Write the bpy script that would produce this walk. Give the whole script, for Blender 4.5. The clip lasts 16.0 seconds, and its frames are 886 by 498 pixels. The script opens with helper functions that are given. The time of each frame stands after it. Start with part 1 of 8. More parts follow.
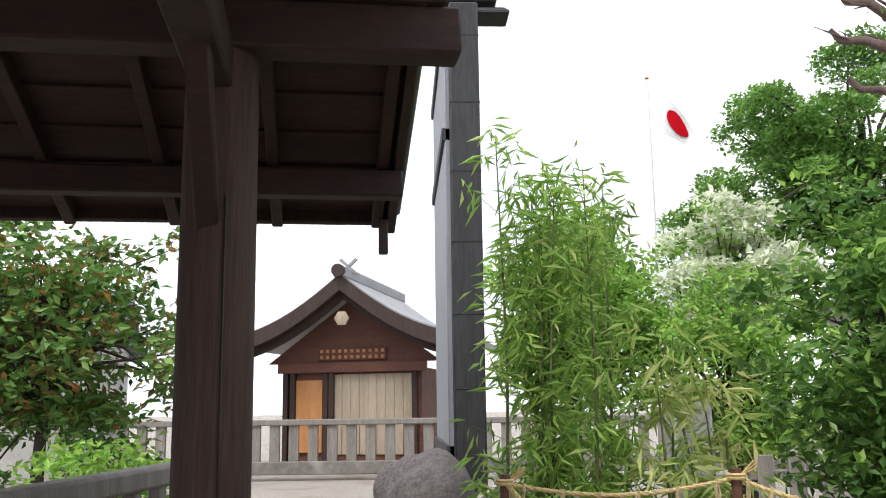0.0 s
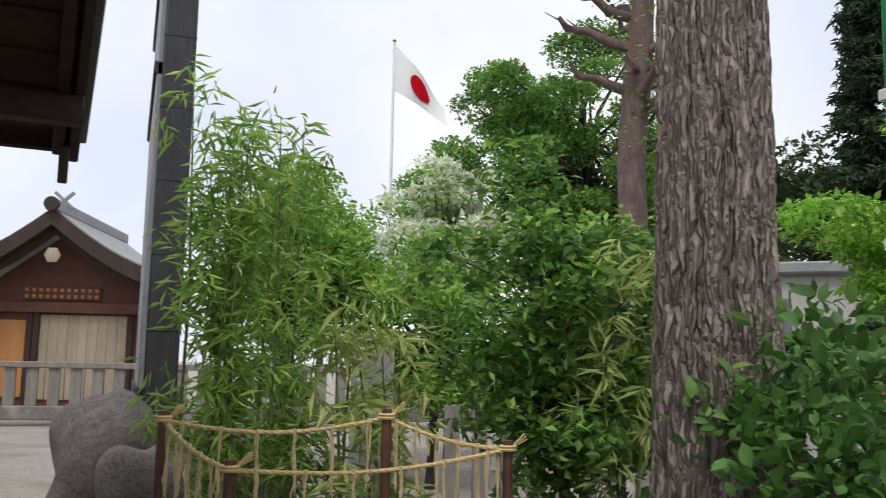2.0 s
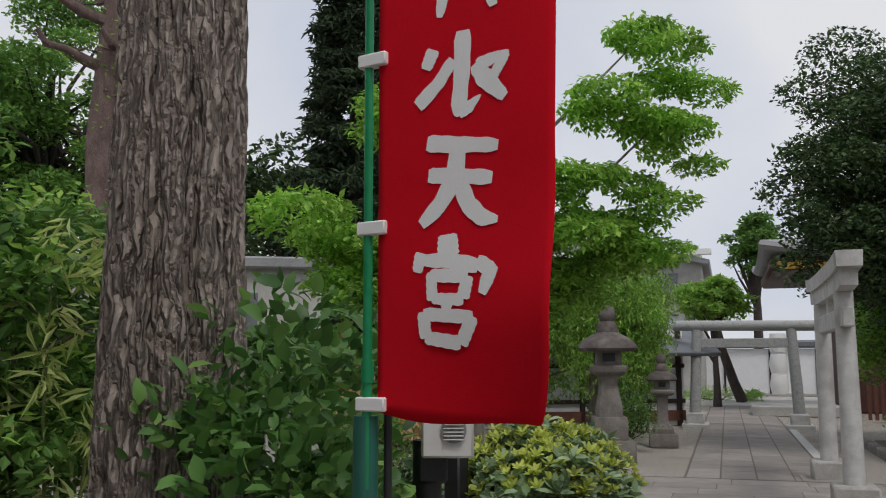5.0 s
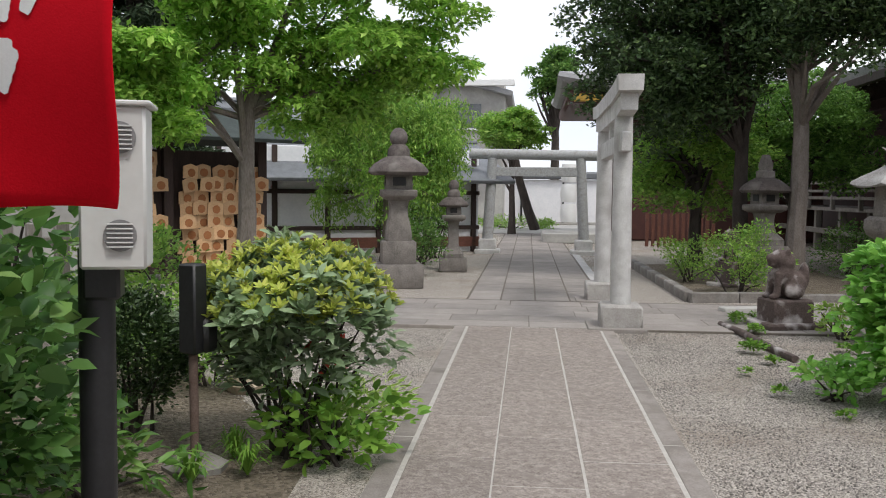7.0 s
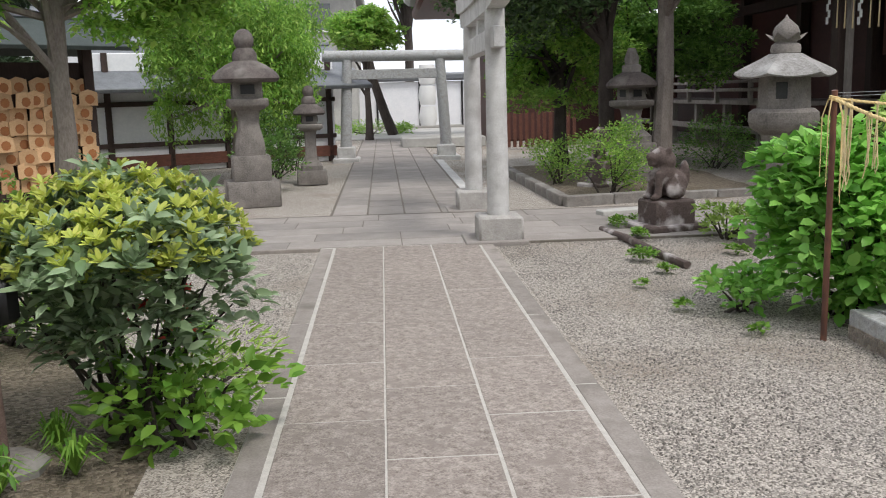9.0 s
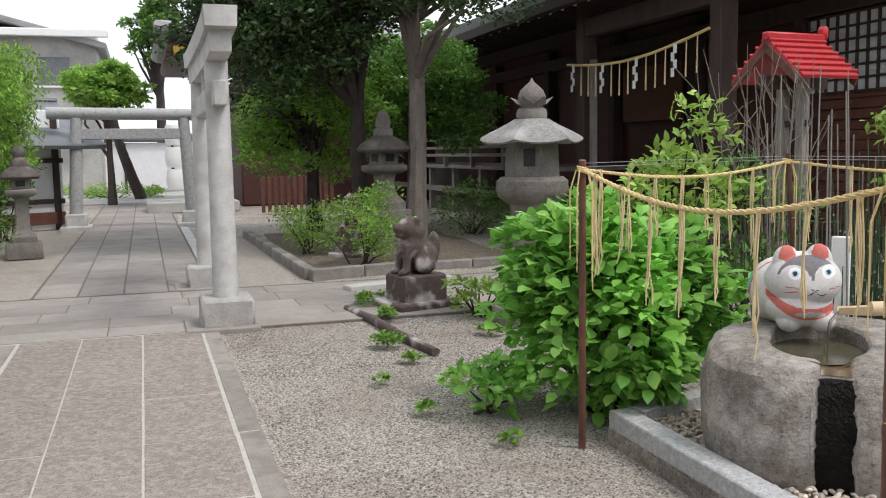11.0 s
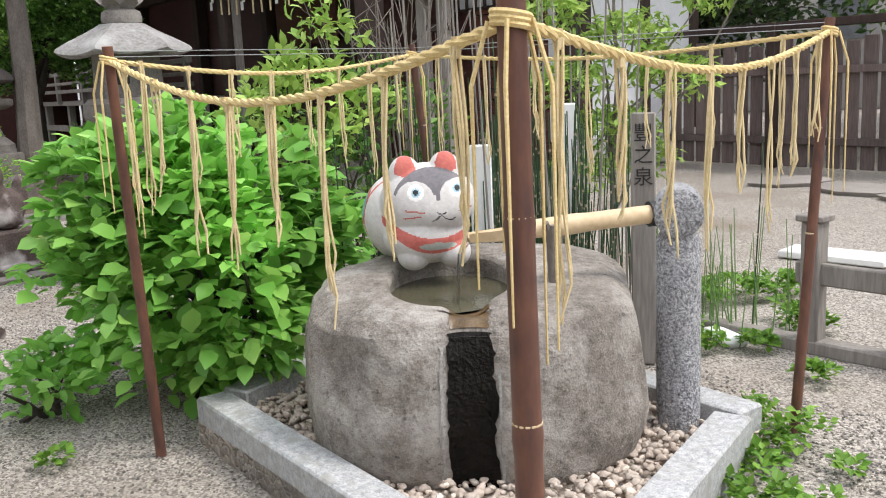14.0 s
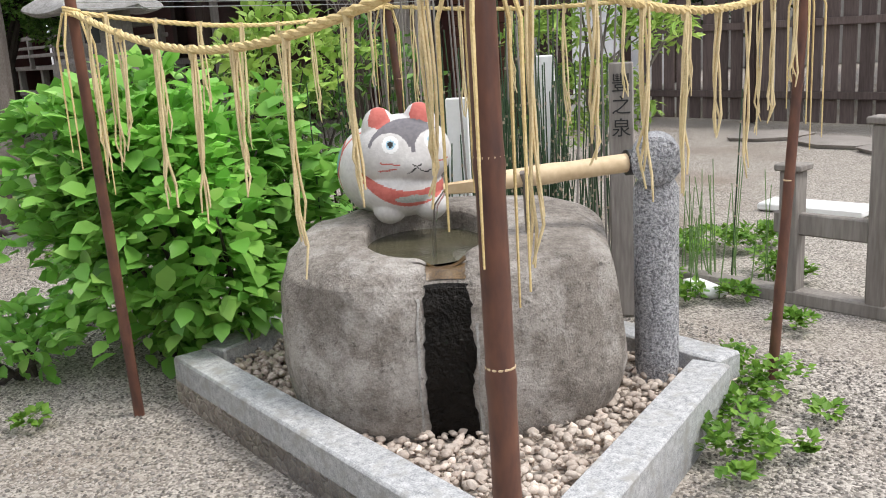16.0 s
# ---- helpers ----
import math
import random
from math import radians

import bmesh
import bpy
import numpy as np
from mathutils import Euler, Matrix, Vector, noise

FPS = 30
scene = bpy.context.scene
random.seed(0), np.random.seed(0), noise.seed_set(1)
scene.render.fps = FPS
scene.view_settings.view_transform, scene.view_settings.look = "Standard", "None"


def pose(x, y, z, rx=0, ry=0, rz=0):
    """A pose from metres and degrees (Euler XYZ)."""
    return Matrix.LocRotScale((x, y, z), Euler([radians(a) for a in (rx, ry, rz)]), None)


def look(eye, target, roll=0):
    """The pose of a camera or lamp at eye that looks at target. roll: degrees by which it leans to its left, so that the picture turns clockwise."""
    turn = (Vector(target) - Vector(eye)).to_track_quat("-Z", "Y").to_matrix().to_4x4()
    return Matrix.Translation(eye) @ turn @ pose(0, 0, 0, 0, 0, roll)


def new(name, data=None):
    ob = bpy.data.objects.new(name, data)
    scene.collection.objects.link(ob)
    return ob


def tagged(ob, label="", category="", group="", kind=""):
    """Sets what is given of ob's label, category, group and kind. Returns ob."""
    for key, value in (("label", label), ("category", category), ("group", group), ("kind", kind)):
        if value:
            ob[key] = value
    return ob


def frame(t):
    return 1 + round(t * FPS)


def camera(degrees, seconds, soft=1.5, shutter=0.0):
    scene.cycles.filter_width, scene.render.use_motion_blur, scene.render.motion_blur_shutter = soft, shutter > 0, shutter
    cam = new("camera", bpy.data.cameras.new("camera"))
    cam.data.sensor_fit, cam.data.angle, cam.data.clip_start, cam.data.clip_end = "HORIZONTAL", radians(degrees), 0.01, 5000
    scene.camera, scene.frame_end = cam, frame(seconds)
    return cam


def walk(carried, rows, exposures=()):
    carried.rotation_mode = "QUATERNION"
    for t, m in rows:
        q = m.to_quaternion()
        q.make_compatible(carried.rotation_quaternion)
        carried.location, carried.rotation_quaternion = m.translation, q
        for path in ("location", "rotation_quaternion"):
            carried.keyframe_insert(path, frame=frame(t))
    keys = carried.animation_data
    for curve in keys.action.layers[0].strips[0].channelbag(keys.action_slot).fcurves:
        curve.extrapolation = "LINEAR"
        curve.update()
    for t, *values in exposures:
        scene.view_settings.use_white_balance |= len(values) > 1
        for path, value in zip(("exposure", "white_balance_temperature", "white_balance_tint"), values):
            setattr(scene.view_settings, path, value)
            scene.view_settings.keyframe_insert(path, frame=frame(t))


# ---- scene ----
cam = camera(52.0, 16.0, soft=1.0, shutter=0.12)
PATH = [
    (0, (-0.279, -0.391, 1.595), (-0.186, 1.576, 1.942), -0.8),
    (0.5, (-0.296, -0.456, 1.623), (-0.195, 1.492, 2.062), -0.6),
    (1, (-0.266, -0.474, 1.612), (-0.128, 1.472, 2.055), -1.3),
    (1.5, (-0.176, -0.55, 1.591), (0.153, 1.387, 1.967), -0.2),
    (2, (-0.002, -0.535, 1.541), (0.644, 1.341, 1.791), 1.2),
    (2.5, (0.155, -0.399, 1.536), (1.134, 1.329, 1.768), 1.7),
    (3, (0.233, -0.284, 1.641), (1.553, 1.19, 1.933), 1.0),
    (3.2, (0.237, -0.273, 1.646), (1.61, 1.141, 1.986), 0.2),
    (5.3, (0.363, -0.134, 1.559), (1.993, 1.007, 1.757), 0.3),
    (5.5, (0.412, -0.115, 1.569), (2.108, 0.936, 1.707), 1.1),
    (6, (0.553, -0.176, 1.503), (2.306, 0.788, 1.481), -0.4),
    (6.5, (0.742, -0.175, 1.489), (2.508, 0.762, 1.433), 0.8),
    (7, (0.926, -0.158, 1.467), (2.712, 0.734, 1.342), 0.6),
    (7.5, (1.115, -0.067, 1.467), (2.932, 0.758, 1.331), -0.1),
    (8, (1.331, 0.061, 1.48), (3.162, 0.845, 1.303), -1.5),
    (8.2, (1.422, 0.116, 1.483), (3.254, 0.882, 1.241), -0.6),
    (10.3, (2.451, 0.39, 1.464), (4.42, 0.629, 1.208), -3.4),
    (10.5, (2.621, 0.343, 1.461), (4.599, 0.53, 1.236), -2.7),
    (11, (2.848, 0.18, 1.497), (4.834, 0.287, 1.285), -0.9),
    (11.5, (3.154, 0.154, 1.471), (5.142, 0.033, 1.291), -1.3),
    (12, (3.361, 0.097, 1.468), (5.324, -0.233, 1.272), -2.4),
    (12.5, (3.524, -0.106, 1.462), (5.479, -0.482, 1.276), -0.9),
    (13, (3.677, -0.273, 1.424), (5.628, -0.642, 1.185), -1.2),
    (13.5, (3.892, -0.343, 1.378), (5.806, -0.861, 1.119), -1.1),
    (14, (4.042, -0.411, 1.299), (5.929, -0.963, 0.932), -2.7),
    (14.5, (4.055, -0.459, 1.281), (5.917, -1.061, 0.87), -4.2),
    (15, (4.053, -0.433, 1.255), (5.927, -0.952, 0.789), -3.3),
    (15.5, (4.055, -0.436, 1.261), (5.927, -0.973, 0.804), -3.2),
    (16, (4.058, -0.438, 1.259), (5.92, -1.016, 0.809), -3.4),
]
walk(cam, [(t, look(eye, target, roll)) for t, eye, target, roll in PATH],
     exposures=[(0.0, 0.68), (0.4, 0.4), (1.0, 0.12), (1.6, 0.08), (2.3, 0.17), (3.0, 0.65), (3.4, 0.55), (5.3, -0.42), (6.2, -0.2), (7.0, 0.28), (8.2, 0.52), (10.3, 0.4), (11.5, 0.68), (12.5, 0.95), (13.5, 0.95), (16.0, 0.8)])

# ---- light: bright overcast spring day ----
SUN_UP, SUN_TURN = radians(58), radians(150)
world = bpy.data.worlds.new("overcast")
scene.world = world
world.use_nodes = True
wn, wl = world.node_tree.nodes, world.node_tree.links
sky = wn.new("ShaderNodeTexSky")
sky.sky_type, sky.sun_disc, sky.sun_elevation, sky.sun_rotation = "NISHITA", False, SUN_UP, SUN_TURN
gain = wn.new("ShaderNodeMix")
gain.data_type, gain.blend_type = "RGBA", "MULTIPLY"
gain.inputs[0].default_value = 1.0
gain.inputs[7].default_value = (0.10, 0.10, 0.10, 1)
wl.new(sky.outputs[0], gain.inputs[6])
coord, cloud, ramp = wn.new("ShaderNodeTexCoord"), wn.new("ShaderNodeTexNoise"), wn.new("ShaderNodeValToRGB")
cloud.inputs["Scale"].default_value, cloud.inputs["Detail"].default_value = 2.2, 5.0
wl.new(coord.outputs["Generated"], cloud.inputs["Vector"])
ramp.color_ramp.elements[0].position, ramp.color_ramp.elements[0].color = 0.3, (0.74, 0.80, 0.96, 1)
ramp.color_ramp.elements[1].position, ramp.color_ramp.elements[1].color = 0.62, (1.08, 1.08, 1.10, 1)
wl.new(cloud.outputs[0], ramp.inputs[0])
cover = wn.new("ShaderNodeMix")
cover.data_type = "RGBA"
cover.inputs[0].default_value = 0.86
wl.new(gain.outputs[2], cover.inputs[6])
wl.new(ramp.outputs[0], cover.inputs[7])
wl.new(cover.outputs[2], wn["Background"].inputs[0])
wn["Background"].inputs[1].default_value = 1.0
sun = new("sun", bpy.data.lights.new("sun", "SUN"))
sun.data.energy, sun.data.angle, sun.data.color = 1.5, radians(16), (1.0, 0.96, 0.9)
sun.matrix_world = look((0, 0, 30), (-math.sin(SUN_TURN) * -10, -10 * math.cos(SUN_TURN), 30 - 16), 0)

# ---- materials ----
def mat(name, a, b, scale=8.0, rough=0.8, bump=0.3, fine=None, metal=0.0, stain=None, stretch=(1, 1, 1), depth=0.01, vary=0.0, gloss=0.5):
    """A surface of two colours mixed by noise, with fine grain, stains and relief; vary: spread of value from object to object."""
    m = bpy.data.materials.new(name)
    m.use_nodes = True
    n, l = m.node_tree.nodes, m.node_tree.links
    p = n["Principled BSDF"]
    tc, mp = n.new("ShaderNodeTexCoord"), n.new("ShaderNodeMapping")
    mp.inputs["Scale"].default_value = stretch
    if vary:
        where, shift = n.new("ShaderNodeObjectInfo"), n.new("ShaderNodeVectorMath")
        l.new(tc.outputs["Object"], shift.inputs[0])
        l.new(where.outputs["Location"], shift.inputs[1])
        l.new(shift.outputs[0], mp.inputs["Vector"])
    else:
        l.new(tc.outputs["Object"], mp.inputs["Vector"])
    big, small = n.new("ShaderNodeTexNoise"), n.new("ShaderNodeTexNoise")
    big.inputs["Scale"].default_value, big.inputs["Detail"].default_value, big.inputs["Roughness"].default_value = scale, 6, 0.65
    small.inputs["Scale"].default_value, small.inputs["Detail"].default_value = fine or scale * 9, 4
    l.new(mp.outputs[0], big.inputs["Vector"])
    l.new(mp.outputs[0], small.inputs["Vector"])
    r = n.new("ShaderNodeValToRGB")
    r.color_ramp.elements[0].position, r.color_ramp.elements[0].color = 0.34, (*a, 1)
    r.color_ramp.elements[1].position, r.color_ramp.elements[1].color = 0.66, (*b, 1)
    mixf = n.new("ShaderNodeMix")
    mixf.inputs[0].default_value = 0.45
    l.new(big.outputs[0], mixf.inputs[2])
    l.new(small.outputs[0], mixf.inputs[3])
    l.new(mixf.outputs[0], r.inputs[0])
    colour = r.outputs[0]
    if stain:
        blot, edge, mx = n.new("ShaderNodeTexNoise"), n.new("ShaderNodeValToRGB"), n.new("ShaderNodeMix")
        blot.inputs["Scale"].default_value, blot.inputs["Detail"].default_value = scale * 0.35, 7
        l.new(mp.outputs[0], blot.inputs["Vector"])
        edge.color_ramp.elements[0].position, edge.color_ramp.elements[1].position = 0.52, 0.68
        l.new(blot.outputs[0], edge.inputs[0])
        mx.data_type = "RGBA"
        l.new(edge.outputs[0], mx.inputs[0])
        l.new(colour, mx.inputs[6])
        mx.inputs[7].default_value = (*stain, 1)
        colour = mx.outputs[2]
    if vary:
        info, hsv, rng = n.new("ShaderNodeObjectInfo"), n.new("ShaderNodeHueSaturation"), n.new("ShaderNodeMapRange")
        rng.inputs[3].default_value, rng.inputs[4].default_value = 1 - vary, 1 + vary
        l.new(info.outputs["Random"], rng.inputs[0])
        l.new(rng.outputs[0], hsv.inputs["Value"])
        l.new(colour, hsv.inputs["Color"])
        colour = hsv.outputs[0]
    l.new(colour, p.inputs["Base Color"])
    p.inputs["Roughness"].default_value, p.inputs["Metallic"].default_value = rough, metal
    p.inputs["Specular IOR Level"].default_value = gloss
    if bump:
        bp = n.new("ShaderNodeBump")
        bp.inputs["Strength"].default_value, bp.inputs["Distance"].default_value = bump, depth
        l.new(mixf.outputs[0], bp.inputs["Height"])
        l.new(bp.outputs[0], p.inputs["Normal"])
    return m


def leafy(name, a, b, c=None, rough=0.5, through_light=0.35):
    """Foliage: the colour runs from leaf to leaf between a and b (and now and then c), and part of the light passes through."""
    m = bpy.data.materials.new(name)
    m.use_nodes = True
    n, l = m.node_tree.nodes, m.node_tree.links
    p, out = n["Principled BSDF"], n["Material Output"]
    geo, r = n.new("ShaderNodeNewGeometry"), n.new("ShaderNodeValToRGB")
    r.color_ramp.elements[0].color, r.color_ramp.elements[1].color = (*a, 1), (*b, 1)
    if c:
        e = r.color_ramp.elements.new(0.86)
        e.color = (*b, 1)
        r.color_ramp.elements[2].color = (*c, 1)
    l.new(geo.outputs["Random Per Island"], r.inputs[0])
    tc, nz, hs = n.new("ShaderNodeTexCoord"), n.new("ShaderNodeTexNoise"), n.new("ShaderNodeHueSaturation")
    nz.inputs["Scale"].default_value = 1.7
    l.new(tc.outputs["Object"], nz.inputs["Vector"])
    rng = n.new("ShaderNodeMapRange")
    rng.inputs[1].default_value, rng.inputs[2].default_value, rng.inputs[3].default_value, rng.inputs[4].default_value = 0.3, 0.7, 0.7, 1.3
    l.new(nz.outputs[0], rng.inputs[0])
    l.new(rng.outputs[0], hs.inputs["Value"])
    l.new(r.outputs[0], hs.inputs["Color"])
    l.new(hs.outputs[0], p.inputs["Base Color"])
    p.inputs["Roughness"].default_value = rough
    p.inputs["Specular IOR Level"].default_value = 0.35
    tr, mx = n.new("ShaderNodeBsdfTranslucent"), n.new("ShaderNodeMixShader")
    l.new(hs.outputs[0], tr.inputs[0])
    mx.inputs[0].default_value = through_light
    l.new(p.outputs[0], mx.inputs[1])
    l.new(tr.outputs[0], mx.inputs[2])
    l.new(mx.outputs[0], out.inputs[0])
    return m


def gravelly(name, a, b, c, size=0.014, bump=0.8):
    """Loose stones: one colour a cell, darker joints, soil showing in patches."""
    m = bpy.data.materials.new(name)
    m.use_nodes = True
    n, l = m.node_tree.nodes, m.node_tree.links
    p = n["Principled BSDF"]
    tc, vo, ve, nz = n.new("ShaderNodeTexCoord"), n.new("ShaderNodeTexVoronoi"), n.new("ShaderNodeTexVoronoi"), n.new("ShaderNodeTexNoise")
    vo.inputs["Scale"].default_value = ve.inputs["Scale"].default_value = 1 / size
    ve.feature = "DISTANCE_TO_EDGE"
    nz.inputs["Scale"].default_value, nz.inputs["Detail"].default_value = 0.8, 8
    for k in (vo, ve, nz):
        l.new(tc.outputs["Object"], k.inputs["Vector"])
    sep, r = n.new("ShaderNodeSeparateColor"), n.new("ShaderNodeValToRGB")
    l.new(vo.outputs["Color"], sep.inputs[0])
    l.new(sep.outputs[0], r.inputs[0])
    r.color_ramp.elements[0].color, r.color_ramp.elements[1].color = (*a, 1), (*b, 1)
    soil, mx = n.new("ShaderNodeValToRGB"), n.new("ShaderNodeMix")
    soil.color_ramp.elements[0].position, soil.color_ramp.elements[1].position = 0.5, 0.72
    l.new(nz.outputs[0], soil.inputs[0])
    mx.data_type = "RGBA"
    fac = n.new("ShaderNodeMath")
    fac.operation, fac.inputs[1].default_value = "MULTIPLY", 0.75
    l.new(soil.outputs[0], fac.inputs[0])
    l.new(fac.outputs[0], mx.inputs[0])
    l.new(r.outputs[0], mx.inputs[6])
    mx.inputs[7].default_value = (*c, 1)
    l.new(mx.outputs[2], p.inputs["Base Color"])
    p.inputs["Roughness"].default_value = 0.9
    bp, hr = n.new("ShaderNodeBump"), n.new("ShaderNodeMapRange")
    hr.inputs[2].default_value = 0.25
    l.new(ve.outputs[0], hr.inputs[0])
    bp.inputs["Strength"].default_value, bp.inputs["Distance"].default_value = bump, size * 0.6
    l.new(hr.outputs[0], bp.inputs["Height"])
    l.new(bp.outputs[0], p.inputs["Normal"])
    return m


def furrowed(name):
    """Thick bark: long plates parted by dark cracks, with grey grain on the plates."""
    m = mat(name, (0.21, 0.168, 0.142), (0.45, 0.385, 0.34), 14, 0.95, 0.0, fine=70, stretch=(1, 1, 0.35))
    n, l = m.node_tree.nodes, m.node_tree.links
    p, tc = n["Principled BSDF"], n.new("ShaderNodeTexCoord")
    nz, mix, mp, vo, r, mx, bp = (n.new("ShaderNode" + k) for k in ("TexNoise", "VectorMath", "Mapping", "TexVoronoi", "ValToRGB", "Mix", "Bump"))
    nz.inputs["Scale"].default_value, nz.inputs["Detail"].default_value = 7.0, 5.0
    l.new(tc.outputs["Object"], nz.inputs["Vector"])
    sc = n.new("ShaderNodeVectorMath")
    sc.operation, sc.inputs[3].default_value = "SCALE", 0.07
    l.new(nz.outputs["Color"], sc.inputs[0])
    l.new(tc.outputs["Object"], mix.inputs[0])
    l.new(sc.outputs[0], mix.inputs[1])
    mp.inputs["Scale"].default_value = (30, 30, 5.0)
    l.new(mix.outputs[0], mp.inputs["Vector"])
    vo.feature, vo.inputs["Scale"].default_value = "DISTANCE_TO_EDGE", 1.0
    l.new(mp.outputs[0], vo.inputs["Vector"])
    r.color_ramp.elements[0].position, r.color_ramp.elements[0].color = 0.0, (0.46, 0.43, 0.41, 1)
    r.color_ramp.elements[1].position, r.color_ramp.elements[1].color = 0.28, (1, 1, 1, 1)
    l.new(vo.outputs[0], r.inputs[0])
    mx.data_type, mx.blend_type, mx.inputs[0].default_value = "RGBA", "MULTIPLY", 0.65
    old = p.inputs["Base Color"].links[0].from_socket
    l.new(old, mx.inputs[6])
    l.new(r.outputs[0], mx.inputs[7])
    l.new(mx.outputs[2], p.inputs["Base Color"])
    bp.inputs["Strength"].default_value, bp.inputs["Distance"].default_value = 1.0, 0.05
    l.new(r.outputs[0], bp.inputs["Height"])
    l.new(bp.outputs[0], p.inputs["Normal"])
    return m


def speckled(name, dark, pale, crust, pit):
    """Rough natural stone: broad tone, coarse grain, pale crust in patches and small dark pits."""
    m = mat(name, dark, pale, 4.0, 0.9, 0.0, fine=34)
    n, l = m.node_tree.nodes, m.node_tree.links
    p, tc = n["Principled BSDF"], n.new("ShaderNodeTexCoord")
    colour = p.inputs["Base Color"].links[0].from_socket
    tex = {}
    for key, sc, det, ro in (("crust", 3.6, 9.0, 0.72), ("pit", 42.0, 5.0, 0.7), ("grain", 150.0, 3.0, 0.6), ("lump", 13.0, 8.0, 0.68)):
        tex[key] = n.new("ShaderNodeTexNoise")
        tex[key].inputs["Scale"].default_value, tex[key].inputs["Detail"].default_value, tex[key].inputs["Roughness"].default_value = sc, det, ro
        l.new(tc.outputs["Object"], tex[key].inputs["Vector"])
    for key, lo, hi, tone, amount in (("crust", 0.49, 0.62, crust, 0.8), ("pit", 0.58, 0.68, pit, 0.7), ("grain", 0.5, 0.72, crust, 0.3), ("grain", 0.47, 0.30, pit, 0.3)):
        r, mx, k = n.new("ShaderNodeMapRange"), n.new("ShaderNodeMix"), n.new("ShaderNodeMath")
        r.inputs[1].default_value, r.inputs[2].default_value = lo, hi
        l.new(tex[key].outputs[0], r.inputs[0])
        k.operation, k.inputs[1].default_value = "MULTIPLY", amount
        l.new(r.outputs[0], k.inputs[0])
        mx.data_type = "RGBA"
        l.new(k.outputs[0], mx.inputs[0])
        l.new(colour, mx.inputs[6])
        mx.inputs[7].default_value = (*tone, 1)
        colour = mx.outputs[2]
    l.new(colour, p.inputs["Base Color"])
    ad, bp = n.new("ShaderNodeMix"), n.new("ShaderNodeBump")
    ad.inputs[0].default_value = 0.4
    l.new(tex["lump"].outputs[0], ad.inputs[2])
    l.new(tex["pit"].outputs[0], ad.inputs[3])
    bp.inputs["Strength"].default_value, bp.inputs["Distance"].default_value = 1.0, 0.035
    l.new(ad.outputs[0], bp.inputs["Height"])
    l.new(bp.outputs[0], p.inputs["Normal"])
    return m


GRAVEL = gravelly("gravel", (0.12, 0.104, 0.088), (0.60, 0.545, 0.485), (0.24, 0.19, 0.145), 0.0085, 0.6)
GARDEN = gravelly("garden_soil", (0.10, 0.078, 0.055), (0.3, 0.25, 0.19), (0.14, 0.115, 0.07), 0.02)
MORTAR_OLD = mat("sooty_joint", (0.10, 0.085, 0.07), (0.2, 0.175, 0.15), 14, 0.95, 0.3)
SLAB_EDGE = mat("border_stone", (0.20, 0.175, 0.155), (0.32, 0.285, 0.26), 9, 0.85, 0.4, fine=90, vary=0.12, stain=(0.17, 0.15, 0.13))
PEBBLE = mat("pale_pebble", (0.5, 0.39, 0.32), (0.8, 0.71, 0.62), 14, 0.75, 0.2, vary=0.3)
SLAB = mat("aggregate_slab", (0.13, 0.105, 0.09), (0.43, 0.375, 0.335), 28.0, 0.85, 1.0, fine=110, depth=0.012, vary=0.09, stain=(0.235, 0.2, 0.178))
SLAB_PLAIN = mat("smooth_slab", (0.225, 0.2, 0.182), (0.345, 0.315, 0.292), 3.0, 0.85, 0.4, fine=60, vary=0.13, stain=(0.22, 0.2, 0.185))
MORTAR = mat("mortar", (0.36, 0.34, 0.31), (0.54, 0.51, 0.47), 20, 0.9, 0.3)
GRANITE = mat("granite", (0.2, 0.205, 0.215), (0.6, 0.6, 0.6), 40, 0.7, 0.2, fine=190, stain=(0.32, 0.31, 0.29))
TORII = mat("torii_granite", (0.38, 0.365, 0.355), (0.66, 0.65, 0.64), 5, 0.8, 0.6, fine=110, depth=0.008, stain=(0.36, 0.34, 0.325))
OLD_TORII = mat("weathered_plinth", (0.27, 0.25, 0.235), (0.5, 0.48, 0.455), 6, 0.85, 0.6, fine=90, depth=0.012, stain=(0.2, 0.185, 0.17))
HAMMERED = mat("hammered_granite", (0.14, 0.14, 0.15), (0.6, 0.6, 0.62), 60, 0.85, 1.0, fine=120, depth=0.02)
ROCK = speckled("basin_rock", (0.14, 0.12, 0.102), (0.36, 0.32, 0.28), (0.5, 0.465, 0.43), (0.05, 0.043, 0.037))
WET = mat("wet_rock", (0.004, 0.0035, 0.003), (0.012, 0.01, 0.008), 16, 0.22, 1.0, fine=70, gloss=0.1, depth=0.03)
OLD_STONE = mat("weathered_stone", (0.12, 0.11, 0.1), (0.26, 0.235, 0.215), 5, 0.9, 0.7, fine=50, depth=0.012, stain=(0.32, 0.31, 0.29))
DARK_STONE = mat("dark_stone", (0.06, 0.052, 0.05), (0.17, 0.15, 0.145), 5, 0.9, 0.8, fine=40, depth=0.015)
LICHEN = mat("lichened_stone", (0.06, 0.043, 0.038), (0.135, 0.1, 0.09), 13, 0.9, 0.8, fine=60, stain=(0.5, 0.46, 0.45))
CONCRETE = mat("concrete", (0.36, 0.35, 0.33), (0.5, 0.49, 0.46), 1.5, 0.85, 0.2, stain=(0.28, 0.27, 0.26))
DARK_WOOD = mat("dark_wood", (0.025, 0.015, 0.012), (0.06, 0.036, 0.029), 6, 0.75, 0.4, stretch=(1, 1, 0.2))
EAVE_WOOD = mat("brown_wood", (0.022, 0.0105, 0.0085), (0.055, 0.027, 0.021), 5, 0.75, 0.4, stretch=(0.25, 1, 1))
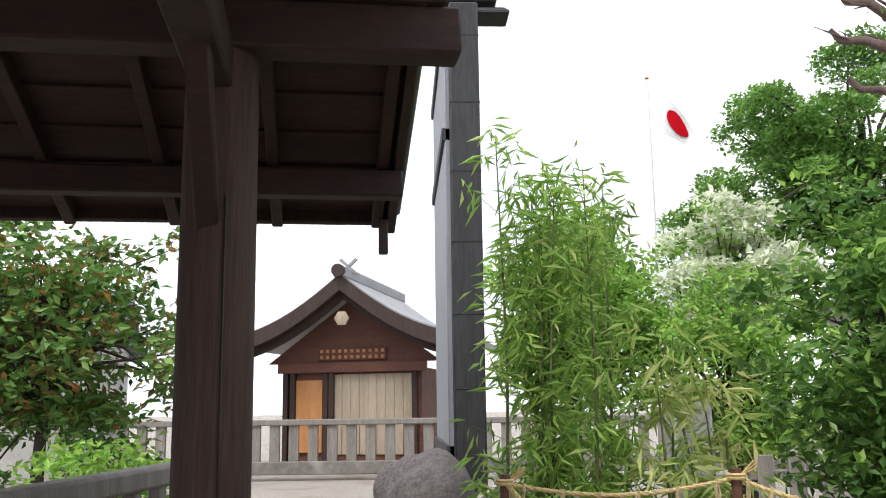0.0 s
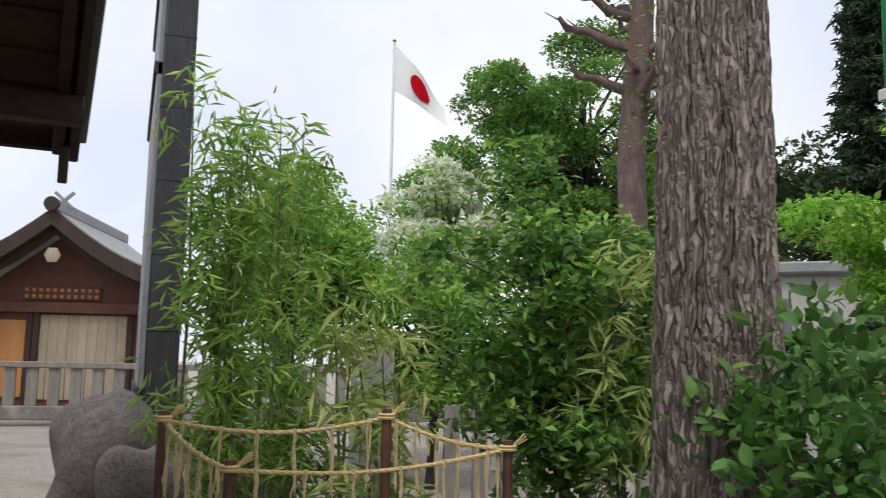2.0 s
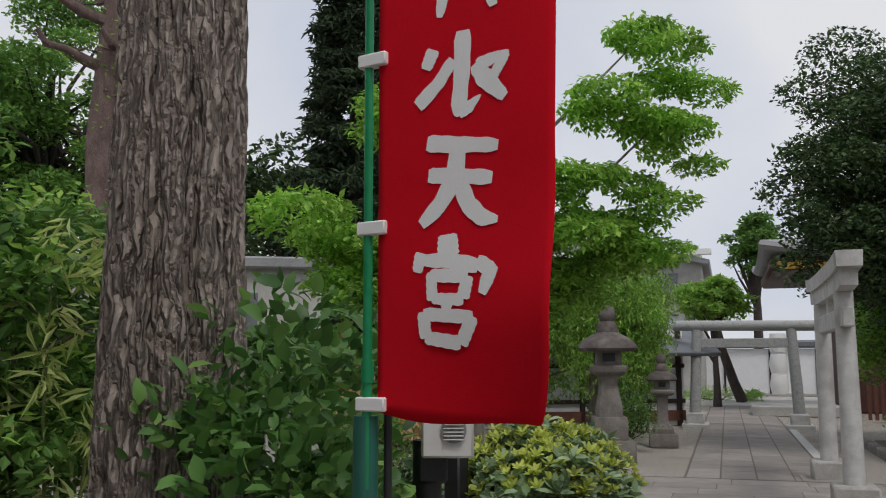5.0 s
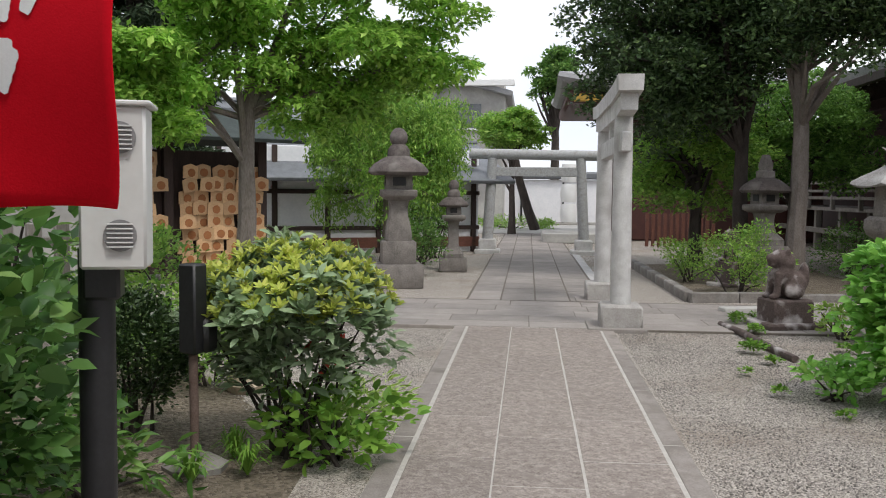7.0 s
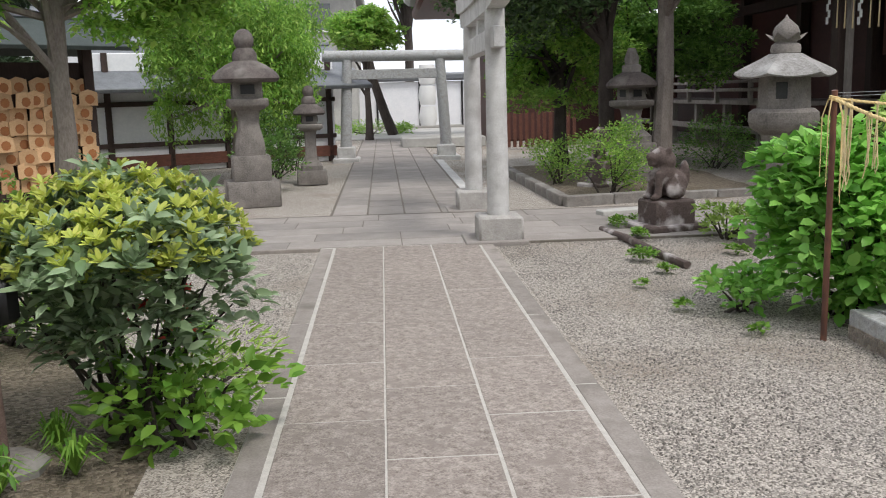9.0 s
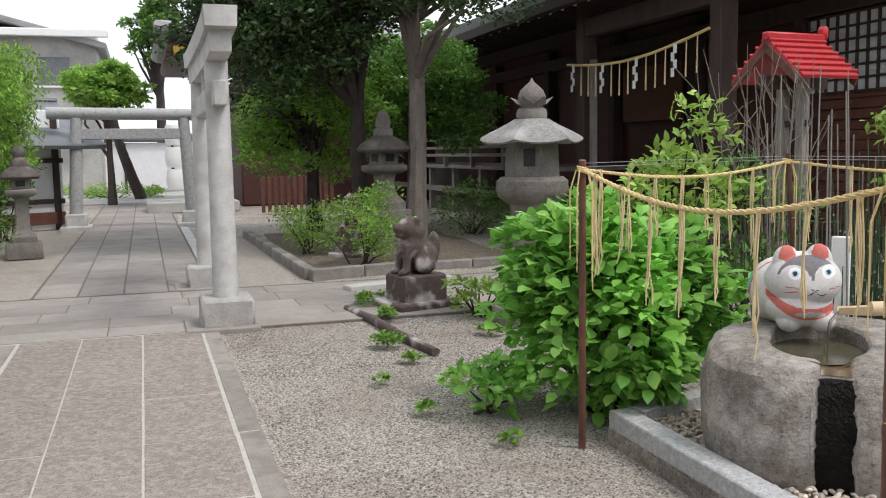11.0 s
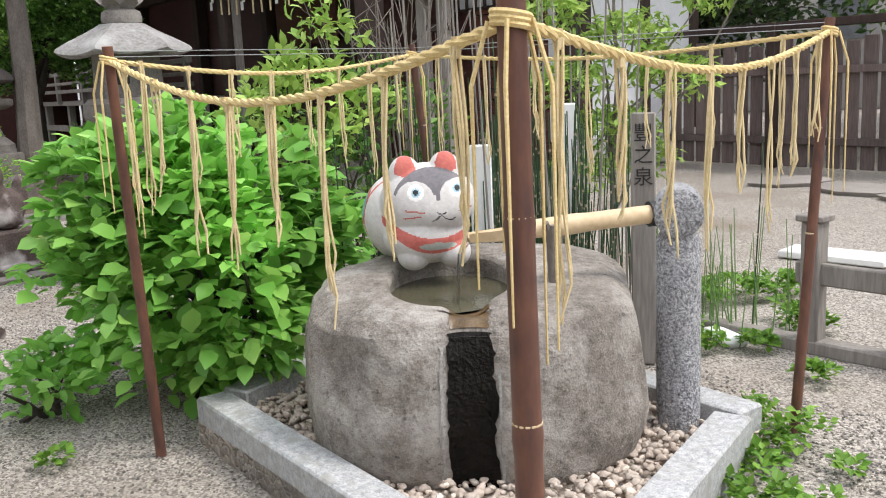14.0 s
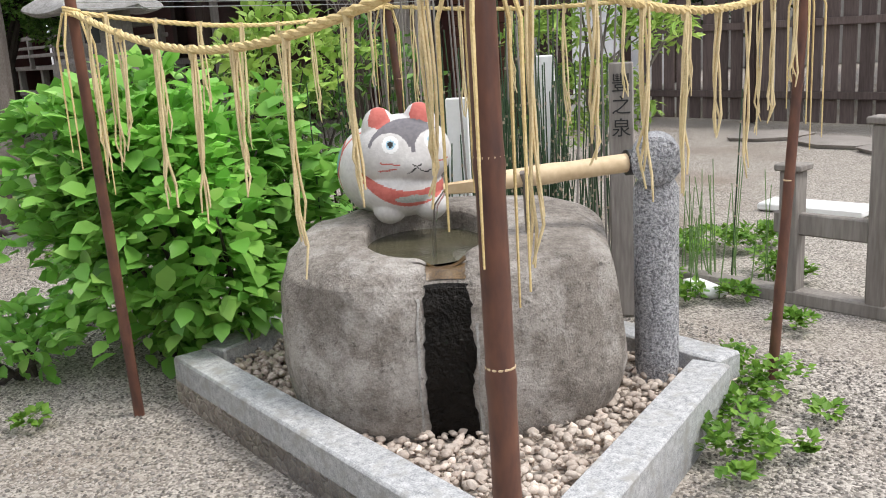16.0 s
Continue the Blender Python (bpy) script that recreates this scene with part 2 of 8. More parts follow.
POST_WOOD = mat("weathered_post", (0.036, 0.019, 0.016), (0.095, 0.057, 0.048), 9, 0.8, 0.5, stretch=(1, 1, 0.06))
BLACK_WOOD = mat("charred_board", (0.018, 0.018, 0.02), (0.05, 0.05, 0.053), 7, 0.7, 0.5, stretch=(1, 1, 0.12))
GREY_BOARD = mat("grey_board", (0.2, 0.21, 0.23), (0.32, 0.33, 0.36), 7, 0.6, 0.3, stretch=(1, 1, 0.2))
RED_WOOD = mat("reddish_wood", (0.085, 0.03, 0.02), (0.17, 0.065, 0.042), 5, 0.7, 0.4, stretch=(0.3, 1, 1))
HALL_WOOD = mat("hall_wood", (0.045, 0.014, 0.012), (0.085, 0.028, 0.022), 4, 0.6, 0.3, stretch=(0.3, 1, 1))
PALE_WOOD = mat("pale_boards", (0.3, 0.235, 0.17), (0.48, 0.4, 0.3), 4, 0.75, 0.3, stretch=(1, 1, 0.1))
ORANGE_WOOD = mat("orange_door_wood", (0.42, 0.17, 0.055), (0.56, 0.26, 0.09), 5, 0.6, 0.2, stretch=(1, 1, 0.15))
FENCE_WOOD = mat("fence_boards", (0.085, 0.062, 0.057), (0.17, 0.13, 0.12), 7, 0.8, 0.5, stretch=(1, 1, 0.1), vary=0.2)
GREY_WOOD = mat("grey_weathered_wood", (0.16, 0.14, 0.125), (0.3, 0.275, 0.25), 8, 0.85, 0.5, stretch=(1, 1, 0.12))
EMA_WOOD = mat("votive_wood", (0.5, 0.3, 0.15), (0.66, 0.44, 0.25), 8, 0.7, 0.2, vary=0.22)
EMA_INK = mat("votive_paint", (0.30, 0.10, 0.04), (0.42, 0.18, 0.06), 20, 0.8, 0)
ROOF = mat("roof_copper_grey", (0.22, 0.22, 0.225), (0.34, 0.34, 0.35), 4, 0.55, 0.3, stretch=(1, 0.3, 1))
TILE = mat("roof_tile", (0.1, 0.11, 0.12), (0.2, 0.21, 0.225), 5, 0.5, 0.3)
RACK_ROOF = mat("dark_green_sheet", (0.02, 0.03, 0.027), (0.05, 0.065, 0.058), 5, 0.7, 0.3)
RED_ROOF = mat("red_painted_metal", (0.33, 0.012, 0.018), (0.5, 0.025, 0.03), 4, 0.45, 0.1)
PLASTER = mat("white_plaster", (0.72, 0.73, 0.76), (0.84, 0.84, 0.86), 2, 0.9, 0.1)
PAPER = mat("paper_pane", (0.6, 0.62, 0.65), (0.74, 0.75, 0.77), 5, 0.8, 0)
WHITE = mat("white_paint", (0.76, 0.76, 0.75), (0.84, 0.84, 0.83), 5, 0.6, 0.05)
RED_CLOTH = mat("red_cloth", (0.56, 0.004, 0.013), (0.66, 0.007, 0.02), 3, 0.9, 0.1, fine=300, gloss=0.1)
WHITE_CLOTH = mat("white_cloth", (0.8, 0.8, 0.8), (0.88, 0.88, 0.88), 3, 0.8, 0.1, fine=300)
GREEN_TUBE = mat("green_plastic_tube", (0.0, 0.2, 0.075), (0.01, 0.27, 0.10), 4, 0.35, 0.03)
GREEN_BAMBOO = mat("green_painted_bamboo", (0.012, 0.10, 0.075), (0.03, 0.15, 0.11), 5, 0.4, 0.05, stretch=(1, 1, 0.2))
BAMBOO_DARK = mat("aged_bamboo", (0.06, 0.028, 0.025), (0.2, 0.085, 0.05), 4, 0.5, 0.15, stretch=(1, 1, 0.35))
BAMBOO_PALE = mat("pale_bamboo", (0.52, 0.38, 0.22), (0.68, 0.53, 0.34), 5, 0.5, 0.1, stretch=(0.3, 1, 1))
CULM_GREEN = mat("living_bamboo", (0.06, 0.09, 0.03), (0.2, 0.22, 0.08), 6, 0.45, 0.1)
STRAW = mat("straw_rope", (0.58, 0.42, 0.17), (0.78, 0.62, 0.32), 30, 0.85, 0.5, fine=200)
STRAW_OLD = mat("straw_strand", (0.55, 0.43, 0.22), (0.75, 0.62, 0.38), 30, 0.85, 0.2)
WIRE = mat("thin_wire", (0.35, 0.35, 0.36), (0.45, 0.45, 0.46), 20, 0.4, 0, metal=0.7)
# this black also stands for the shade inside the lanterns' fire boxes
BLACK_METAL_AND_SHADE = mat("black_metal_and_shade", (0.008, 0.008, 0.009), (0.02, 0.02, 0.022), 8, 0.45, 0.1)
RUST = mat("rusty_stake", (0.08, 0.045, 0.035), (0.17, 0.12, 0.10), 14, 0.8, 0.4)
BOX_PAINT = mat("beige_box_paint", (0.55, 0.55, 0.53), (0.63, 0.63, 0.61), 3, 0.45, 0.05)
VENT_GREY = mat("vent_grey", (0.18, 0.18, 0.18), (0.26, 0.26, 0.26), 10, 0.5, 0.05)
BARK = furrowed("furrowed_bark")
BARK_GREY = mat("grey_bark", (0.12, 0.1, 0.085), (0.26, 0.225, 0.2), 8, 0.9, 0.6, stretch=(1, 1, 0.4))
BARK_DARK = mat("dark_bark", (0.03, 0.024, 0.02), (0.085, 0.068, 0.06), 9, 0.95, 0.6, stretch=(1, 1, 0.4))
GOLD = mat("gilded_trim", (0.5, 0.3, 0.05), (0.62, 0.42, 0.1), 10, 0.4, 0.1, metal=0.6)
STATUE_WHITE = mat("statue_paint_white", (0.5, 0.48, 0.47), (0.66, 0.64, 0.62), 7, 0.85, 0.5, fine=70, depth=0.006)
ANTHRACITE = mat("statue_paint_grey", (0.13, 0.12, 0.135), (0.2, 0.19, 0.2), 9, 0.8, 0.2)
CORAL = mat("statue_paint_red", (0.42, 0.09, 0.075), (0.55, 0.16, 0.13), 9, 0.8, 0.2)
SKYBLUE = mat("statue_paint_blue", (0.3, 0.5, 0.62), (0.42, 0.6, 0.7), 9, 0.8, 0.1)
BIB_PALE = mat("statue_paint_sage", (0.28, 0.31, 0.28), (0.42, 0.44, 0.40), 14, 0.85, 0.2)
TURQUOISE = mat("statue_paint_turquoise", (0.10, 0.33, 0.30), (0.2, 0.45, 0.40), 12, 0.8, 0.2)
INK = mat("black_ink", (0.012, 0.012, 0.012), (0.03, 0.03, 0.03), 9, 0.7, 0.05)

L_HYDRANGEA = leafy("hydrangea_leaf", (0.15, 0.38, 0.06), (0.33, 0.64, 0.13), (0.42, 0.7, 0.17), 0.42, 0.36)
L_BAMBOO = leafy("bamboo_leaf", (0.16, 0.32, 0.06), (0.42, 0.6, 0.15), (0.6, 0.66, 0.26), 0.5, 0.45)
L_BAMBOO_PALE = leafy("dwarf_bamboo_leaf", (0.36, 0.46, 0.12), (0.6, 0.66, 0.27), (0.7, 0.64, 0.32), 0.5, 0.45)
L_FRESH = leafy("fresh_leaf", (0.13, 0.29, 0.05), (0.34, 0.54, 0.10), (0.46, 0.6, 0.16), 0.5, 0.42)
L_MAPLE = leafy("maple_leaf", (0.15, 0.34, 0.045), (0.38, 0.62, 0.11), (0.52, 0.72, 0.17), 0.5, 0.45)
L_MAPLE_PALE = leafy("young_maple_leaf", (0.25, 0.42, 0.08), (0.45, 0.6, 0.15))
L_DARK = leafy("dark_leaf", (0.025, 0.055, 0.018), (0.075, 0.13, 0.042), (0.16, 0.24, 0.08), 0.35, 0.2)
L_MID = leafy("mid_leaf", (0.06, 0.15, 0.03), (0.17, 0.32, 0.07), (0.28, 0.42, 0.11), 0.4, 0.35)
L_ZELKOVA = leafy("zelkova_leaf", (0.075, 0.18, 0.035), (0.2, 0.38, 0.075), (0.3, 0.48, 0.12), 0.5, 0.4)
L_CONIFER = leafy("conifer_needles", (0.02, 0.04, 0.018), (0.055, 0.085, 0.035), None, 0.6, 0.15)
L_WHITE = leafy("dogwood_flower", (0.6, 0.66, 0.46), (0.82, 0.84, 0.7))
L_YELLOW = leafy("yellow_young_leaf", (0.34, 0.42, 0.07), (0.6, 0.64, 0.14), (0.68, 0.66, 0.2), 0.45, 0.4)
L_BRONZE = leafy("bronze_leaf", (0.14, 0.15, 0.04), (0.34, 0.22, 0.06), (0.5, 0.16, 0.06))
L_GREYGREEN = leafy("rhododendron_leaf", (0.13, 0.21, 0.09), (0.36, 0.46, 0.28), None, 0.35, 0.2)
L_WEED = leafy("weed_leaf", (0.10, 0.24, 0.03), (0.24, 0.42, 0.06))
STONE_CHIP = leafy("stone_chip", (0.11, 0.1, 0.09), (0.46, 0.42, 0.38), None, 0.9, 0.0)
L_SHADE = leafy("shade_leaf", (0.045, 0.125, 0.028), (0.14, 0.29, 0.068), (0.24, 0.4, 0.10), 0.42, 0.33)
FLOWER = leafy("red_flower", (0.6, 0.04, 0.03), (0.75, 0.12, 0.1))

# ---- builders ----
PA = radians(21.2)
CA, SA = math.cos(PA), math.sin(PA)


def W(s, l, z=0.0):
    """From the paved path's own axes (s along it, l to its left) to the world."""
    return Vector((s * CA - l * SA, s * SA + l * CA, z))


def along(s, l, z=0.0, turn=0.0):
    return Matrix.Translation(W(s, l, z)) @ Matrix.Rotation(PA + radians(turn), 4, "Z")


class Geo:
    """Collects points and faces for one mesh."""

    def __init__(self):
        self.v, self.f = [], []

    def add(self, pts, faces, m=None):
        k = len(self.v)
        self.v += [tuple(m @ Vector(p)) if m else tuple(p) for p in pts]
        self.f += [tuple(i + k for i in f) for f in faces]
        return self

    def box(self, c, size, m=None, bevel=0.006):
        h = [x / 2 for x in size]
        b = min(bevel, min(h) * 0.8)
        pts, idx = [], {}
        for sx in (-1, 1):
            for sy in (-1, 1):
                for sz in (-1, 1):
                    for ax in range(3):
                        sg = (sx, sy, sz)
                        idx[(sg, ax)] = len(pts)
                        pts.append([c[i] + sg[i] * (h[i] if i == ax else h[i] - b) for i in range(3)])
        faces = []
        for ax in range(3):
            u, w = (ax + 1) % 3, (ax + 2) % 3
            for s in (-1, 1):
                ring = []
                for a, d in ((-1, -1), (1, -1), (1, 1), (-1, 1)):
                    sg = [0, 0, 0]
                    sg[ax], sg[u], sg[w] = s, a, d
                    ring.append(idx[(tuple(sg), ax)])
                faces.append(ring if s > 0 else ring[::-1])
            for a in (-1, 1):
                for d in (-1, 1):
                    lo, hi = [0, 0, 0], [0, 0, 0]
                    lo[ax], hi[ax] = -1, 1
                    lo[u] = hi[u] = a
                    lo[w] = hi[w] = d
                    q = [idx[(tuple(lo), u)], idx[(tuple(hi), u)], idx[(tuple(hi), w)], idx[(tuple(lo), w)]]
                    faces.append(q if a * d < 0 else q[::-1])
        for sx in (-1, 1):
            for sy in (-1, 1):
                for sz in (-1, 1):
                    t = [idx[((sx, sy, sz), k)] for k in range(3)]
                    faces.append(t if sx * sy * sz > 0 else t[::-1])
        return self.add(pts, faces, m)

    def tube(self, pts, radii, seg=8, m=None, wob=0.0, seed=0):
        pts = [Vector(p) for p in pts]
        if not hasattr(radii, "__len__"):
            radii = [radii] * len(pts)
        vs, fs, side = [], [], None
        for i, p in enumerate(pts):
            d = (pts[min(i + 1, len(pts) - 1)] - pts[max(i - 1, 0)]).normalized()
            if side is None:
                side = d.orthogonal().normalized()
            side = (side - d * side.dot(d)).normalized()
            up = d.cross(side)
            for k in range(seg):
                a = 2 * math.pi * k / seg
                r = radii[i] * (1 + (wob * noise.noise(Vector((math.cos(a) * 2 + seed, math.sin(a) * 2, i * 0.7))) if wob else 0))
                vs.append(p + (side * math.cos(a) + up * math.sin(a)) * r)
        for i in range(len(pts) - 1):
            for k in range(seg):
                k2 = (k + 1) % seg
                fs.append((i * seg + k, i * seg + k2, (i + 1) * seg + k2, (i + 1) * seg + k))
        fs.append(tuple(range(seg))[::-1])
        fs.append(tuple((len(pts) - 1) * seg + k for k in range(seg)))
        return self.add(vs, fs, m)

    def lathe(self, prof, seg=20, m=None, turn=0.0, squash=1.0):
        vs, fs = [], []
        for r, z in prof:
            for k in range(seg):
                a = 2 * math.pi * k / seg + turn
                vs.append((r * math.cos(a), r * math.sin(a) * squash, z))
        for i in range(len(prof) - 1):
            for k in range(seg):
                k2 = (k + 1) % seg
                fs.append((i * seg + k, i * seg + k2, (i + 1) * seg + k2, (i + 1) * seg + k))
        fs.append(tuple(range(seg))[::-1])
        fs.append(tuple((len(prof) - 1) * seg + k for k in range(seg)))
        return self.add(vs, fs, m)

    def slab(self, outline, z0, z1, m=None):
        """An upright prism on a plan outline (counterclockwise)."""
        k = len(outline)
        pts = [(x, y, z0) for x, y in outline] + [(x, y, z1) for x, y in outline]
        fs = [tuple(range(k))[::-1], tuple(range(k, 2 * k))] + [(i, (i + 1) % k, (i + 1) % k + k, i + k) for i in range(k)]
        return self.add(pts, fs, m)


def mesh_of(name, g, material, smooth=40):
    me = bpy.data.meshes.new(name)
    me.from_pydata(g.v, [], g.f)
    me.materials.append(material)
    if smooth:
        me.polygons.foreach_set("use_smooth", [True] * len(me.polygons))
        me.set_sharp_from_angle(angle=radians(smooth))
    me.update()
    return me


def part(name, g, material, parent, label="", smooth=40, m=None):
    ob = new(name, mesh_of(name, g, material, smooth) if isinstance(g, Geo) else g)
    ob.parent = parent
    if m:
        ob.matrix_basis = m
    return tagged(ob, label) if label else ob


def thing(name, label, category, m, group="", kind=""):
    ob = new(name)
    ob.empty_display_size = 0.1
    ob.matrix_basis = m if isinstance(m, Matrix) else Matrix.Translation(m)
    return tagged(ob, label, category, group, kind)


def solid(name, g, material, label, category, m=None, kind="", smooth=40, group=""):
    ob = new(name, mesh_of(name, g, material, smooth))
    if m:
        ob.matrix_basis = m if isinstance(m, Matrix) else Matrix.Translation(m)
    return tagged(ob, label, category, group, kind)


def line(a, b):
    """Pose whose x axis runs level from a to b, at a."""
    a, b = Vector(a), Vector(b)
    return Matrix.Translation(a) @ Matrix.Rotation(math.atan2(b.y - a.y, b.x - a.x), 4, "Z")


# ---- foliage ----
def leaf_mesh(name, centres, size, material, aspect=0.5, up=0.4, seed=1, out=None, droop=0.0, fine=False, spread=0.35):
    """Many single leaves round the given points; out: the point that they grow away from."""
    rs = np.random.RandomState(seed)
    c = np.asarray(centres, float)
    n = len(c)
    d = rs.normal(size=(n, 3))
    if out is not None:
        o = c - np.asarray(out, float)
        d = d * 0.6 + 0.9 * o / (np.linalg.norm(o, axis=1, keepdims=True) + 1e-6)
    d[:, 2] = d[:, 2] * 0.6 - droop
    d /= np.linalg.norm(d, axis=1, keepdims=True)
    nn = rs.normal(size=(n, 3)) * (1 - up) + np.array([0, 0, up * 1.6])
    w = np.cross(d, nn)
    w /= np.linalg.norm(w, axis=1, keepdims=True) + 1e-9
    nrm = np.cross(w, d)
    L = size * (1 + spread * rs.uniform(-1, 1, size=(n, 1)))
    half = L * aspect * 0.5
    if fine:
        rows = [c, c + d * L * 0.3 + w * half * 0.85 + nrm * L * 0.06, c + d * L * 0.3, c + d * L * 0.3 - w * half * 0.85 + nrm * L * 0.06,
                c + d * L * 0.66 + w * half * 0.8 - nrm * L * 0.0, c + d * L * 0.66 - nrm * L * 0.06, c + d * L * 0.66 - w * half * 0.8,
                c + d * L - nrm * L * 0.2]
        v = np.stack(rows, 1).reshape(-1, 3)
        quad = np.array([[1, 2, 5, 4], [2, 3, 6, 5]])
        tri = np.array([[0, 2, 1], [0, 3, 2], [4, 5, 7], [5, 6, 7]])
        base = (np.arange(n) * 8)[:, None, None]
        faces = [tuple(x) for x in (quad[None] + base).reshape(-1, 4).tolist()] + [tuple(x) for x in (tri[None] + base).reshape(-1, 3).tolist()]
        me = bpy.data.meshes.new(name)
        me.from_pydata(v.tolist(), [], faces)
        me.polygons.foreach_set("use_smooth", [True] * len(me.polygons))
    else:
        v = np.stack([c, c + d * L * 0.45 + w * half + nrm * L * 0.05, c + d * L - nrm * L * 0.1, c + d * L * 0.45 - w * half + nrm * L * 0.05], 1).reshape(-1, 3)
        tri = np.array([[0, 2, 1], [0, 3, 2]])
        faces = (tri[None] + (np.arange(n) * 4)[:, None, None]).reshape(-1, 3)
        me = bpy.data.meshes.new(name)
        me.from_pydata(v.tolist(), [], faces.tolist())
    me.materials.append(material)
    me.update()
    return me


def cloud_points(clumps, n, seed, flat=0.6):
    """n points in clumps (x, y, z, radius), thicker towards each clump's upper shell."""
    rs = np.random.RandomState(seed)
    c = np.asarray(clumps, float)
    k = rs.choice(len(c), n, p=c[:, 3] ** 2 / (c[:, 3] ** 2).sum())
    u = rs.normal(size=(n, 3))
    u /= np.linalg.norm(u, axis=1, keepdims=True)
    low = (u[:, 2] < 0) & (rs.uniform(size=n) < 0.45)
    u[low, 2] *= -1
    r = rs.uniform(0.3, 1.12, size=(n, 1)) ** 0.5 * c[k, 3:4]
    p = c[k, :3] + u * r * np.array([1, 1, flat])
    return p


def crown_clumps(centre, radii, n, clump, seed, shell=0.55, floor=None):
    rs = np.random.RandomState(seed)
    out = []
    while len(out) < n:
        u = rs.normal(size=3)
        u /= np.linalg.norm(u)
        r = rs.uniform(shell, 1.0)
        p = np.array(centre) + u * r * np.array(radii)
        if floor is not None and p[2] < floor:
            continue
        out.append((*p, clump * rs.uniform(0.6, 1.35)))
    return out


def limbs(g, base, top, r0, clumps, seed, bend=0.15, seg=8, fork=0.5, sub=1.0, trunk_steps=8):
    """A trunk from base to top and limbs from it out to the clumps."""
    rs = np.random.RandomState(seed)
    base, top = Vector(base), Vector(top)
    pts, rad = [], []
    for i in range(trunk_steps + 1):
        f = i / trunk_steps
        w = Vector((noise.noise(Vector((seed, f * 2.0, 0))), noise.noise(Vector((0, f * 2.0, seed))), 0)) * bend * math.sin(f * math.pi * 0.9)
        pts.append(base.lerp(top, f) + w)
        rad.append(r0 * (1.0 - 0.72 * f) * (1.25 if i == 0 else 1.0))
    g.tube(pts, rad, max(seg, 8), wob=0.15, seed=seed)
    for cx, cy, cz, cr in clumps:
        f = min(0.97, max(fork, fork + (1 - fork) * rs.uniform(0, 0.9)))
        i = int(f * trunk_steps)
        a = pts[i]
        e = Vector((cx, cy, cz))
        mid = a.lerp(e, 0.5) + Vector((rs.normal() * 0.08, rs.normal() * 0.08, rs.uniform(0, 0.15))) * (e - a).length
        r = max(0.006, min(rad[i] * 0.55, 0.03 * (e - a).length + 0.006)) * sub
        g.tube([a, a.lerp(mid, 0.5) + Vector((0, 0, 0.03)), mid, mid.lerp(e, 0.5), e], [r, r * 0.85, r * 0.65, r * 0.45, r * 0.2], 5)
    return g


def tree(name, label, base, top, r0, clumps, leaves, size, leaf, bark, seed=1, category="tree", aspect=0.5, up=0.4, bend=0.15, fork=0.5, flat=0.6, droop=0.0, group="", sub=1.0, fine=False, limb_every=1, second=None):
    base = Vector(base)
    t = thing(name, label, category, base, group)
    rel = [(x - base.x, y - base.y, z - base.z, r) for x, y, z, r in clumps]
    part("trunk", limbs(Geo(), (0, 0, -0.03), Vector(top) - base, r0, rel[::limb_every], seed, bend, fork=fork, sub=sub), bark, t)
    pts = cloud_points(rel, leaves, seed, flat)
    ob = new("crown", leaf_mesh("crown", pts, size, leaf, aspect, up, seed, None, droop, fine))
    ob.parent = t
    if second:
        m2, k2, s2, lift = second
        q = cloud_points([(x, y, z + lift * r, r * 0.95) for x, y, z, r in rel], k2, seed + 7, flat)
        q = q[q[:, 2] > np.percentile(q[:, 2], 12)]
        o2 = new("blossom" if m2 is L_WHITE else "young_foliage", leaf_mesh("shoots", q, s2, m2, aspect, min(0.9, up + 0.2), seed + 3, None, 0, fine))
        o2.parent = t
    return t


def bush(name, label, centre, radii, leaves, size, leaf, seed, aspect=0.5, up=0.4, category="bush", clump=0.22, nclump=26, stems=10, bark=BARK_DARK, droop=0.0, fine=False, second=None, flat=0.8, group="", shell=0.45):
    c = Vector(centre)
    t = thing(name, label, category, (c.x, c.y, 0), group)
    rel = (0, 0, c.z)
    cl = crown_clumps(rel, radii, nclump, clump, seed, shell, floor=min(0.06, c.z))
    rs = np.random.RandomState(seed)
    g = Geo()
    for i in range(stems):
        e = Vector(cl[i % len(cl)][:3])
        b = Vector((rs.normal() * radii[0] * 0.12, rs.normal() * radii[1] * 0.12, -0.02))
        g.tube([b, b.lerp(e, 0.4) + Vector((0, 0, 0.1 * radii[2])), e], [0.016, 0.011, 0.004], 5)
    if stems:
        tagged(part("stem", g, bark, t), kind="stuff")
    pts = cloud_points(cl, leaves, seed, flat)
    pts = pts[pts[:, 2] > 0.02]
    ob = new("foliage", leaf_mesh("foliage", pts, size, leaf, aspect, up, seed, (0, 0, c.z * 0.4), droop, fine))
    ob.parent = t
    if second:
        m2, k2, s2 = second
        q = cloud_points([(x * 1.04, y * 1.04, z + 0.1 * r, r) for x, y, z, r in cl], k2 * 3, seed + 5, flat)
        q = q[q[:, 2] > c.z + 0.05 * radii[2]][:k2]
        o2 = new("young_foliage", leaf_mesh("young_foliage", q, s2, m2, aspect, 0.2, seed + 3, (0, 0, c.z * 0.2), -0.5, fine))
        o2.parent = t
    return t


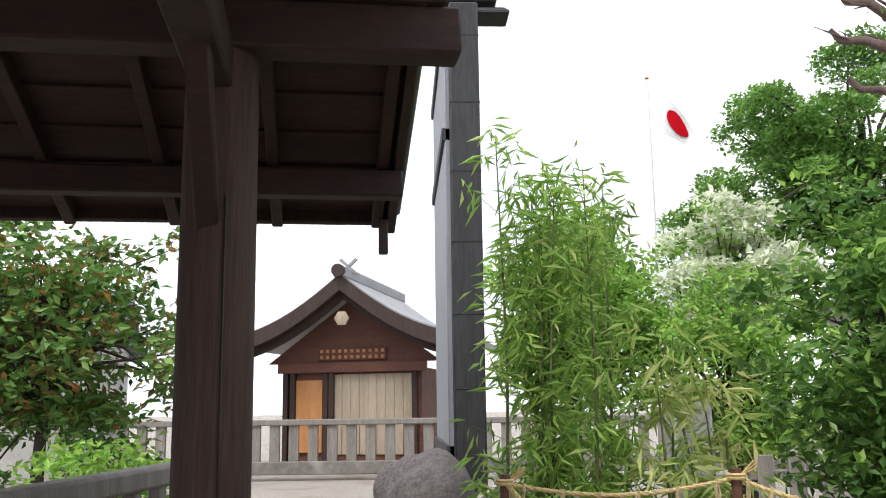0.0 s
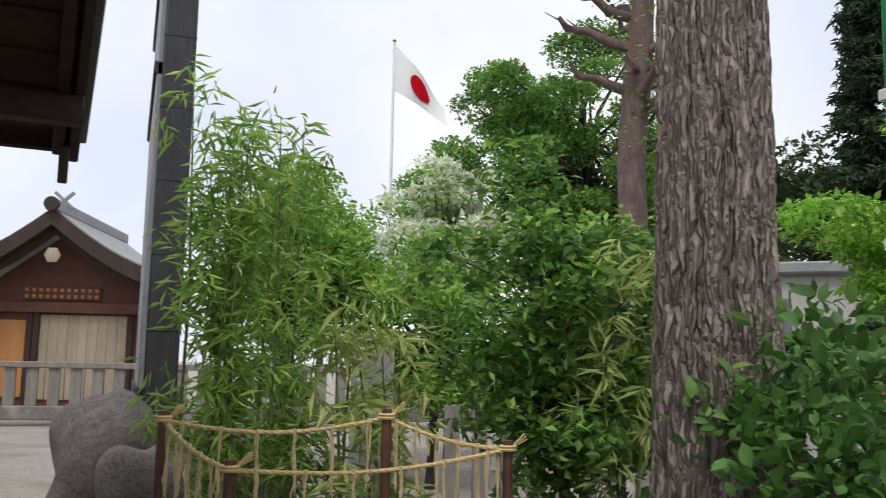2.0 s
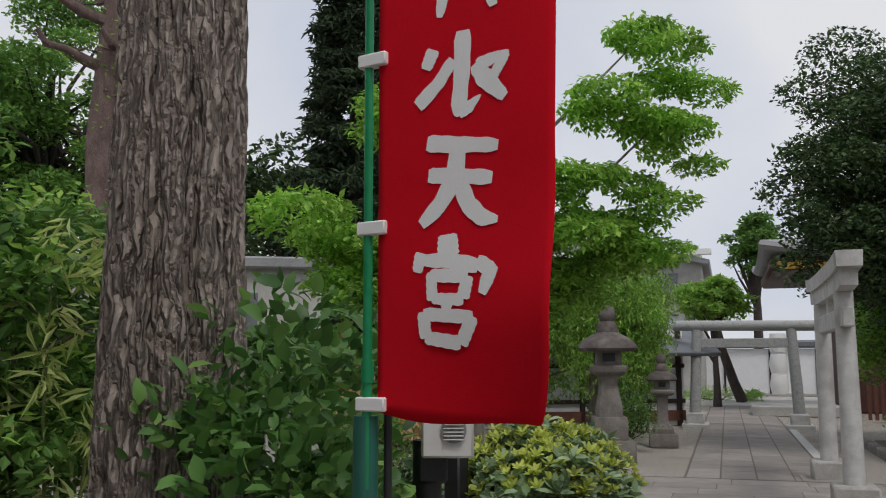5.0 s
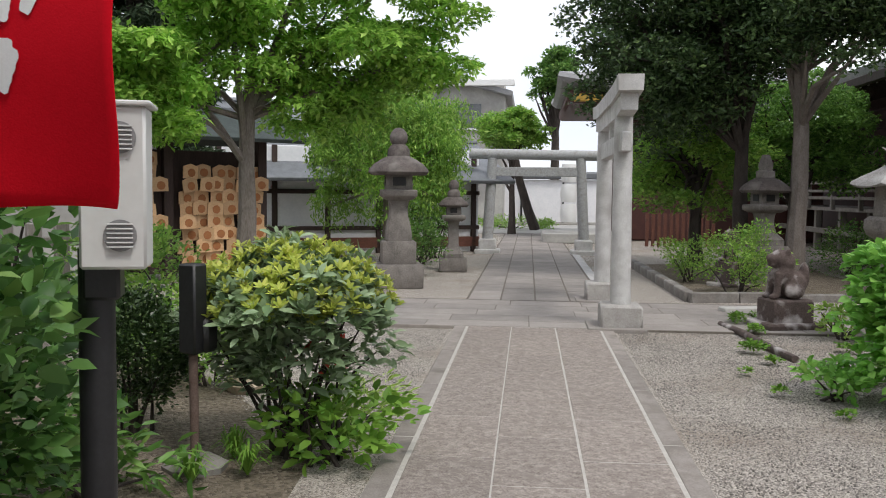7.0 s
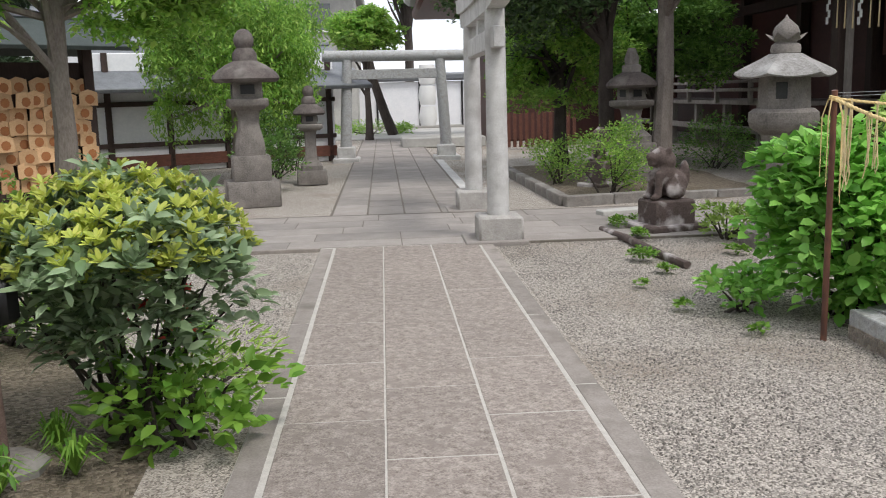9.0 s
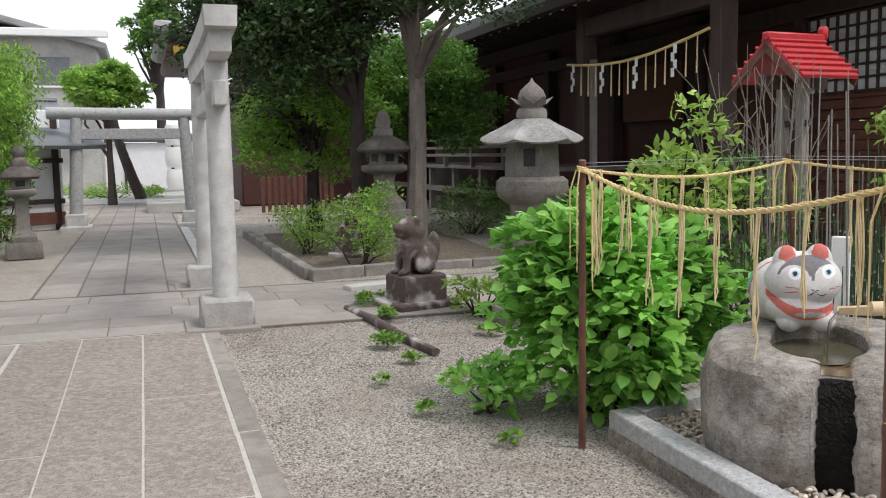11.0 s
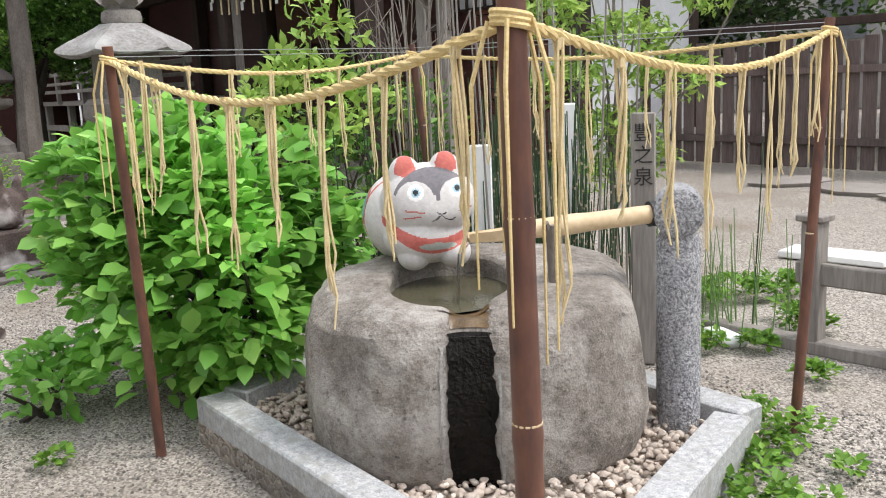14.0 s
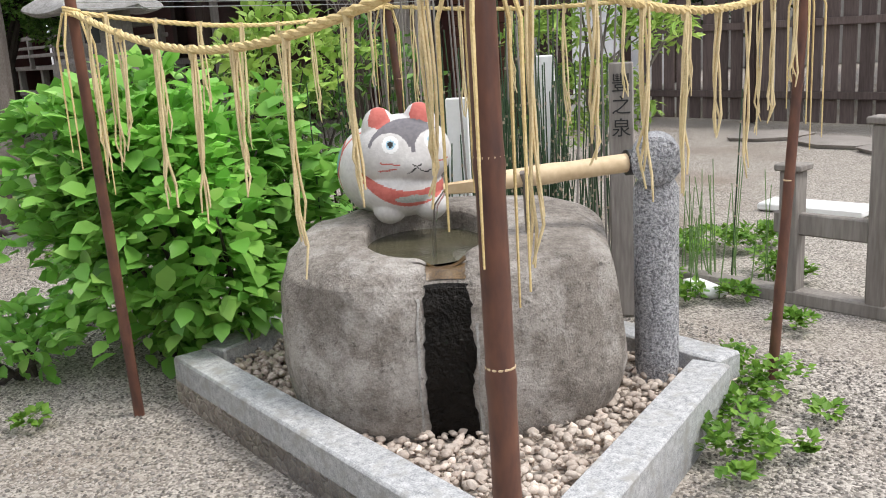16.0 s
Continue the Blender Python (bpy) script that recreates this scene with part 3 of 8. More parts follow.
def tuft(seed, n, h, spread, width=0.006):
    """Grass blades from one root."""
    rs = np.random.RandomState(seed)
    g = Geo()
    for i in range(n):
        a, k = rs.uniform(0, 6.28), rs.uniform(0.5, 1.1)
        dx, dy = math.cos(a) * spread * k, math.sin(a) * spread * k
        wx, wy = -math.sin(a) * width, math.cos(a) * width
        hh = h * rs.uniform(0.5, 1.0)
        g.add([(-wx, -wy, 0), (wx, wy, 0), (dx * 0.5 + wx, dy * 0.5 + wy, hh * 0.8), (dx * 0.5 - wx, dy * 0.5 - wy, hh * 0.8), (dx, dy, hh * (0.9 - 0.5 * k * spread / h))],
              [(0, 1, 2, 3), (3, 2, 4)])
    return g


def glyphs(text, size, material, name, parent, m, thick=0.002, bold=0.0):
    """Raised or printed writing as a mesh."""
    cu = bpy.data.curves.new(name, "FONT")
    cu.body, cu.size, cu.align_x, cu.align_y, cu.extrude, cu.offset = text, size, "CENTER", "CENTER", thick, bold
    tmp = bpy.data.objects.new(name + "_curve", cu)
    scene.collection.objects.link(tmp)
    me = bpy.data.meshes.new_from_object(tmp.evaluated_get(bpy.context.evaluated_depsgraph_get()))
    bpy.data.objects.remove(tmp)
    me.materials.clear()
    me.materials.append(material)
    ob = new(name, me)
    ob.parent = parent
    ob.matrix_basis = m
    return ob


# ---- ground and paving ----
g = Geo()
xs = sorted(set([-400, -120, -40] + [i * 1.0 for i in range(-20, 61)] + [90, 150, 400]))
vs, fs = [], []
for j, y in enumerate(xs):
    for i, x in enumerate(xs):
        near = abs(x) < 45 and abs(y) < 45
        vs.append((x, y, 0.012 * noise.noise(Vector((x * 0.35, y * 0.35, 0))) - 0.012 if near else -0.012))
nx = len(xs)
for j in range(nx - 1):
    for i in range(nx - 1):
        fs.append((j * nx + i, j * nx + i + 1, (j + 1) * nx + i + 1, (j + 1) * nx + i))
g.add(vs, fs)
solid("ground", g, GRAVEL, "grey gravel ground of the shrine precinct", "ground", kind="structure")

# planted soil beds beside the path
def bed(outline, label):
    gg = Geo()
    k = 26
    c = Vector((sum(p[0] for p in outline) / len(outline), sum(p[1] for p in outline) / len(outline), 0))
    ring = []
    for i in range(len(outline)):
        a, b = Vector((*outline[i], 0)), Vector((*outline[(i + 1) % len(outline)], 0))
        for j in range(8):
            p = a.lerp(b, j / 8)
            ring.append(p + (p - c).normalized() * 0.16 * noise.noise(p * 2.3))
    n = len(ring)
    pts = [(c.x, c.y, 0.03)] + [tuple(c.lerp(p, 0.75) + Vector((0, 0, 0.025 + 0.015 * noise.noise(p * 3)))) for p in ring] + [(p.x, p.y, -0.02) for p in ring]
    f = [(0, 1 + i, 1 + (i + 1) % n) for i in range(n)] + [(1 + i, 1 + n + i, 1 + n + (i + 1) % n, 1 + (i + 1) % n) for i in range(n)]
    gg.add(pts, f)
    return solid("soil_bed", gg, GARDEN, label, "soil", kind="structure")


def wxy(s, l):
    p = W(s, l)
    return (p.x, p.y)


bed([wxy(-1.5, 1.0), wxy(5.6, 0.62), wxy(6.4, 0.9), wxy(8.3, 2.4), wxy(8.6, 4.6), wxy(4.5, 5.2), wxy(-1.5, 5.5)], "brown planting soil with litter beside the path")
bed([wxy(13.6, -5.2), wxy(13.3, -2.95), wxy(17.5, -2.7), wxy(20.5, -3.0), wxy(20.5, -6.4), wxy(15.0, -6.0)], "dark soil under the evergreen trees")

PAVE = solid("path", Geo().box((0, 0, 0), (16.2, 1.70, 0.03), None, 0.004), MORTAR, "mortar bed of the paved approach", "path", along(2.55, -0.55, -0.004), "structure")
slab_meshes = {}


def slab_piece(ln, wd, material, name, th=0.05):
    key = (round(ln, 2), round(wd, 2), material.name, th)
    if key not in slab_meshes:
        slab_meshes[key] = mesh_of(name, Geo().box((0, 0, 0), (ln - 0.011, wd, th), None, 0.005), material, 30)
    return slab_meshes[key]


def lay(parent, s, l, ln, wd, material, name="slab", z=0.0, th=0.05):
    ob = new(name, slab_piece(ln, wd, material, name, th))
    ob.parent = parent
    ob.matrix_basis = parent.matrix_basis.inverted() @ along(s, l, z - th / 2 + 0.014 + random.uniform(-0.0015, 0.0015))
    return ob


rr = random.Random(4)
for col, l0 in enumerate((-0.085, -0.555, -1.03)):
    s = -4.4 + (0.45 if col == 1 else 0.0)
    while s < 10.6:
        ln = 0.92
        e = min(s + ln, 10.62)
        if e - s > 0.2:
            lay(PAVE, (s + e) / 2, l0, e - s, 0.4635, SLAB)
        s += ln
for side in (0.235, -1.345):
    s = -4.4
    while s < 10.6:
        e = min(s + 1.5, 10.62)
        lay(PAVE, (s + e) / 2, side, e - s - 0.004, 0.125, SLAB_EDGE, "border_stone")
        s += 1.5

CROSS = solid("cross_path", Geo().box((0, 0, 0), (2.5, 12.4, 0.03), None, 0.004), MORTAR_OLD, "mortar bed of the crossing walk and far approach", "path", along(11.9, -0.1, -0.004), "structure")
s = 10.66
for k, wd in enumerate((0.42, 0.5, 0.46, 0.52, 0.5)):
    l = -6.1
    l += rr.uniform(0, 0.3)
    while l < 5.9:
        ln = rr.uniform(0.75, 1.25)
        ob = lay(CROSS, s + wd / 2, l + ln / 2, wd, ln - 0.006, SLAB_PLAIN)
        l += ln
    s += wd
FAR = solid("far_path", Geo().box((0, 0, 0), (21.0, 1.9, 0.03), None, 0.004), MORTAR_OLD, "mortar bed of the far approach", "path", along(23.6, -0.6, -0.004), "structure")
for col, (l0, wd) in enumerate(((0.1, 0.44), (-0.36, 0.46), (-0.83, 0.46), (-1.29, 0.44))):
    s = 13.12
    while s < 33.5:
        ln = rr.uniform(0.55, 1.25)
        lay(FAR, s + ln / 2, l0, ln, wd - 0.008, SLAB_PLAIN)
        s += ln
for k in range(9):
    lay(FAR, 14.0 + k * 1.0, -1.62, 0.98, 0.16, TORII, "border_stone", 0.01)
solid("forecourt", Geo().box((0, 0, 0), (9.0, 14.0, 0.04), None, 0.01), CONCRETE, "pale paved forecourt past the far gate", "pavement", along(38.2, -0.5, 0.0), "structure")
lay(CROSS, 10.58, 2.0, 0.06, 3.4, SLAB_EDGE, "edging_stone", 0.01)

# ---- gates, lanterns and statues along the path ----
def torii_main():
    t = thing("torii_gate", "pale granite gate over the side walk", "torii", along(10.83, -1.5))
    h = 2.52
    for k, (x, nm) in enumerate(((0.0, 1), (2.5, -1))):
        g = Geo()
        n = 14
        pts = [(x + nm * 0.07 * i / n, 0, 0.2 + (h - 0.25) * i / n) for i in range(n + 1)]
        g.tube(pts, [0.112 - 0.014 * i / n for i in range(n + 1)], 20, wob=0.02, seed=k)
        part("pillar", g, TORII, t)
        part("plinth", Geo().box((x, 0, 0.135), (0.45, 0.45, 0.27), None, 0.025), OLD_TORII, t)
        part("footing", Geo().box((x, 0.05, 0.005), (0.62, 0.62, 0.06), None, 0.01), SLAB_PLAIN, t)
    def beam(z0, th, wd, lo, hi, rise):
        g, n = Geo(), 16
        pts, fs = [], []
        for i in range(n + 1):
            f = i / n
            x = lo + (hi - lo) * f
            z = z0 + rise * (2 * f - 1) ** 4
            pts += [(x, -wd / 2, z), (x, wd / 2, z), (x, wd / 2 * 1.06, z + th), (x, -wd / 2 * 1.06, z + th)]
        for i in range(n):
            a = i * 4
            for q in range(4):
                fs.append((a + q, a + 4 + q, a + 4 + (q + 1) % 4, a + (q + 1) % 4))
        fs += [(0, 1, 2, 3), (n * 4 + 3, n * 4 + 2, n * 4 + 1, n * 4)]
        return g.add(pts, fs)
    part("lintel", beam(2.47, 0.165, 0.25, -0.60, 3.10, 0.05), TORII, t)
    part("under_lintel", beam(2.29, 0.185, 0.175, -0.47, 2.97, 0.045), TORII, t)
    part("tie_beam", Geo().box((1.25, 0, 2.02), (3.06, 0.12, 0.21), None, 0.012), TORII, t)
    part("strut", Geo().box((1.25, 0, 2.2), (0.16, 0.1, 0.2), None, 0.01), TORII, t)
    return t


def torii_far():
    t = thing("torii_gate", "round-beamed granite gate spanning the far path", "torii", along(22.95, -0.66, 0, 0))
    for k, y in enumerate((1.16, -1.16)):
        sg = 1 if y > 0 else -1
        g, n = Geo(), 10
        g.tube([(0, y - sg * 0.10 * i / n, 0.33 + 1.98 * i / n) for i in range(n + 1)], [0.135 - 0.02 * i / n for i in range(n + 1)], 20)
        part("pillar", g, GRANITE, t)
        part("plinth", Geo().box((0, y, 0.2), (0.42, 0.42, 0.3), None, 0.03).box((0, y, 0.03), (0.62, 0.62, 0.14), None, 0.02), TORII, t)
    part("lintel", Geo().tube([(0, -1.62, 2.37), (0, 1.62, 2.41)], 0.125, 20), GRANITE, t)
    part("tie_beam", Geo().box((0, 0, 1.98), (0.13, 2.1, 0.22), None, 0.012), GRANITE, t)


torii_main()
torii_far()


def square_ring(g, rings, soft=0.14):
    """A four-sided turned stone: rings of (half width, height), corners a little cut."""
    vs, fs = [], []
    for r, z in rings:
        c = r * soft
        vs += [(r - c, -r, z), (r, -r + c, z), (r, r - c, z), (r - c, r, z), (-r + c, r, z), (-r, r - c, z), (-r, -r + c, z), (-r + c, -r, z)]
    for i in range(len(rings) - 1):
        fs += [(i * 8 + k, i * 8 + (k + 1) % 8, i * 8 + 8 + (k + 1) % 8, i * 8 + 8 + k) for k in range(8)]
    fs += [tuple(range(8))[::-1], tuple((len(rings) - 1) * 8 + k for k in range(8))]
    return g.add(vs, fs)


def lantern(label, s, l, h, roof, body, shelf, waist, foot, blocks, material, cap, turn=0.0, knob=0.14, square_knob=False):
    """A stone lantern of height h: half widths of roof, fire box, shelf, waist and foot, and the blocks under it."""
    t = thing("stone_lantern", label, "lantern", along(s, l, 0, turn), "stone lanterns of the precinct")
    z = 0.0
    for hw, hh in blocks:
        part("base_block", square_ring(Geo(), [(hw * 0.98, z), (hw, z + 0.02), (hw, z + hh - 0.03), (hw * 0.95, z + hh)], 0.07), material, t)
        z += hh
    p0, p1 = z, 0.55 * h
    part("post", square_ring(Geo(), [(foot, p0), (foot, p0 + 0.05 * h), (waist * 1.25, p0 + 0.1 * h), (waist, p0 + 0.16 * h), (waist * 0.97, p1 - 0.06 * h), (waist * 1.05, p1 - 0.02 * h), (waist * 1.2, p1)], 0.2), material, t, smooth=25)
    part("shelf", square_ring(Geo(), [(shelf * 0.72, p1 - 0.005), (shelf * 0.97, p1 + 0.018 * h), (shelf, p1 + 0.024 * h), (shelf, p1 + 0.055 * h), (shelf * 0.92, p1 + 0.062 * h)], 0.08), material, t)
    b0, b1 = p1 + 0.06 * h, 0.715 * h
    box = part("fire_box", square_ring(Geo(), [(body, b0), (body * 0.98, b1)], 0.06), material, t)
    # the box is solid: black panels stand for the shade of its hollow
    for k in range(4):
        part("opening_shade", Geo().box((body * 0.985, 0, (b0 + b1) / 2), (0.02, body * 0.95, (b1 - b0) * 0.5), Matrix.Rotation(k * math.pi / 2, 4, "Z"), 0.003), BLACK_METAL_AND_SHADE, box, "black square panel set in for the shaded fire hollow")
        part("opening_frame", Geo().box((body * 0.99, 0, (b0 + b1) / 2 - (b1 - b0) * 0.29), (0.03, body * 1.05, 0.02), Matrix.Rotation(k * math.pi / 2, 4, "Z"), 0.003), material, box)
    e = roof
    prof = [(body * 0.9, b1 - 0.004), (e * 0.9, b1 - 0.012 * h), (e, b1 + 0.006 * h), (e * 0.97, b1 + 0.024 * h), (e * 0.82, b1 + 0.055 * h), (e * 0.6, b1 + 0.083 * h), (e * 0.42, b1 + 0.1 * h), (e * 0.36, b1 + 0.107 * h)]
    part("roof", Geo().lathe(prof, 24, turn=0.1), cap, t, "dark mushroom-shaped stone roof", smooth=35)
    r0 = b1 + 0.104 * h
    if square_knob:
        part("finial", square_ring(Geo(), [(knob, r0), (knob, r0 + 0.05 * h), (knob * 0.7, r0 + 0.06 * h), (knob * 0.8, r0 + 0.1 * h), (knob * 0.4, h)], 0.2), material, t)
    else:
        part("neck", Geo().lathe([(knob * 1.25, r0), (knob * 1.22, r0 + 0.04 * h), (knob * 0.95, r0 + 0.065 * h), (knob * 0.75, r0 + 0.075 * h)], 14), cap, t)
        part("finial", Geo().lathe([(knob * 0.7, r0 + 0.07 * h), (knob * 0.98, r0 + 0.1 * h), (knob, r0 + 0.125 * h), (knob * 0.85, r0 + 0.15 * h), (knob * 0.5, h * 0.992), (0.004, h)], 14), cap, t)
    return t


LANTERN_CAP = mat("sooty_cap_stone", (0.055, 0.045, 0.042), (0.15, 0.125, 0.115), 7, 0.9, 0.8, fine=55, depth=0.012, stain=(0.2, 0.18, 0.165))
LANTERN_STONE = mat("aged_lantern_stone", (0.11, 0.098, 0.09), (0.25, 0.225, 0.205), 6, 0.9, 0.8, fine=60, depth=0.012, stain=(0.30, 0.275, 0.25))
lantern("tall dark-roofed stone lantern on a stepped plinth beside the path", 14.73, 1.52, 2.45, 0.47, 0.205, 0.275, 0.145, 0.2, [(0.37, 0.36), (0.265, 0.35)], LANTERN_STONE, LANTERN_CAP, 12)
lantern("small stone lantern with a round cap beside the gate", 17.76, 0.91, 1.70, 0.285, 0.135, 0.22, 0.1, 0.19, [(0.26, 0.24)], LANTERN_STONE, LANTERN_CAP, 6, knob=0.1)
lantern("brown stone lantern under the trees", 16.6, -4.45, 2.15, 0.42, 0.17, 0.27, 0.13, 0.26, [(0.36, 0.32), (0.31, 0.3)], LANTERN_STONE, LANTERN_CAP, 20, knob=0.12, square_knob=True)


BROAD_ROOF = mat("lichened_roof_stone", (0.15, 0.14, 0.13), (0.36, 0.35, 0.34), 7, 0.9, 0.7, fine=50, depth=0.012, stain=(0.42, 0.41, 0.4))


def broad_lantern():
    """A lantern with a wide six-sided roof and a lotus-bud finial."""
    t = thing("stone_lantern", "broad-roofed weathered stone lantern beside the hall", "lantern", along(9.98, -4.06), "stone lanterns of the precinct")
    part("base", Geo().lathe([(0.36, 0), (0.36, 0.14), (0.3, 0.2)], 6), LANTERN_STONE, t)
    part("post", Geo().lathe([(0.24, 0.19), (0.17, 0.3), (0.16, 0.85), (0.2, 1.05)], 18), LANTERN_STONE, t)
    part("platform", Geo().lathe([(0.2, 1.04), (0.29, 1.1), (0.315, 1.16), (0.31, 1.24), (0.27, 1.275)], 24), LANTERN_STONE, t)
    box = part("fire_box", Geo().lathe([(0.235, 1.265), (0.235, 1.3), (0.225, 1.58)], 6), LANTERN_STONE, t, smooth=20)
    # no holes are cut; inner shade is put on as black panels
    for a in (0.52, 2.62, 4.71):
        part("opening_shade", Geo().box((0, 0, 0), (0.02, 0.10, 0.15), Matrix.Rotation(a, 4, "Z") @ Matrix.Translation((0.196, 0, 1.44)), 0.004), BLACK_METAL_AND_SHADE, box, "black panel set in for the shaded fire hollow")
    # the roof droops between six ribs and lifts at its corners
    vs, fs, n = [], [], 36
    prof = [(0.22, 1.575), (0.44, 1.552), (0.455, 1.565), (0.44, 1.59), (0.36, 1.645), (0.27, 1.7), (0.19, 1.745), (0.15, 1.77)]
    for r, z in prof:
        for k in range(n):
            a = 2 * math.pi * k / n
            six = math.cos(math.pi / 6) / math.cos((a % (math.pi / 3)) - math.pi / 6)
            lift = max(0, r - 0.25) * 0.14 * (six - 0.87) / 0.13
            vs.append((r * six * math.cos(a), r * six * math.sin(a), z + lift))
    fs = [(i * n + k, i * n + (k + 1) % n, (i + 1) * n + (k + 1) % n, (i + 1) * n + k) for i in range(len(prof) - 1) for k in range(n)]
    fs += [tuple(range(n))[::-1], tuple((len(prof) - 1) * n + k for k in range(n))]
    part("roof", Geo().add(vs, fs), BROAD_ROOF, t, "pale lichened six-sided stone roof", smooth=25, m=Matrix.Rotation(0.3, 4, "Z"))
    part("neck_ring", Geo().lathe([(0.115, 1.765), (0.13, 1.775), (0.135, 1.81), (0.125, 1.85), (0.1, 1.865)], 20), LANTERN_STONE, t)
    for k in range(6):
        a = k * math.pi / 3 + 0.2
        part("petal", Geo().add([(0.06, -0.055, 1.865), (0.06, 0.055, 1.865), (0.13, 0.06, 1.9), (0.185, 0.0, 1.955), (0.13, -0.06, 1.9), (0.075, 0, 1.915)], [(0, 1, 2, 3, 4), (1, 0, 5), (2, 1, 5), (3, 2, 5), (4, 3, 5), (0, 4, 5)], Matrix.Rotation(a, 4, "Z")), LANTERN_STONE, t)
    part("finial", Geo().lathe([(0.09, 1.86), (0.115, 1.92), (0.12, 1.96), (0.1, 2.01), (0.06, 2.05), (0.02, 2.085), (0.003, 2.12)], 18), LANTERN_STONE, t)


broad_lantern()


def ellipsoid(g, c, r, m=None, nu=16, nv=10):
    vs, fs = [], []
    for j in range(nv + 1):
        p = math.pi * j / nv
        for i in range(nu):
            a = 2 * math.pi * i / nu
            vs.append((c[0] + r[0] * math.sin(p) * math.cos(a), c[1] + r[1] * math.sin(p) * math.sin(a), c[2] + r[2] * math.cos(p)))
    for j in range(nv):
        for i in range(nu):
            i2 = (i + 1) % nu
            fs.append((j * nu + i, (j + 1) * nu + i, (j + 1) * nu + i2, j * nu + i2))
    return g.add(vs, fs, m)


def fused(name, g, voxel, smooth=6):
    """Melts overlapping solids into one skin."""
    me = bpy.data.meshes.new(name)
    me.from_pydata(g.v, [], g.f)
    tmp = new(name, me)
    r = tmp.modifiers.new("remesh", "REMESH")
    r.mode, r.voxel_size = "VOXEL", voxel
    s = tmp.modifiers.new("smooth", "SMOOTH")
    s.iterations, s.factor = smooth, 0.5
    out = bpy.data.meshes.new_from_object(tmp.evaluated_get(bpy.context.evaluated_depsgraph_get()))
    bpy.data.objects.remove(tmp)
    out.polygons.foreach_set("use_smooth", [True] * len(out.polygons))
    return out


def guardian(label, s, l, z, turn, k=1.0):
    """A seated stone guardian beast: haunches, chest, forelegs, maned head with open jaw, tail."""
    g = Geo()
    ellipsoid(g, (-0.06, 0, 0.14), (0.15, 0.13, 0.14))
    ellipsoid(g, (0.03, 0, 0.24), (0.11, 0.11, 0.17))
    ellipsoid(g, (0.07, 0, 0.39), (0.10, 0.10, 0.10))
    ellipsoid(g, (0.15, 0, 0.40), (0.07, 0.065, 0.05))
    ellipsoid(g, (0.15, 0, 0.335), (0.055, 0.05, 0.022))
    ellipsoid(g, (0.02, 0, 0.36), (0.10, 0.115, 0.11))
    for sy in (-1, 1):
        g.tube([(0.11, sy * 0.065, 0.26), (0.13, sy * 0.07, 0.12), (0.14, sy * 0.07, 0.02)], [0.045, 0.036, 0.04], 10)
        ellipsoid(g, (0.17, sy * 0.07, 0.025), (0.05, 0.035, 0.03))
        ellipsoid(g, (-0.03, sy * 0.11, 0.08), (0.11, 0.05, 0.08))
        ellipsoid(g, (0.03, sy * 0.085, 0.46), (0.03, 0.02, 0.04))
    ellipsoid(g, (-0.19, 0, 0.22), (0.05, 0.06, 0.14))
    me = fused("guardian_statue", g, 0.014, 3)
    me.materials.append(LICHEN)
    ob = new("guardian_statue", me)
    ob.matrix_basis = along(s, l, z, turn) @ Matrix.Scale(k, 4)
    tagged(ob, label, "statue", "pair of guardian statues")
    p = solid("statue_plinth", Geo().box((0, 0, z / 2), (0.42 * k, 0.36 * k, z), None, 0.02).box((0, 0, 0.04), (0.62 * k, 0.52 * k, 0.08), None, 0.02), LICHEN,
              "mottled stone block under a guardian statue", "plinth", along(s, l, 0, turn), group="statue plinths")
    return ob


guardian("seated lichen-spotted stone guardian beast on a block", 11.15, -3.34, 0.33, 105, 1.12)
guardian("seated dark stone guardian beast on a block", 15.6, -3.75, 0.42, 120, 1.05)

# kerbs of the raised bed and a fallen edging log
def kerb(a, b, w=0.14, h=0.13, material=OLD_STONE, label="low stone kerb of the planting bed"):
    a, b = W(*a), W(*b)
    n = max(1, round((b - a).length / 0.9))
    for i in range(n):
        p, q = a.lerp(b, i / n), a.lerp(b, (i + 1) / n)
        ln = (q - p).length
        solid("kerb", Geo().box((ln / 2, 0, h / 2 - 0.02), (ln - 0.012, w, h + 0.04), None, 0.014), material, label, "kerb", line(p, q), "structure")


kerb((13.55, -2.72), (19.8, -2.62))
kerb((13.45, -2.70), (13.75, -4.05))
kerb((13.8, -4.1), (14.0, -5.7), h=0.1)
kerb((12.35, -2.9), (12.75, -4.2), w=0.2, h=0.07, material=CONCRETE, label="flat pale edging stone of the crossing walk")
solid("edging_log", Geo().tube([(0, 0, 0.022), (0.7, 0.02, 0.026), (1.5, -0.02, 0.022), (2.2, 0, 0.018)], [0.036, 0.042, 0.04, 0.033], 10, wob=0.3), LICHEN,
      "weathered edging timber half sunk in gravel", "log", line((9.45, 0.6, 0), (11.5, 1.62, 0)))

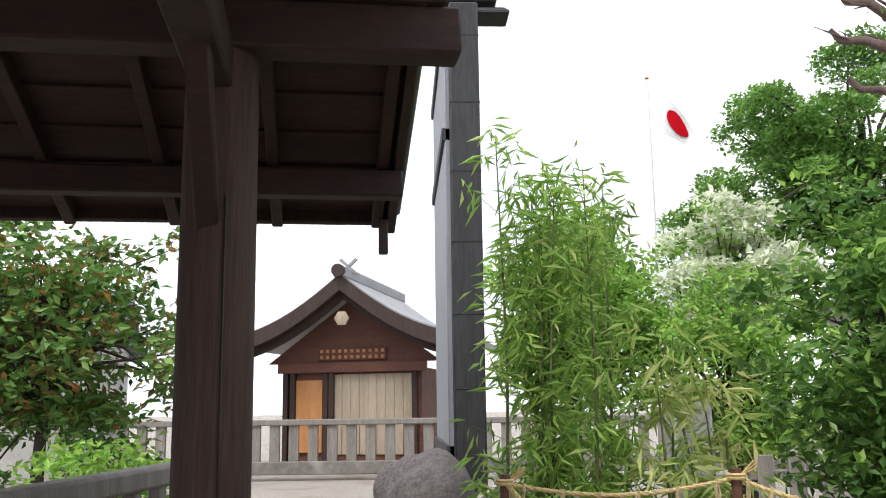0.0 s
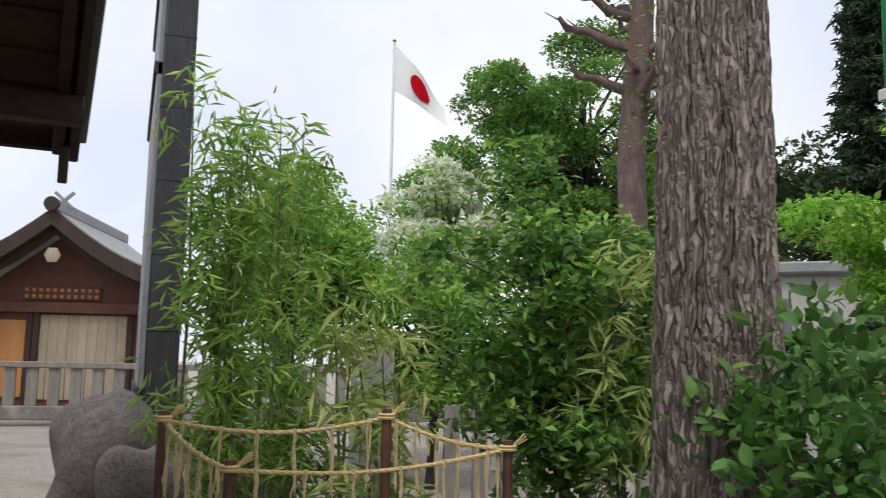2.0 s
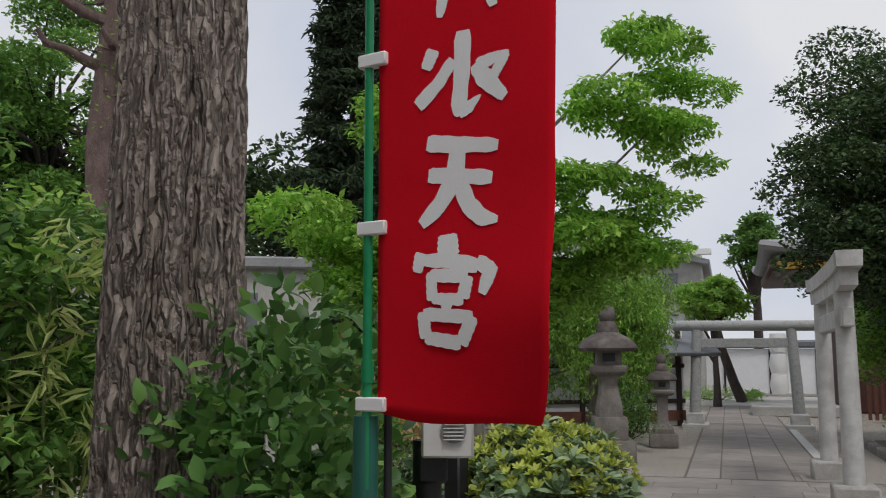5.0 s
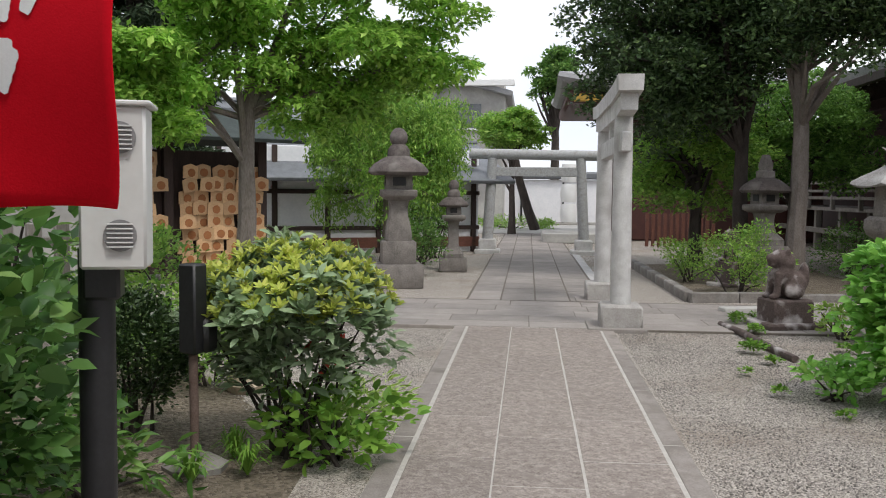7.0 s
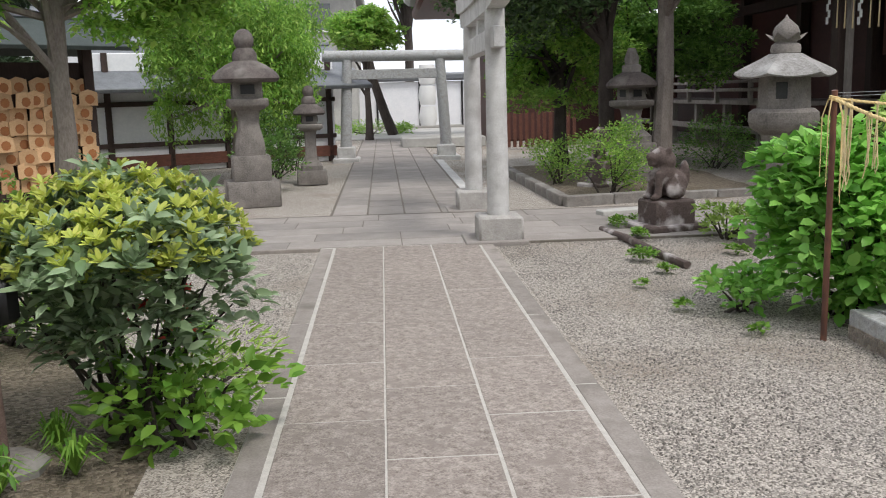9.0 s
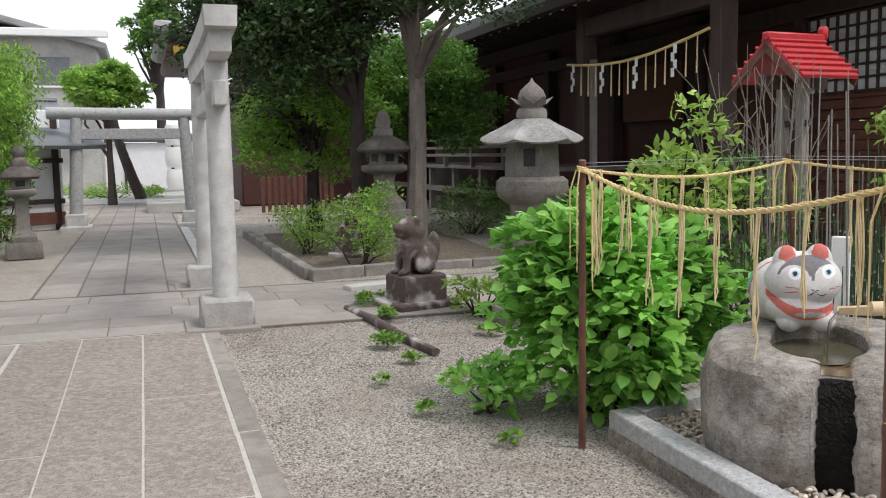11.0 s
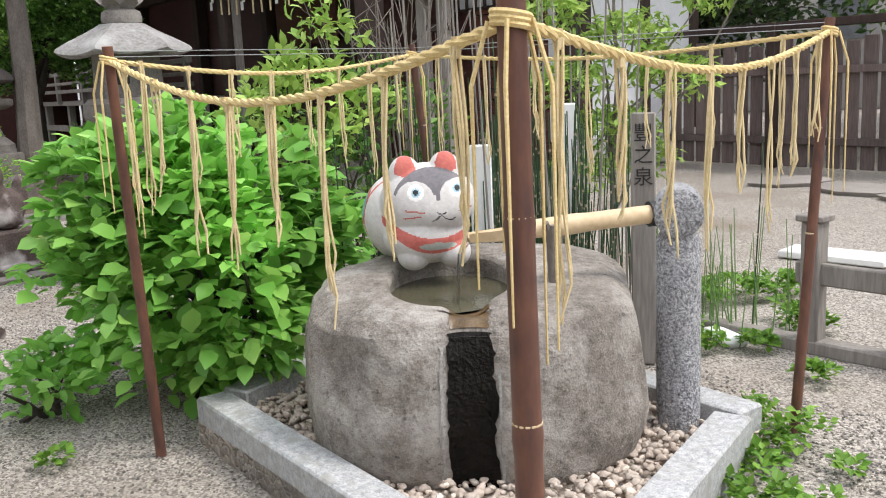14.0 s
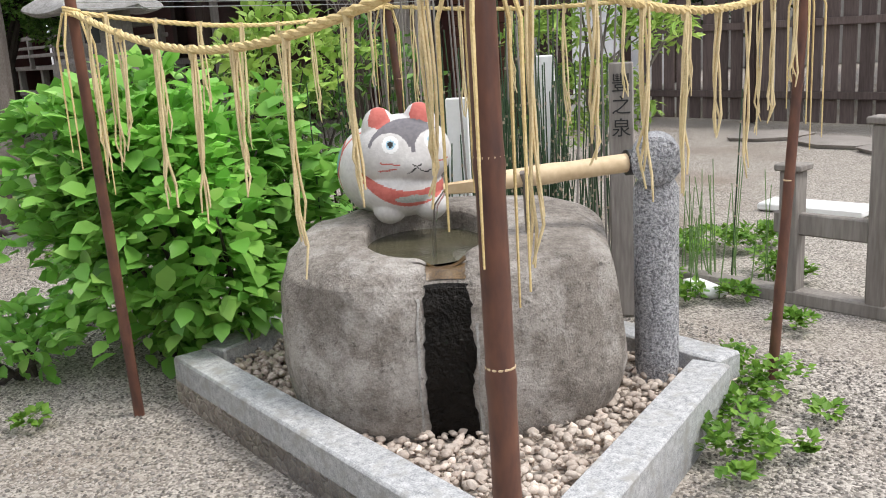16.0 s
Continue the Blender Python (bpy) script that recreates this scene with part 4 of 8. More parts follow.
# ---- main hall ----
def hall():
    t = thing("main_hall", "dark red timber shrine hall with a deep black eave", "hall", along(12.1, -10.6))
    # x runs along the facade away from the corner, y towards the path
    def bx(name, c, size, material, label="", bevel=0.012):
        return part(name, Geo().box(c, size, None, bevel), material, t, label)
    bx("wall", (12.0, -3.0, 2.2), (19.0, 5.8, 4.4), HALL_WOOD)
    for i in range(14):
        bx("plank", (0.98, 0.035, 0.3 + 0.15 * i), (1.95, 0.03, 0.14), RED_WOOD, bevel=0.01)
    bx("wall_panel", (1.2, -0.06, 1.8), (2.4, 0.12, 3.7), HALL_WOOD)
    # lattice window
    w = part("lattice_window", Geo().box((1.28, 0.05, 2.82), (1.86, 0.03, 1.12), None, 0.004), PAPER, t, "white paper behind a dark square lattice")
    for i in range(10):
        part("bar", Geo().box((0.38 + i * 0.2, 0.085, 2.82), (0.035, 0.04, 1.16), None, 0.004), DARK_WOOD, w)
    for j in range(7):
        part("bar", Geo().box((1.28, 0.09, 2.27 + j * 0.185), (1.9, 0.035, 0.032), None, 0.004), DARK_WOOD, w)
    for x, wd in ((-0.0, 0.26), (2.35, 0.22), (5.2, 0.24), (8.2, 0.24), (11.5, 0.24), (15.0, 0.24)):
        bx("post", (x, 0.03, 1.95), (wd, 0.24, 3.9), DARK_WOOD)
    bx("white_panel", (0.2, 0.05, 2.0), (0.3, 0.05, 3.2), PLASTER, "white plaster strip beside the corner post")
    bx("beam", (10.0, 0.08, 3.55), (20.2, 0.22, 0.26), DARK_WOOD)
    bx("beam", (10.0, 0.1, 4.1), (20.2, 0.26, 0.3), DARK_WOOD)
    # plastered end wall towards the court
    bx("white_wall", (-0.02, -1.25, 2.05), (0.12, 2.25, 4.1), PLASTER, "white plaster end wall")
    for y in (-0.13, -1.35, -2.42):
        bx("post", (-0.06, y, 2.1), (0.16, 0.16 if y < -0.5 else 0.24, 4.2), DARK_WOOD)
    bx("beam", (-0.075, -1.28, 3.42), (0.15, 2.4, 0.17), DARK_WOOD)
    bx("footing", (-0.05, -1.28, 0.22), (0.3, 2.6, 0.44), CONCRETE)
    # eave: sloping soffit, rafters with white ends, and the roof above
    part("soffit", Geo().slab([(-1.6, -0.2), (22.0, -0.2), (22.0, 2.95), (-1.6, 2.95)], 0, 0.07, Matrix.Translation((0, 0, 4.42)) @ Matrix.Rotation(radians(-9), 4, "X")), DARK_WOOD, t)
    for i in range(48):
        x = -1.3 + i * 0.48
        r = part("rafter", Geo().box((0, 1.4, -0.06), (0.10, 3.0, 0.12), Matrix.Translation((x, 0, 4.42)) @ Matrix.Rotation(radians(-9), 4, "X"), 0.008), DARK_WOOD, t)
        part("rafter_end", Geo().box((0, 2.905, -0.06), (0.095, 0.014, 0.1), Matrix.Translation((x, 0, 4.42)) @ Matrix.Rotation(radians(-9), 4, "X"), 0.003), WHITE, r)
    part("roof", Geo().slab([(-2.2, -7.2), (22.6, -7.2), (22.6, 3.3), (-2.2, 3.3)], 0, 0.28, Matrix.Translation((0, 0.0, 4.75)) @ Matrix.Rotation(radians(-15), 4, "X")), ROOF, t, "pale grey sheet roof")
    part("fascia", Geo().box((10.2, 3.25, 3.86), (24.8, 0.14, 0.2), None, 0.02), DARK_WOOD, t)
    part("gable_board", Geo().box((-2.15, -1.0, 5.0), (0.1, 8.0, 0.3), Matrix.Rotation(radians(0), 4, "X"), 0.02), DARK_WOOD, t)
    # veranda with rails
    part("veranda_floor", Geo().box((12.6, 1.55, 1.14), (12.0, 1.7, 0.1), None, 0.01), GREY_WOOD, t)
    for z, th in ((1.42, 0.08), (1.6, 0.07), (1.82, 0.09)):
        part("rail", Geo().box((12.6, 2.45, z), (12.2, 0.08, th), None, 0.012), GREY_WOOD, t)
    for i in range(7):
        part("rail_post", Geo().box((6.7 + i * 1.95, 2.45, 1.5), (0.1, 0.1, 0.75), None, 0.012), GREY_WOOD, t)
        part("veranda_leg", Geo().box((6.7 + i * 1.95, 2.2, 0.55), (0.16, 0.16, 1.12), None, 0.012), GREY_WOOD, t)
    part("lower_rail", Geo().box((12.6, 2.3, 0.55), (12.2, 0.1, 0.14), None, 0.012), GREY_WOOD, t)
    part("red_panel", Geo().box((6.7, 0.06, 2.6), (2.2, 0.05, 1.1), None, 0.01), RED_WOOD, t)
    # entrance pillars and the shimenawa rope with paper streamers
    for x in (0.75, 4.55):
        part("pillar", Geo().box((x, 2.6, 2.0), (0.26, 0.26, 4.0), None, 0.015), DARK_WOOD, t)
    part("pillar_strip", Geo().box((4.3, 2.6, 1.5), (0.1, 0.1, 2.95), None, 0.01), GREY_WOOD, t, "pale grey timber strip beside the pillar")
    part("lintel", Geo().box((2.65, 2.6, 3.5), (4.2, 0.2, 0.3), None, 0.02), DARK_WOOD, t)
    pts = [(0.8 + 4.1 * f, 2.78, 3.02 - 0.08 * f - 0.16 * math.sin(math.pi * f)) for f in [i / 16 for i in range(17)]]
    part("sacred_rope", Geo().tube(pts, 0.022, 8), STRAW, t)
    for i in range(15):
        x, y, z = pts[1 + i]
        if i % 4 == 2:
            g = Geo()
            for k in range(4):
                g.box(((k % 2) * 0.06 - 0.03, 0, -0.07 - k * 0.105), (0.085, 0.004, 0.12), Matrix.Translation((x, y + 0.03, z)), 0.001)
            part("paper_streamer", g, WHITE, t, "folded white paper streamer")
        else:
            part("straw_fringe", Geo().tube([(x, y, z), (x + 0.01, y, z - 0.5)], [0.008, 0.014], 5), STRAW_OLD, t)
    return t


hall()


def red_shrine():
    t = thing("sign_shelter", "small red-roofed timber shelter on posts", "shelter", Matrix.Translation((11.15, -2.5, 0)) @ Matrix.Rotation(radians(-62), 4, "Z") @ Matrix.Diagonal((0.82, 0.82, 1, 1)))
    for y in (-0.14, 0.14):
        part("post", Geo().box((0.0, y, 1.05), (0.11, 0.11, 2.1), None, 0.01), GREY_WOOD, t)
    part("beam", Geo().box((0, 0, 2.06), (0.9, 0.12, 0.12), None, 0.01), DARK_WOOD, t)
    for sg in (-1, 1):
        m = Matrix.Translation((0, 0, 2.42)) @ Matrix.Rotation(sg * radians(-34), 4, "X")
        r = part("roof", Geo().box((0, sg * 0.3, 0.0), (0.8, 0.62, 0.04), m, 0.008), RED_ROOF, t, "red painted sheet roof slope")
        for k in range(6):
            part("roof_seam", Geo().box((0, sg * (0.05 + 0.1 * k), 0.03), (0.82, 0.025, 0.03), m, 0.006), RED_ROOF, r)
        part("barge_board", Geo().box((0.4, sg * 0.3, -0.05), (0.03, 0.62, 0.08), m, 0.006), RED_WOOD, t)
        part("barge_board", Geo().box((-0.4, sg * 0.3, -0.05), (0.03, 0.62, 0.08), m, 0.006), RED_WOOD, t)
    part("ridge", Geo().box((0, 0, 2.45), (0.84, 0.1, 0.08), None, 0.015).box((0.42, 0, 2.5), (0.08, 0.13, 0.13), None, 0.03), RED_ROOF, t)
    part("brace", Geo().box((0.0, 0.0, 1.7), (0.05, 0.5, 0.06), None, 0.01), DARK_WOOD, t)


red_shrine()

# board fence behind the court
FB = thing("board_fence", "dark weathered board fence with gaps behind the court", "fence", line(W(12.2, -12.35), W(2.2, -12.1)))
for i in range(46):
    h = 1.55 + 0.05 * math.sin(i * 2.1)
    part("board", Geo().box((i * 0.215, 0.0, 0.02 + h / 2), (0.17, 0.03, h), None, 0.006), FENCE_WOOD, FB)
for z in (0.35, 1.2):
    part("rail", Geo().box((5.0, -0.05, z), (10.2, 0.06, 0.09), None, 0.008), FENCE_WOOD, FB)
part("cap_rail", Geo().box((5.0, -0.06, 1.75), (10.4, 0.12, 0.1), None, 0.01), DARK_WOOD, FB)
for i in range(6):
    part("post", Geo().box((i * 2.0, -0.08, 0.9), (0.12, 0.12, 1.8), None, 0.01), DARK_WOOD, FB)

# ---- spring basin with its kerb, pebbles and statue ----
KL, KF, KR = Vector((7.43, -0.41, 0)), Vector((5.58, -1.09, 0)), Vector((6.55, -2.25, 0))
KB = KL + KR - KF
for a, b in ((KF, KL), (KR, KF), (KB, KR), (KL, KB)):
    ln = (b - a).length
    inward = ((KL + KR) / 2 - (a + b) / 2).normalized()
    solid("kerb", Geo().box((ln / 2, -0.065 if line(a, b).inverted() @ ((KL + KR) / 2) and (line(a, b).inverted() @ ((KL + KR) / 2)).y < 0 else 0.065, 0.065), (ln + (0.0 if a in (KF, KB) else -0.27), 0.13, 0.21), None, 0.008),
          GRANITE, "pale sawn granite kerb round the spring basin", "kerb", line(a, b), "structure")


def inside(p, pad=0.16):
    n = 0
    for a, b in ((KF, KL), (KL, KB), (KB, KR), (KR, KF)):
        e = (b - a).normalized()
        side = e.x * (p.y - a.y) - e.y * (p.x - a.x)
        n += side < -pad
    return n == 4


bed_g = Geo().slab([(p.x, p.y) for p in (KF, KR, KB, KL)], -0.02, 0.08)
solid("gravel_fill", bed_g, gravelly("pebble_fill", (0.4, 0.33, 0.28), (0.66, 0.58, 0.5), (0.35, 0.28, 0.22), 0.03), "pale fill under the pebbles in the kerb", "soil", kind="structure")

BC = Vector((6.84, -1.32, 0))
BU, BV = Vector((-0.31, -0.95, 0)).normalized(), Vector((-0.95, 0.31, 0)).normalized()
BASIN = Matrix(((BU.x, BV.x, 0, BC.x), (BU.y, BV.y, 0, BC.y), (0, 0, 1, 0), (0, 0, 0, 1)))  # x: across, y: towards the walk
HOLE = (-0.07, -0.03)
RINGS = [(0.47, 0.42, 0.02, -0.06, 0.03), (0.54, 0.47, 0.02, -0.07, 0.12), (0.58, 0.50, 0.02, -0.08, 0.26), (0.585, 0.50, 0.02, -0.08, 0.4), (0.575, 0.49, 0.01, -0.08, 0.5), (0.545, 0.465, 0, -0.08, 0.58),
         (0.47, 0.41, -0.02, -0.07, 0.625), (0.34, 0.35, -0.05, -0.05, 0.642), (0.215, 0.285, *HOLE, 0.645), (0.203, 0.272, *HOLE, 0.632), (0.2, 0.268, *HOLE, 0.52), (0.1, 0.15, *HOLE, 0.5)]
# flat faces struck off the boulder: direction and distance from its middle
FACETS = [(Vector((0.62, 0.76, 0.2)).normalized(), 0.555), (Vector((0.42, 0.87, -0.26)).normalized(), 0.435), (Vector((-0.6, 0.78, 0.16)).normalized(), 0.545), (Vector((0.98, 0.1, 0.15)).normalized(), 0.60),
          (Vector((-0.97, 0.2, 0.12)).normalized(), 0.60), (Vector((0.72, 0.35, 0.6)).normalized(), 0.78)]
RUN_X = -0.01


def rock_point(ring, a):
    ax, by, cx, cy, z = ring
    outer = ax > 0.3
    e = 2.9 if outer else 2.1
    ca, sa = math.cos(a), math.sin(a)
    r = (abs(ca) ** e + abs(sa) ** e) ** (-1 / e)
    p = Vector((cx + ax * r * ca, cy + by * r * sa, z))
    if outer:
        k = noise.noise(p * 2.4) * 0.045 + noise.noise(p * 6.5) * 0.018 + noise.noise(p * 17) * 0.006
        p.x, p.y = p.x * (1 + k * 1.3), p.y * (1 + k * 1.3)
        for n_, d_ in FACETS:
            over = n_.dot(p) - d_ - 0.012 * noise.noise(p * 5)
            if over > 0:
                p -= n_ * over * 0.88
        if z > 0.3:
            p.z += k * 0.3
        # the runnel is a shallow worn groove
        if p.y > 0.2:
            p.y -= 0.022 * math.exp(-((p.x - RUN_X) / 0.07) ** 4)
    if z > 0.56:
        p.z -= 0.10 * p.y
    if 0.5 < z < 0.68 and ax < 0.45 and p.y > 0:
        p.z -= 0.034 * math.exp(-((p.x - RUN_X) / 0.06) ** 4) * min(1, (0.45 - ax) / 0.2)
    return p


g, seg = Geo(), 132
dense = []
for i in range(len(RINGS) - 1):
    for j in range(7):
        f = j / 7
        dense.append(tuple(RINGS[i][q] * (1 - f) + RINGS[i + 1][q] * f for q in range(5)))
dense.append(RINGS[-1])
vs = [rock_point(r, 2 * math.pi * k / seg) for r in dense for k in range(seg)]
fs = [(i * seg + k, i * seg + (k + 1) % seg, (i + 1) * seg + (k + 1) % seg, (i + 1) * seg + k) for i in range(len(dense) - 1) for k in range(seg)]
fs.append(tuple((len(dense) - 1) * seg + k for k in range(seg)))
g.add(vs, fs)
basin = thing("stone_basin", "large grey natural-stone water basin with a black wet runnel", "basin", BASIN)
part("rock", g, ROCK, basin, smooth=70)


def down_the_front(x0, half, rows, lift, seed, n=16, frayed=0.012):
    """A strip lying on the rock's front, from the lip downwards, with ragged edges."""
    vs, fs = [], []
    for i, r in enumerate(rows):
        mid = x0 + 0.006 * noise.noise(Vector((i * 0.11, seed, 0)))
        hw = half * (1 + 0.18 * noise.noise(Vector((i * 0.13, seed + 5, 0))))
        lo = mid - hw + frayed * (noise.noise(Vector((i * 0.23, seed + 9, 0))) + noise.noise(Vector((i * 0.83, seed + 19, 0))))
        hi = mid + hw + frayed * (noise.noise(Vector((i * 0.19, seed + 13, 0))) + noise.noise(Vector((i * 0.77, seed + 23, 0))))
        for k in range(n + 1):
            x = lo + (hi - lo) * k / n
            a = math.acos(max(-1, min(1, (x - r[2]) / r[0] * 0.98)))
            p = rock_point(r, a)
            up = r[4] > 0.6
            vs.append(p + Vector((0, lift * (0.5 if up else 1), lift if up else 0.001)))
    for i in range(len(rows) - 1):
        for k in range(n):
            fs.append((i * (n + 1) + k, (i + 1) * (n + 1) + k, (i + 1) * (n + 1) + k + 1, i * (n + 1) + k + 1))
    return Geo().add(vs, fs)


face = [r for r in dense if 0.03 <= r[4] <= 0.6 and r[0] > 0.3]
lip = [r for r in dense if r[4] > 0.6 and r[0] > 0.203]
part("wet_runnel", down_the_front(RUN_X, 0.07, face, 0.005, 1, frayed=0.010), WET, basin, "glossy black wet streak down the front", smooth=60)
part("wet_lip", down_the_front(RUN_X, 0.06, lip, 0.004, 2, frayed=0.006), mat("algae_lip", (0.035, 0.02, 0.009), (0.17, 0.1, 0.035), 18, 0.3, 0.3), basin, "brown algae-stained overflow lip", smooth=60)
LIME = mat("lime_crust", (0.2, 0.19, 0.175), (0.46, 0.45, 0.43), 22, 0.9, 0.6, fine=120)
for x0, hw, sd, top in ((RUN_X - 0.088, 0.0035, 3, 0.54), (RUN_X + 0.084, 0.003, 4, 0.46)):
    part("lime_streak", down_the_front(x0, hw, [r for r in face if r[4] < top], 0.003, sd, 4, 0.006), LIME, basin, "pale lime crust beside the wet streak", smooth=60)
water = bpy.data.materials.new("still_water")
water.use_nodes = True
wp = water.node_tree.nodes["Principled BSDF"]
wp.inputs["Base Color"].default_value, wp.inputs["Roughness"].default_value, wp.inputs["IOR"].default_value = (0.085, 0.078, 0.05, 1), 0.05, 1.33
wnz, wbp = water.node_tree.nodes.new("ShaderNodeTexNoise"), water.node_tree.nodes.new("ShaderNodeBump")
wnz.inputs["Scale"].default_value, wbp.inputs["Strength"].default_value, wbp.inputs["Distance"].default_value = 28, 0.25, 0.004
water.node_tree.links.new(wnz.outputs[0], wbp.inputs["Height"])
water.node_tree.links.new(wbp.outputs[0], wp.inputs["Normal"])
g = Geo()
ring = [Vector((HOLE[0] + 0.204 * math.cos(a), HOLE[1] + 0.273 * math.sin(a), 0)) for a in [2 * math.pi * k / 48 for k in range(48)]]
g.add([(p.x, p.y, 0.594) for p in ring] + [(*HOLE, 0.594)], [(k, (k + 1) % 48, 48) for k in range(48)])
solid("water", g, water, "still olive-green water filling the basin", "water", BASIN, "structure")

# seated folk-toy dog statue on the rim, one skin
# x: across the face, y: away from the walk, z up from the middle of the head
g = Geo()
head = Geo()
ellipsoid(head, (0, 0, 0), (0.166, 0.122, 0.132), None, 40, 24)
for x, y, z in head.v:
    c = max(1e-6, math.hypot(x / 0.166, y / 0.122))
    k = max(0.1, abs(x / 0.166 / c) ** 2.9 + abs(y / 0.122 / c) ** 2.9) ** (-1 / 2.9)
    g.v.append((x * (1 + (k - 1) * 0.75) + 0.002, y * k + 0.02 - 0.02 * math.exp(-((x - 0.03) / 0.07) ** 2 - ((z + 0.05) / 0.05) ** 2) * (y < 0), z))
g.f += head.f
ellipsoid(g, (-0.012, 0.03, -0.125), (0.15, 0.135, 0.10), None, 28, 16)
ellipsoid(g, (-0.085, 0.17, -0.07), (0.155, 0.2, 0.16), None, 28, 18)
for ex, ez, tip in ((-0.074, 0.075, 0.085), (0.064, 0.084, 0.086)):
    ellipsoid(g, (ex, 0.0, ez), (0.062, 0.05, tip), None, 18, 12)
for lx, ly, lz in ((-0.055, -0.02, -0.185), (0.085, -0.02, -0.18), (-0.14, 0.26, -0.185), (0.02, 0.28, -0.185)):
    ellipsoid(g, (lx, ly, lz), (0.06, 0.065, 0.055), None, 16, 10)
me = fused("dog_statue", g, 0.0046, 5)
for m_ in (STATUE_WHITE, ANTHRACITE, CORAL, SKYBLUE, INK, WHITE, BIB_PALE, TURQUOISE):
    me.materials.append(m_)


def near_line(x, z, pts, w):
    for (x0, z0), (x1, z1) in zip(pts, pts[1:]):
        dx, dz = x1 - x0, z1 - z0
        f = max(0, min(1, ((x - x0) * dx + (z - z0) * dz) / (dx * dx + dz * dz)))
        if math.hypot(x - x0 - f * dx, z - z0 - f * dz) < w:
            return True
    return False


EYES = ((-0.038, 0.040), (0.102, 0.050))
MOUTH = [(0.014, -0.058), (0.030, -0.050), (0.046, -0.036), (0.060, -0.050), (0.078, -0.056), (0.092, -0.050)]
NOSE = [(0.030, -0.028), (0.046, -0.036), (0.062, -0.028)]
WHISKERS = [[(-0.075, -0.02), (-0.012, -0.028)], [(-0.085, -0.048), (-0.025, -0.042)], [(0.105, -0.026), (0.150, -0.018)]]
for poly in me.polygons:
    x, y, z = poly.center
    nx_, ny_, nz_ = poly.normal
    idx = 0
    if ny_ < 0.12 and y < 0.09:
        brow = ((x - 0.017) / 0.136) ** 2 + ((z - 0.004) / 0.116) ** 2 < 1 and z > 0.012 + 0.02 * (x < 0.03)
        patch = math.hypot(x + 0.042, z - 0.012) < 0.066 or math.hypot(x - 0.102, z - 0.022) < 0.060
        if brow and not patch:
            idx = 1
        elif ny_ < -0.1 and ((z > 0.088 + 0.35 * abs(x + 0.072) and abs(x + 0.072) < 0.036 - 0.4 * max(0, z - 0.12)) or (z > 0.098 + 0.3 * abs(x - 0.068) and abs(x - 0.068) < 0.036 - 0.4 * max(0, z - 0.135))):
            idx = 2
        upper, lower = -0.118 + 2.1 * (x - 0.03) ** 2, -0.172 + 3.1 * (x - 0.02) ** 2
        if lower < z < upper and -0.16 < x < 0.16:
            idx = 6 if ((x - 0.03) / 0.065) ** 2 + ((z + 0.146) / 0.013) ** 2 < 1 else 2
        if idx == 0:
            if near_line(x, z, MOUTH, 0.0021) or near_line(x, z, NOSE, 0.0023):
                idx = 4
            elif any(near_line(x, z, w_, 0.0024) for w_ in WHISKERS):
                idx = 2
            for ex, ez in EYES:
                q = math.hypot(x - ex, z - ez)
                if q < 0.028:
                    idx = 4 if q < 0.0095 else (3 if q < 0.0155 else 5)
    elif nx_ < -0.25 and y > 0.04:
        q = math.hypot((y - 0.17) / 0.085, (z + 0.03) / 0.07)
        idx = 7 if q < 0.8 else 2 if q < 1.02 else 0
    if idx == 0 and abs(y - 0.10) < 0.006 and z > -0.13 and nx_ < 0.2 and abs(nz_) < 0.95:
        idx = 2
    poly.material_index = idx
dog = new("dog_statue", me)
away = math.atan2(-1.238 + 0.438, 7.04 - 4.06)
dog.matrix_basis = Matrix.Translation((7.06, -1.245, 0.888)) @ Matrix.Rotation(away - math.pi / 2, 4, "Z")
tagged(dog, "painted stone dog figure with red bib sitting on the basin rim", "statue")

# spout: granite post, bamboo pipe, prop
post = thing("spout_post", "hammered granite post carrying the bamboo spout", "post", (6.66, -1.99, 0.05))
part("shaft", Geo().lathe([(0.07, 0), (0.073, 0.1), (0.074, 0.55), (0.074, 0.69), (0.06, 0.72)], 18), HAMMERED, post)
hd = (Vector((6.72, -1.25, 0)) - Vector((6.66, -1.99, 0))).normalized()
cap_dir = Vector((-0.86, 0.5, 0))
part("head", Geo().tube([Vector((0, 0, 0.79)) - cap_dir * 0.11, Vector((0, 0, 0.79)) - cap_dir * 0.1, Vector((0, 0, 0.79)) + cap_dir * 0.08, Vector((0, 0, 0.79)) + cap_dir * 0.085], [0.07, 0.08, 0.08, 0.074], 22), HAMMERED, post)
part("collar", Geo().tube([Vector((0, 0, 0.785)) + hd * 0.06, Vector((0, 0, 0.785)) + hd * 0.105], 0.042, 16), BLACK_METAL_AND_SHADE, post)
g = Geo()
a, b = Vector((6.66, -1.99, 0.835)) + hd * 0.09, Vector((6.735, -1.285, 0.805))
n = 14
pts = [a.lerp(b, i / n) for i in range(n + 1)]
g.tube(pts[:12], [0.031 + (0.003 if i in (6, 7) else 0) for i in range(12)], 16)
solid("bamboo_spout", g, BAMBOO_PALE, "pale dry bamboo water pipe", "pipe")
d = (b - a).normalized()
sd = d.cross(Vector((0, 0, 1))).normalized()
g = Geo()
vs, fs = [], []
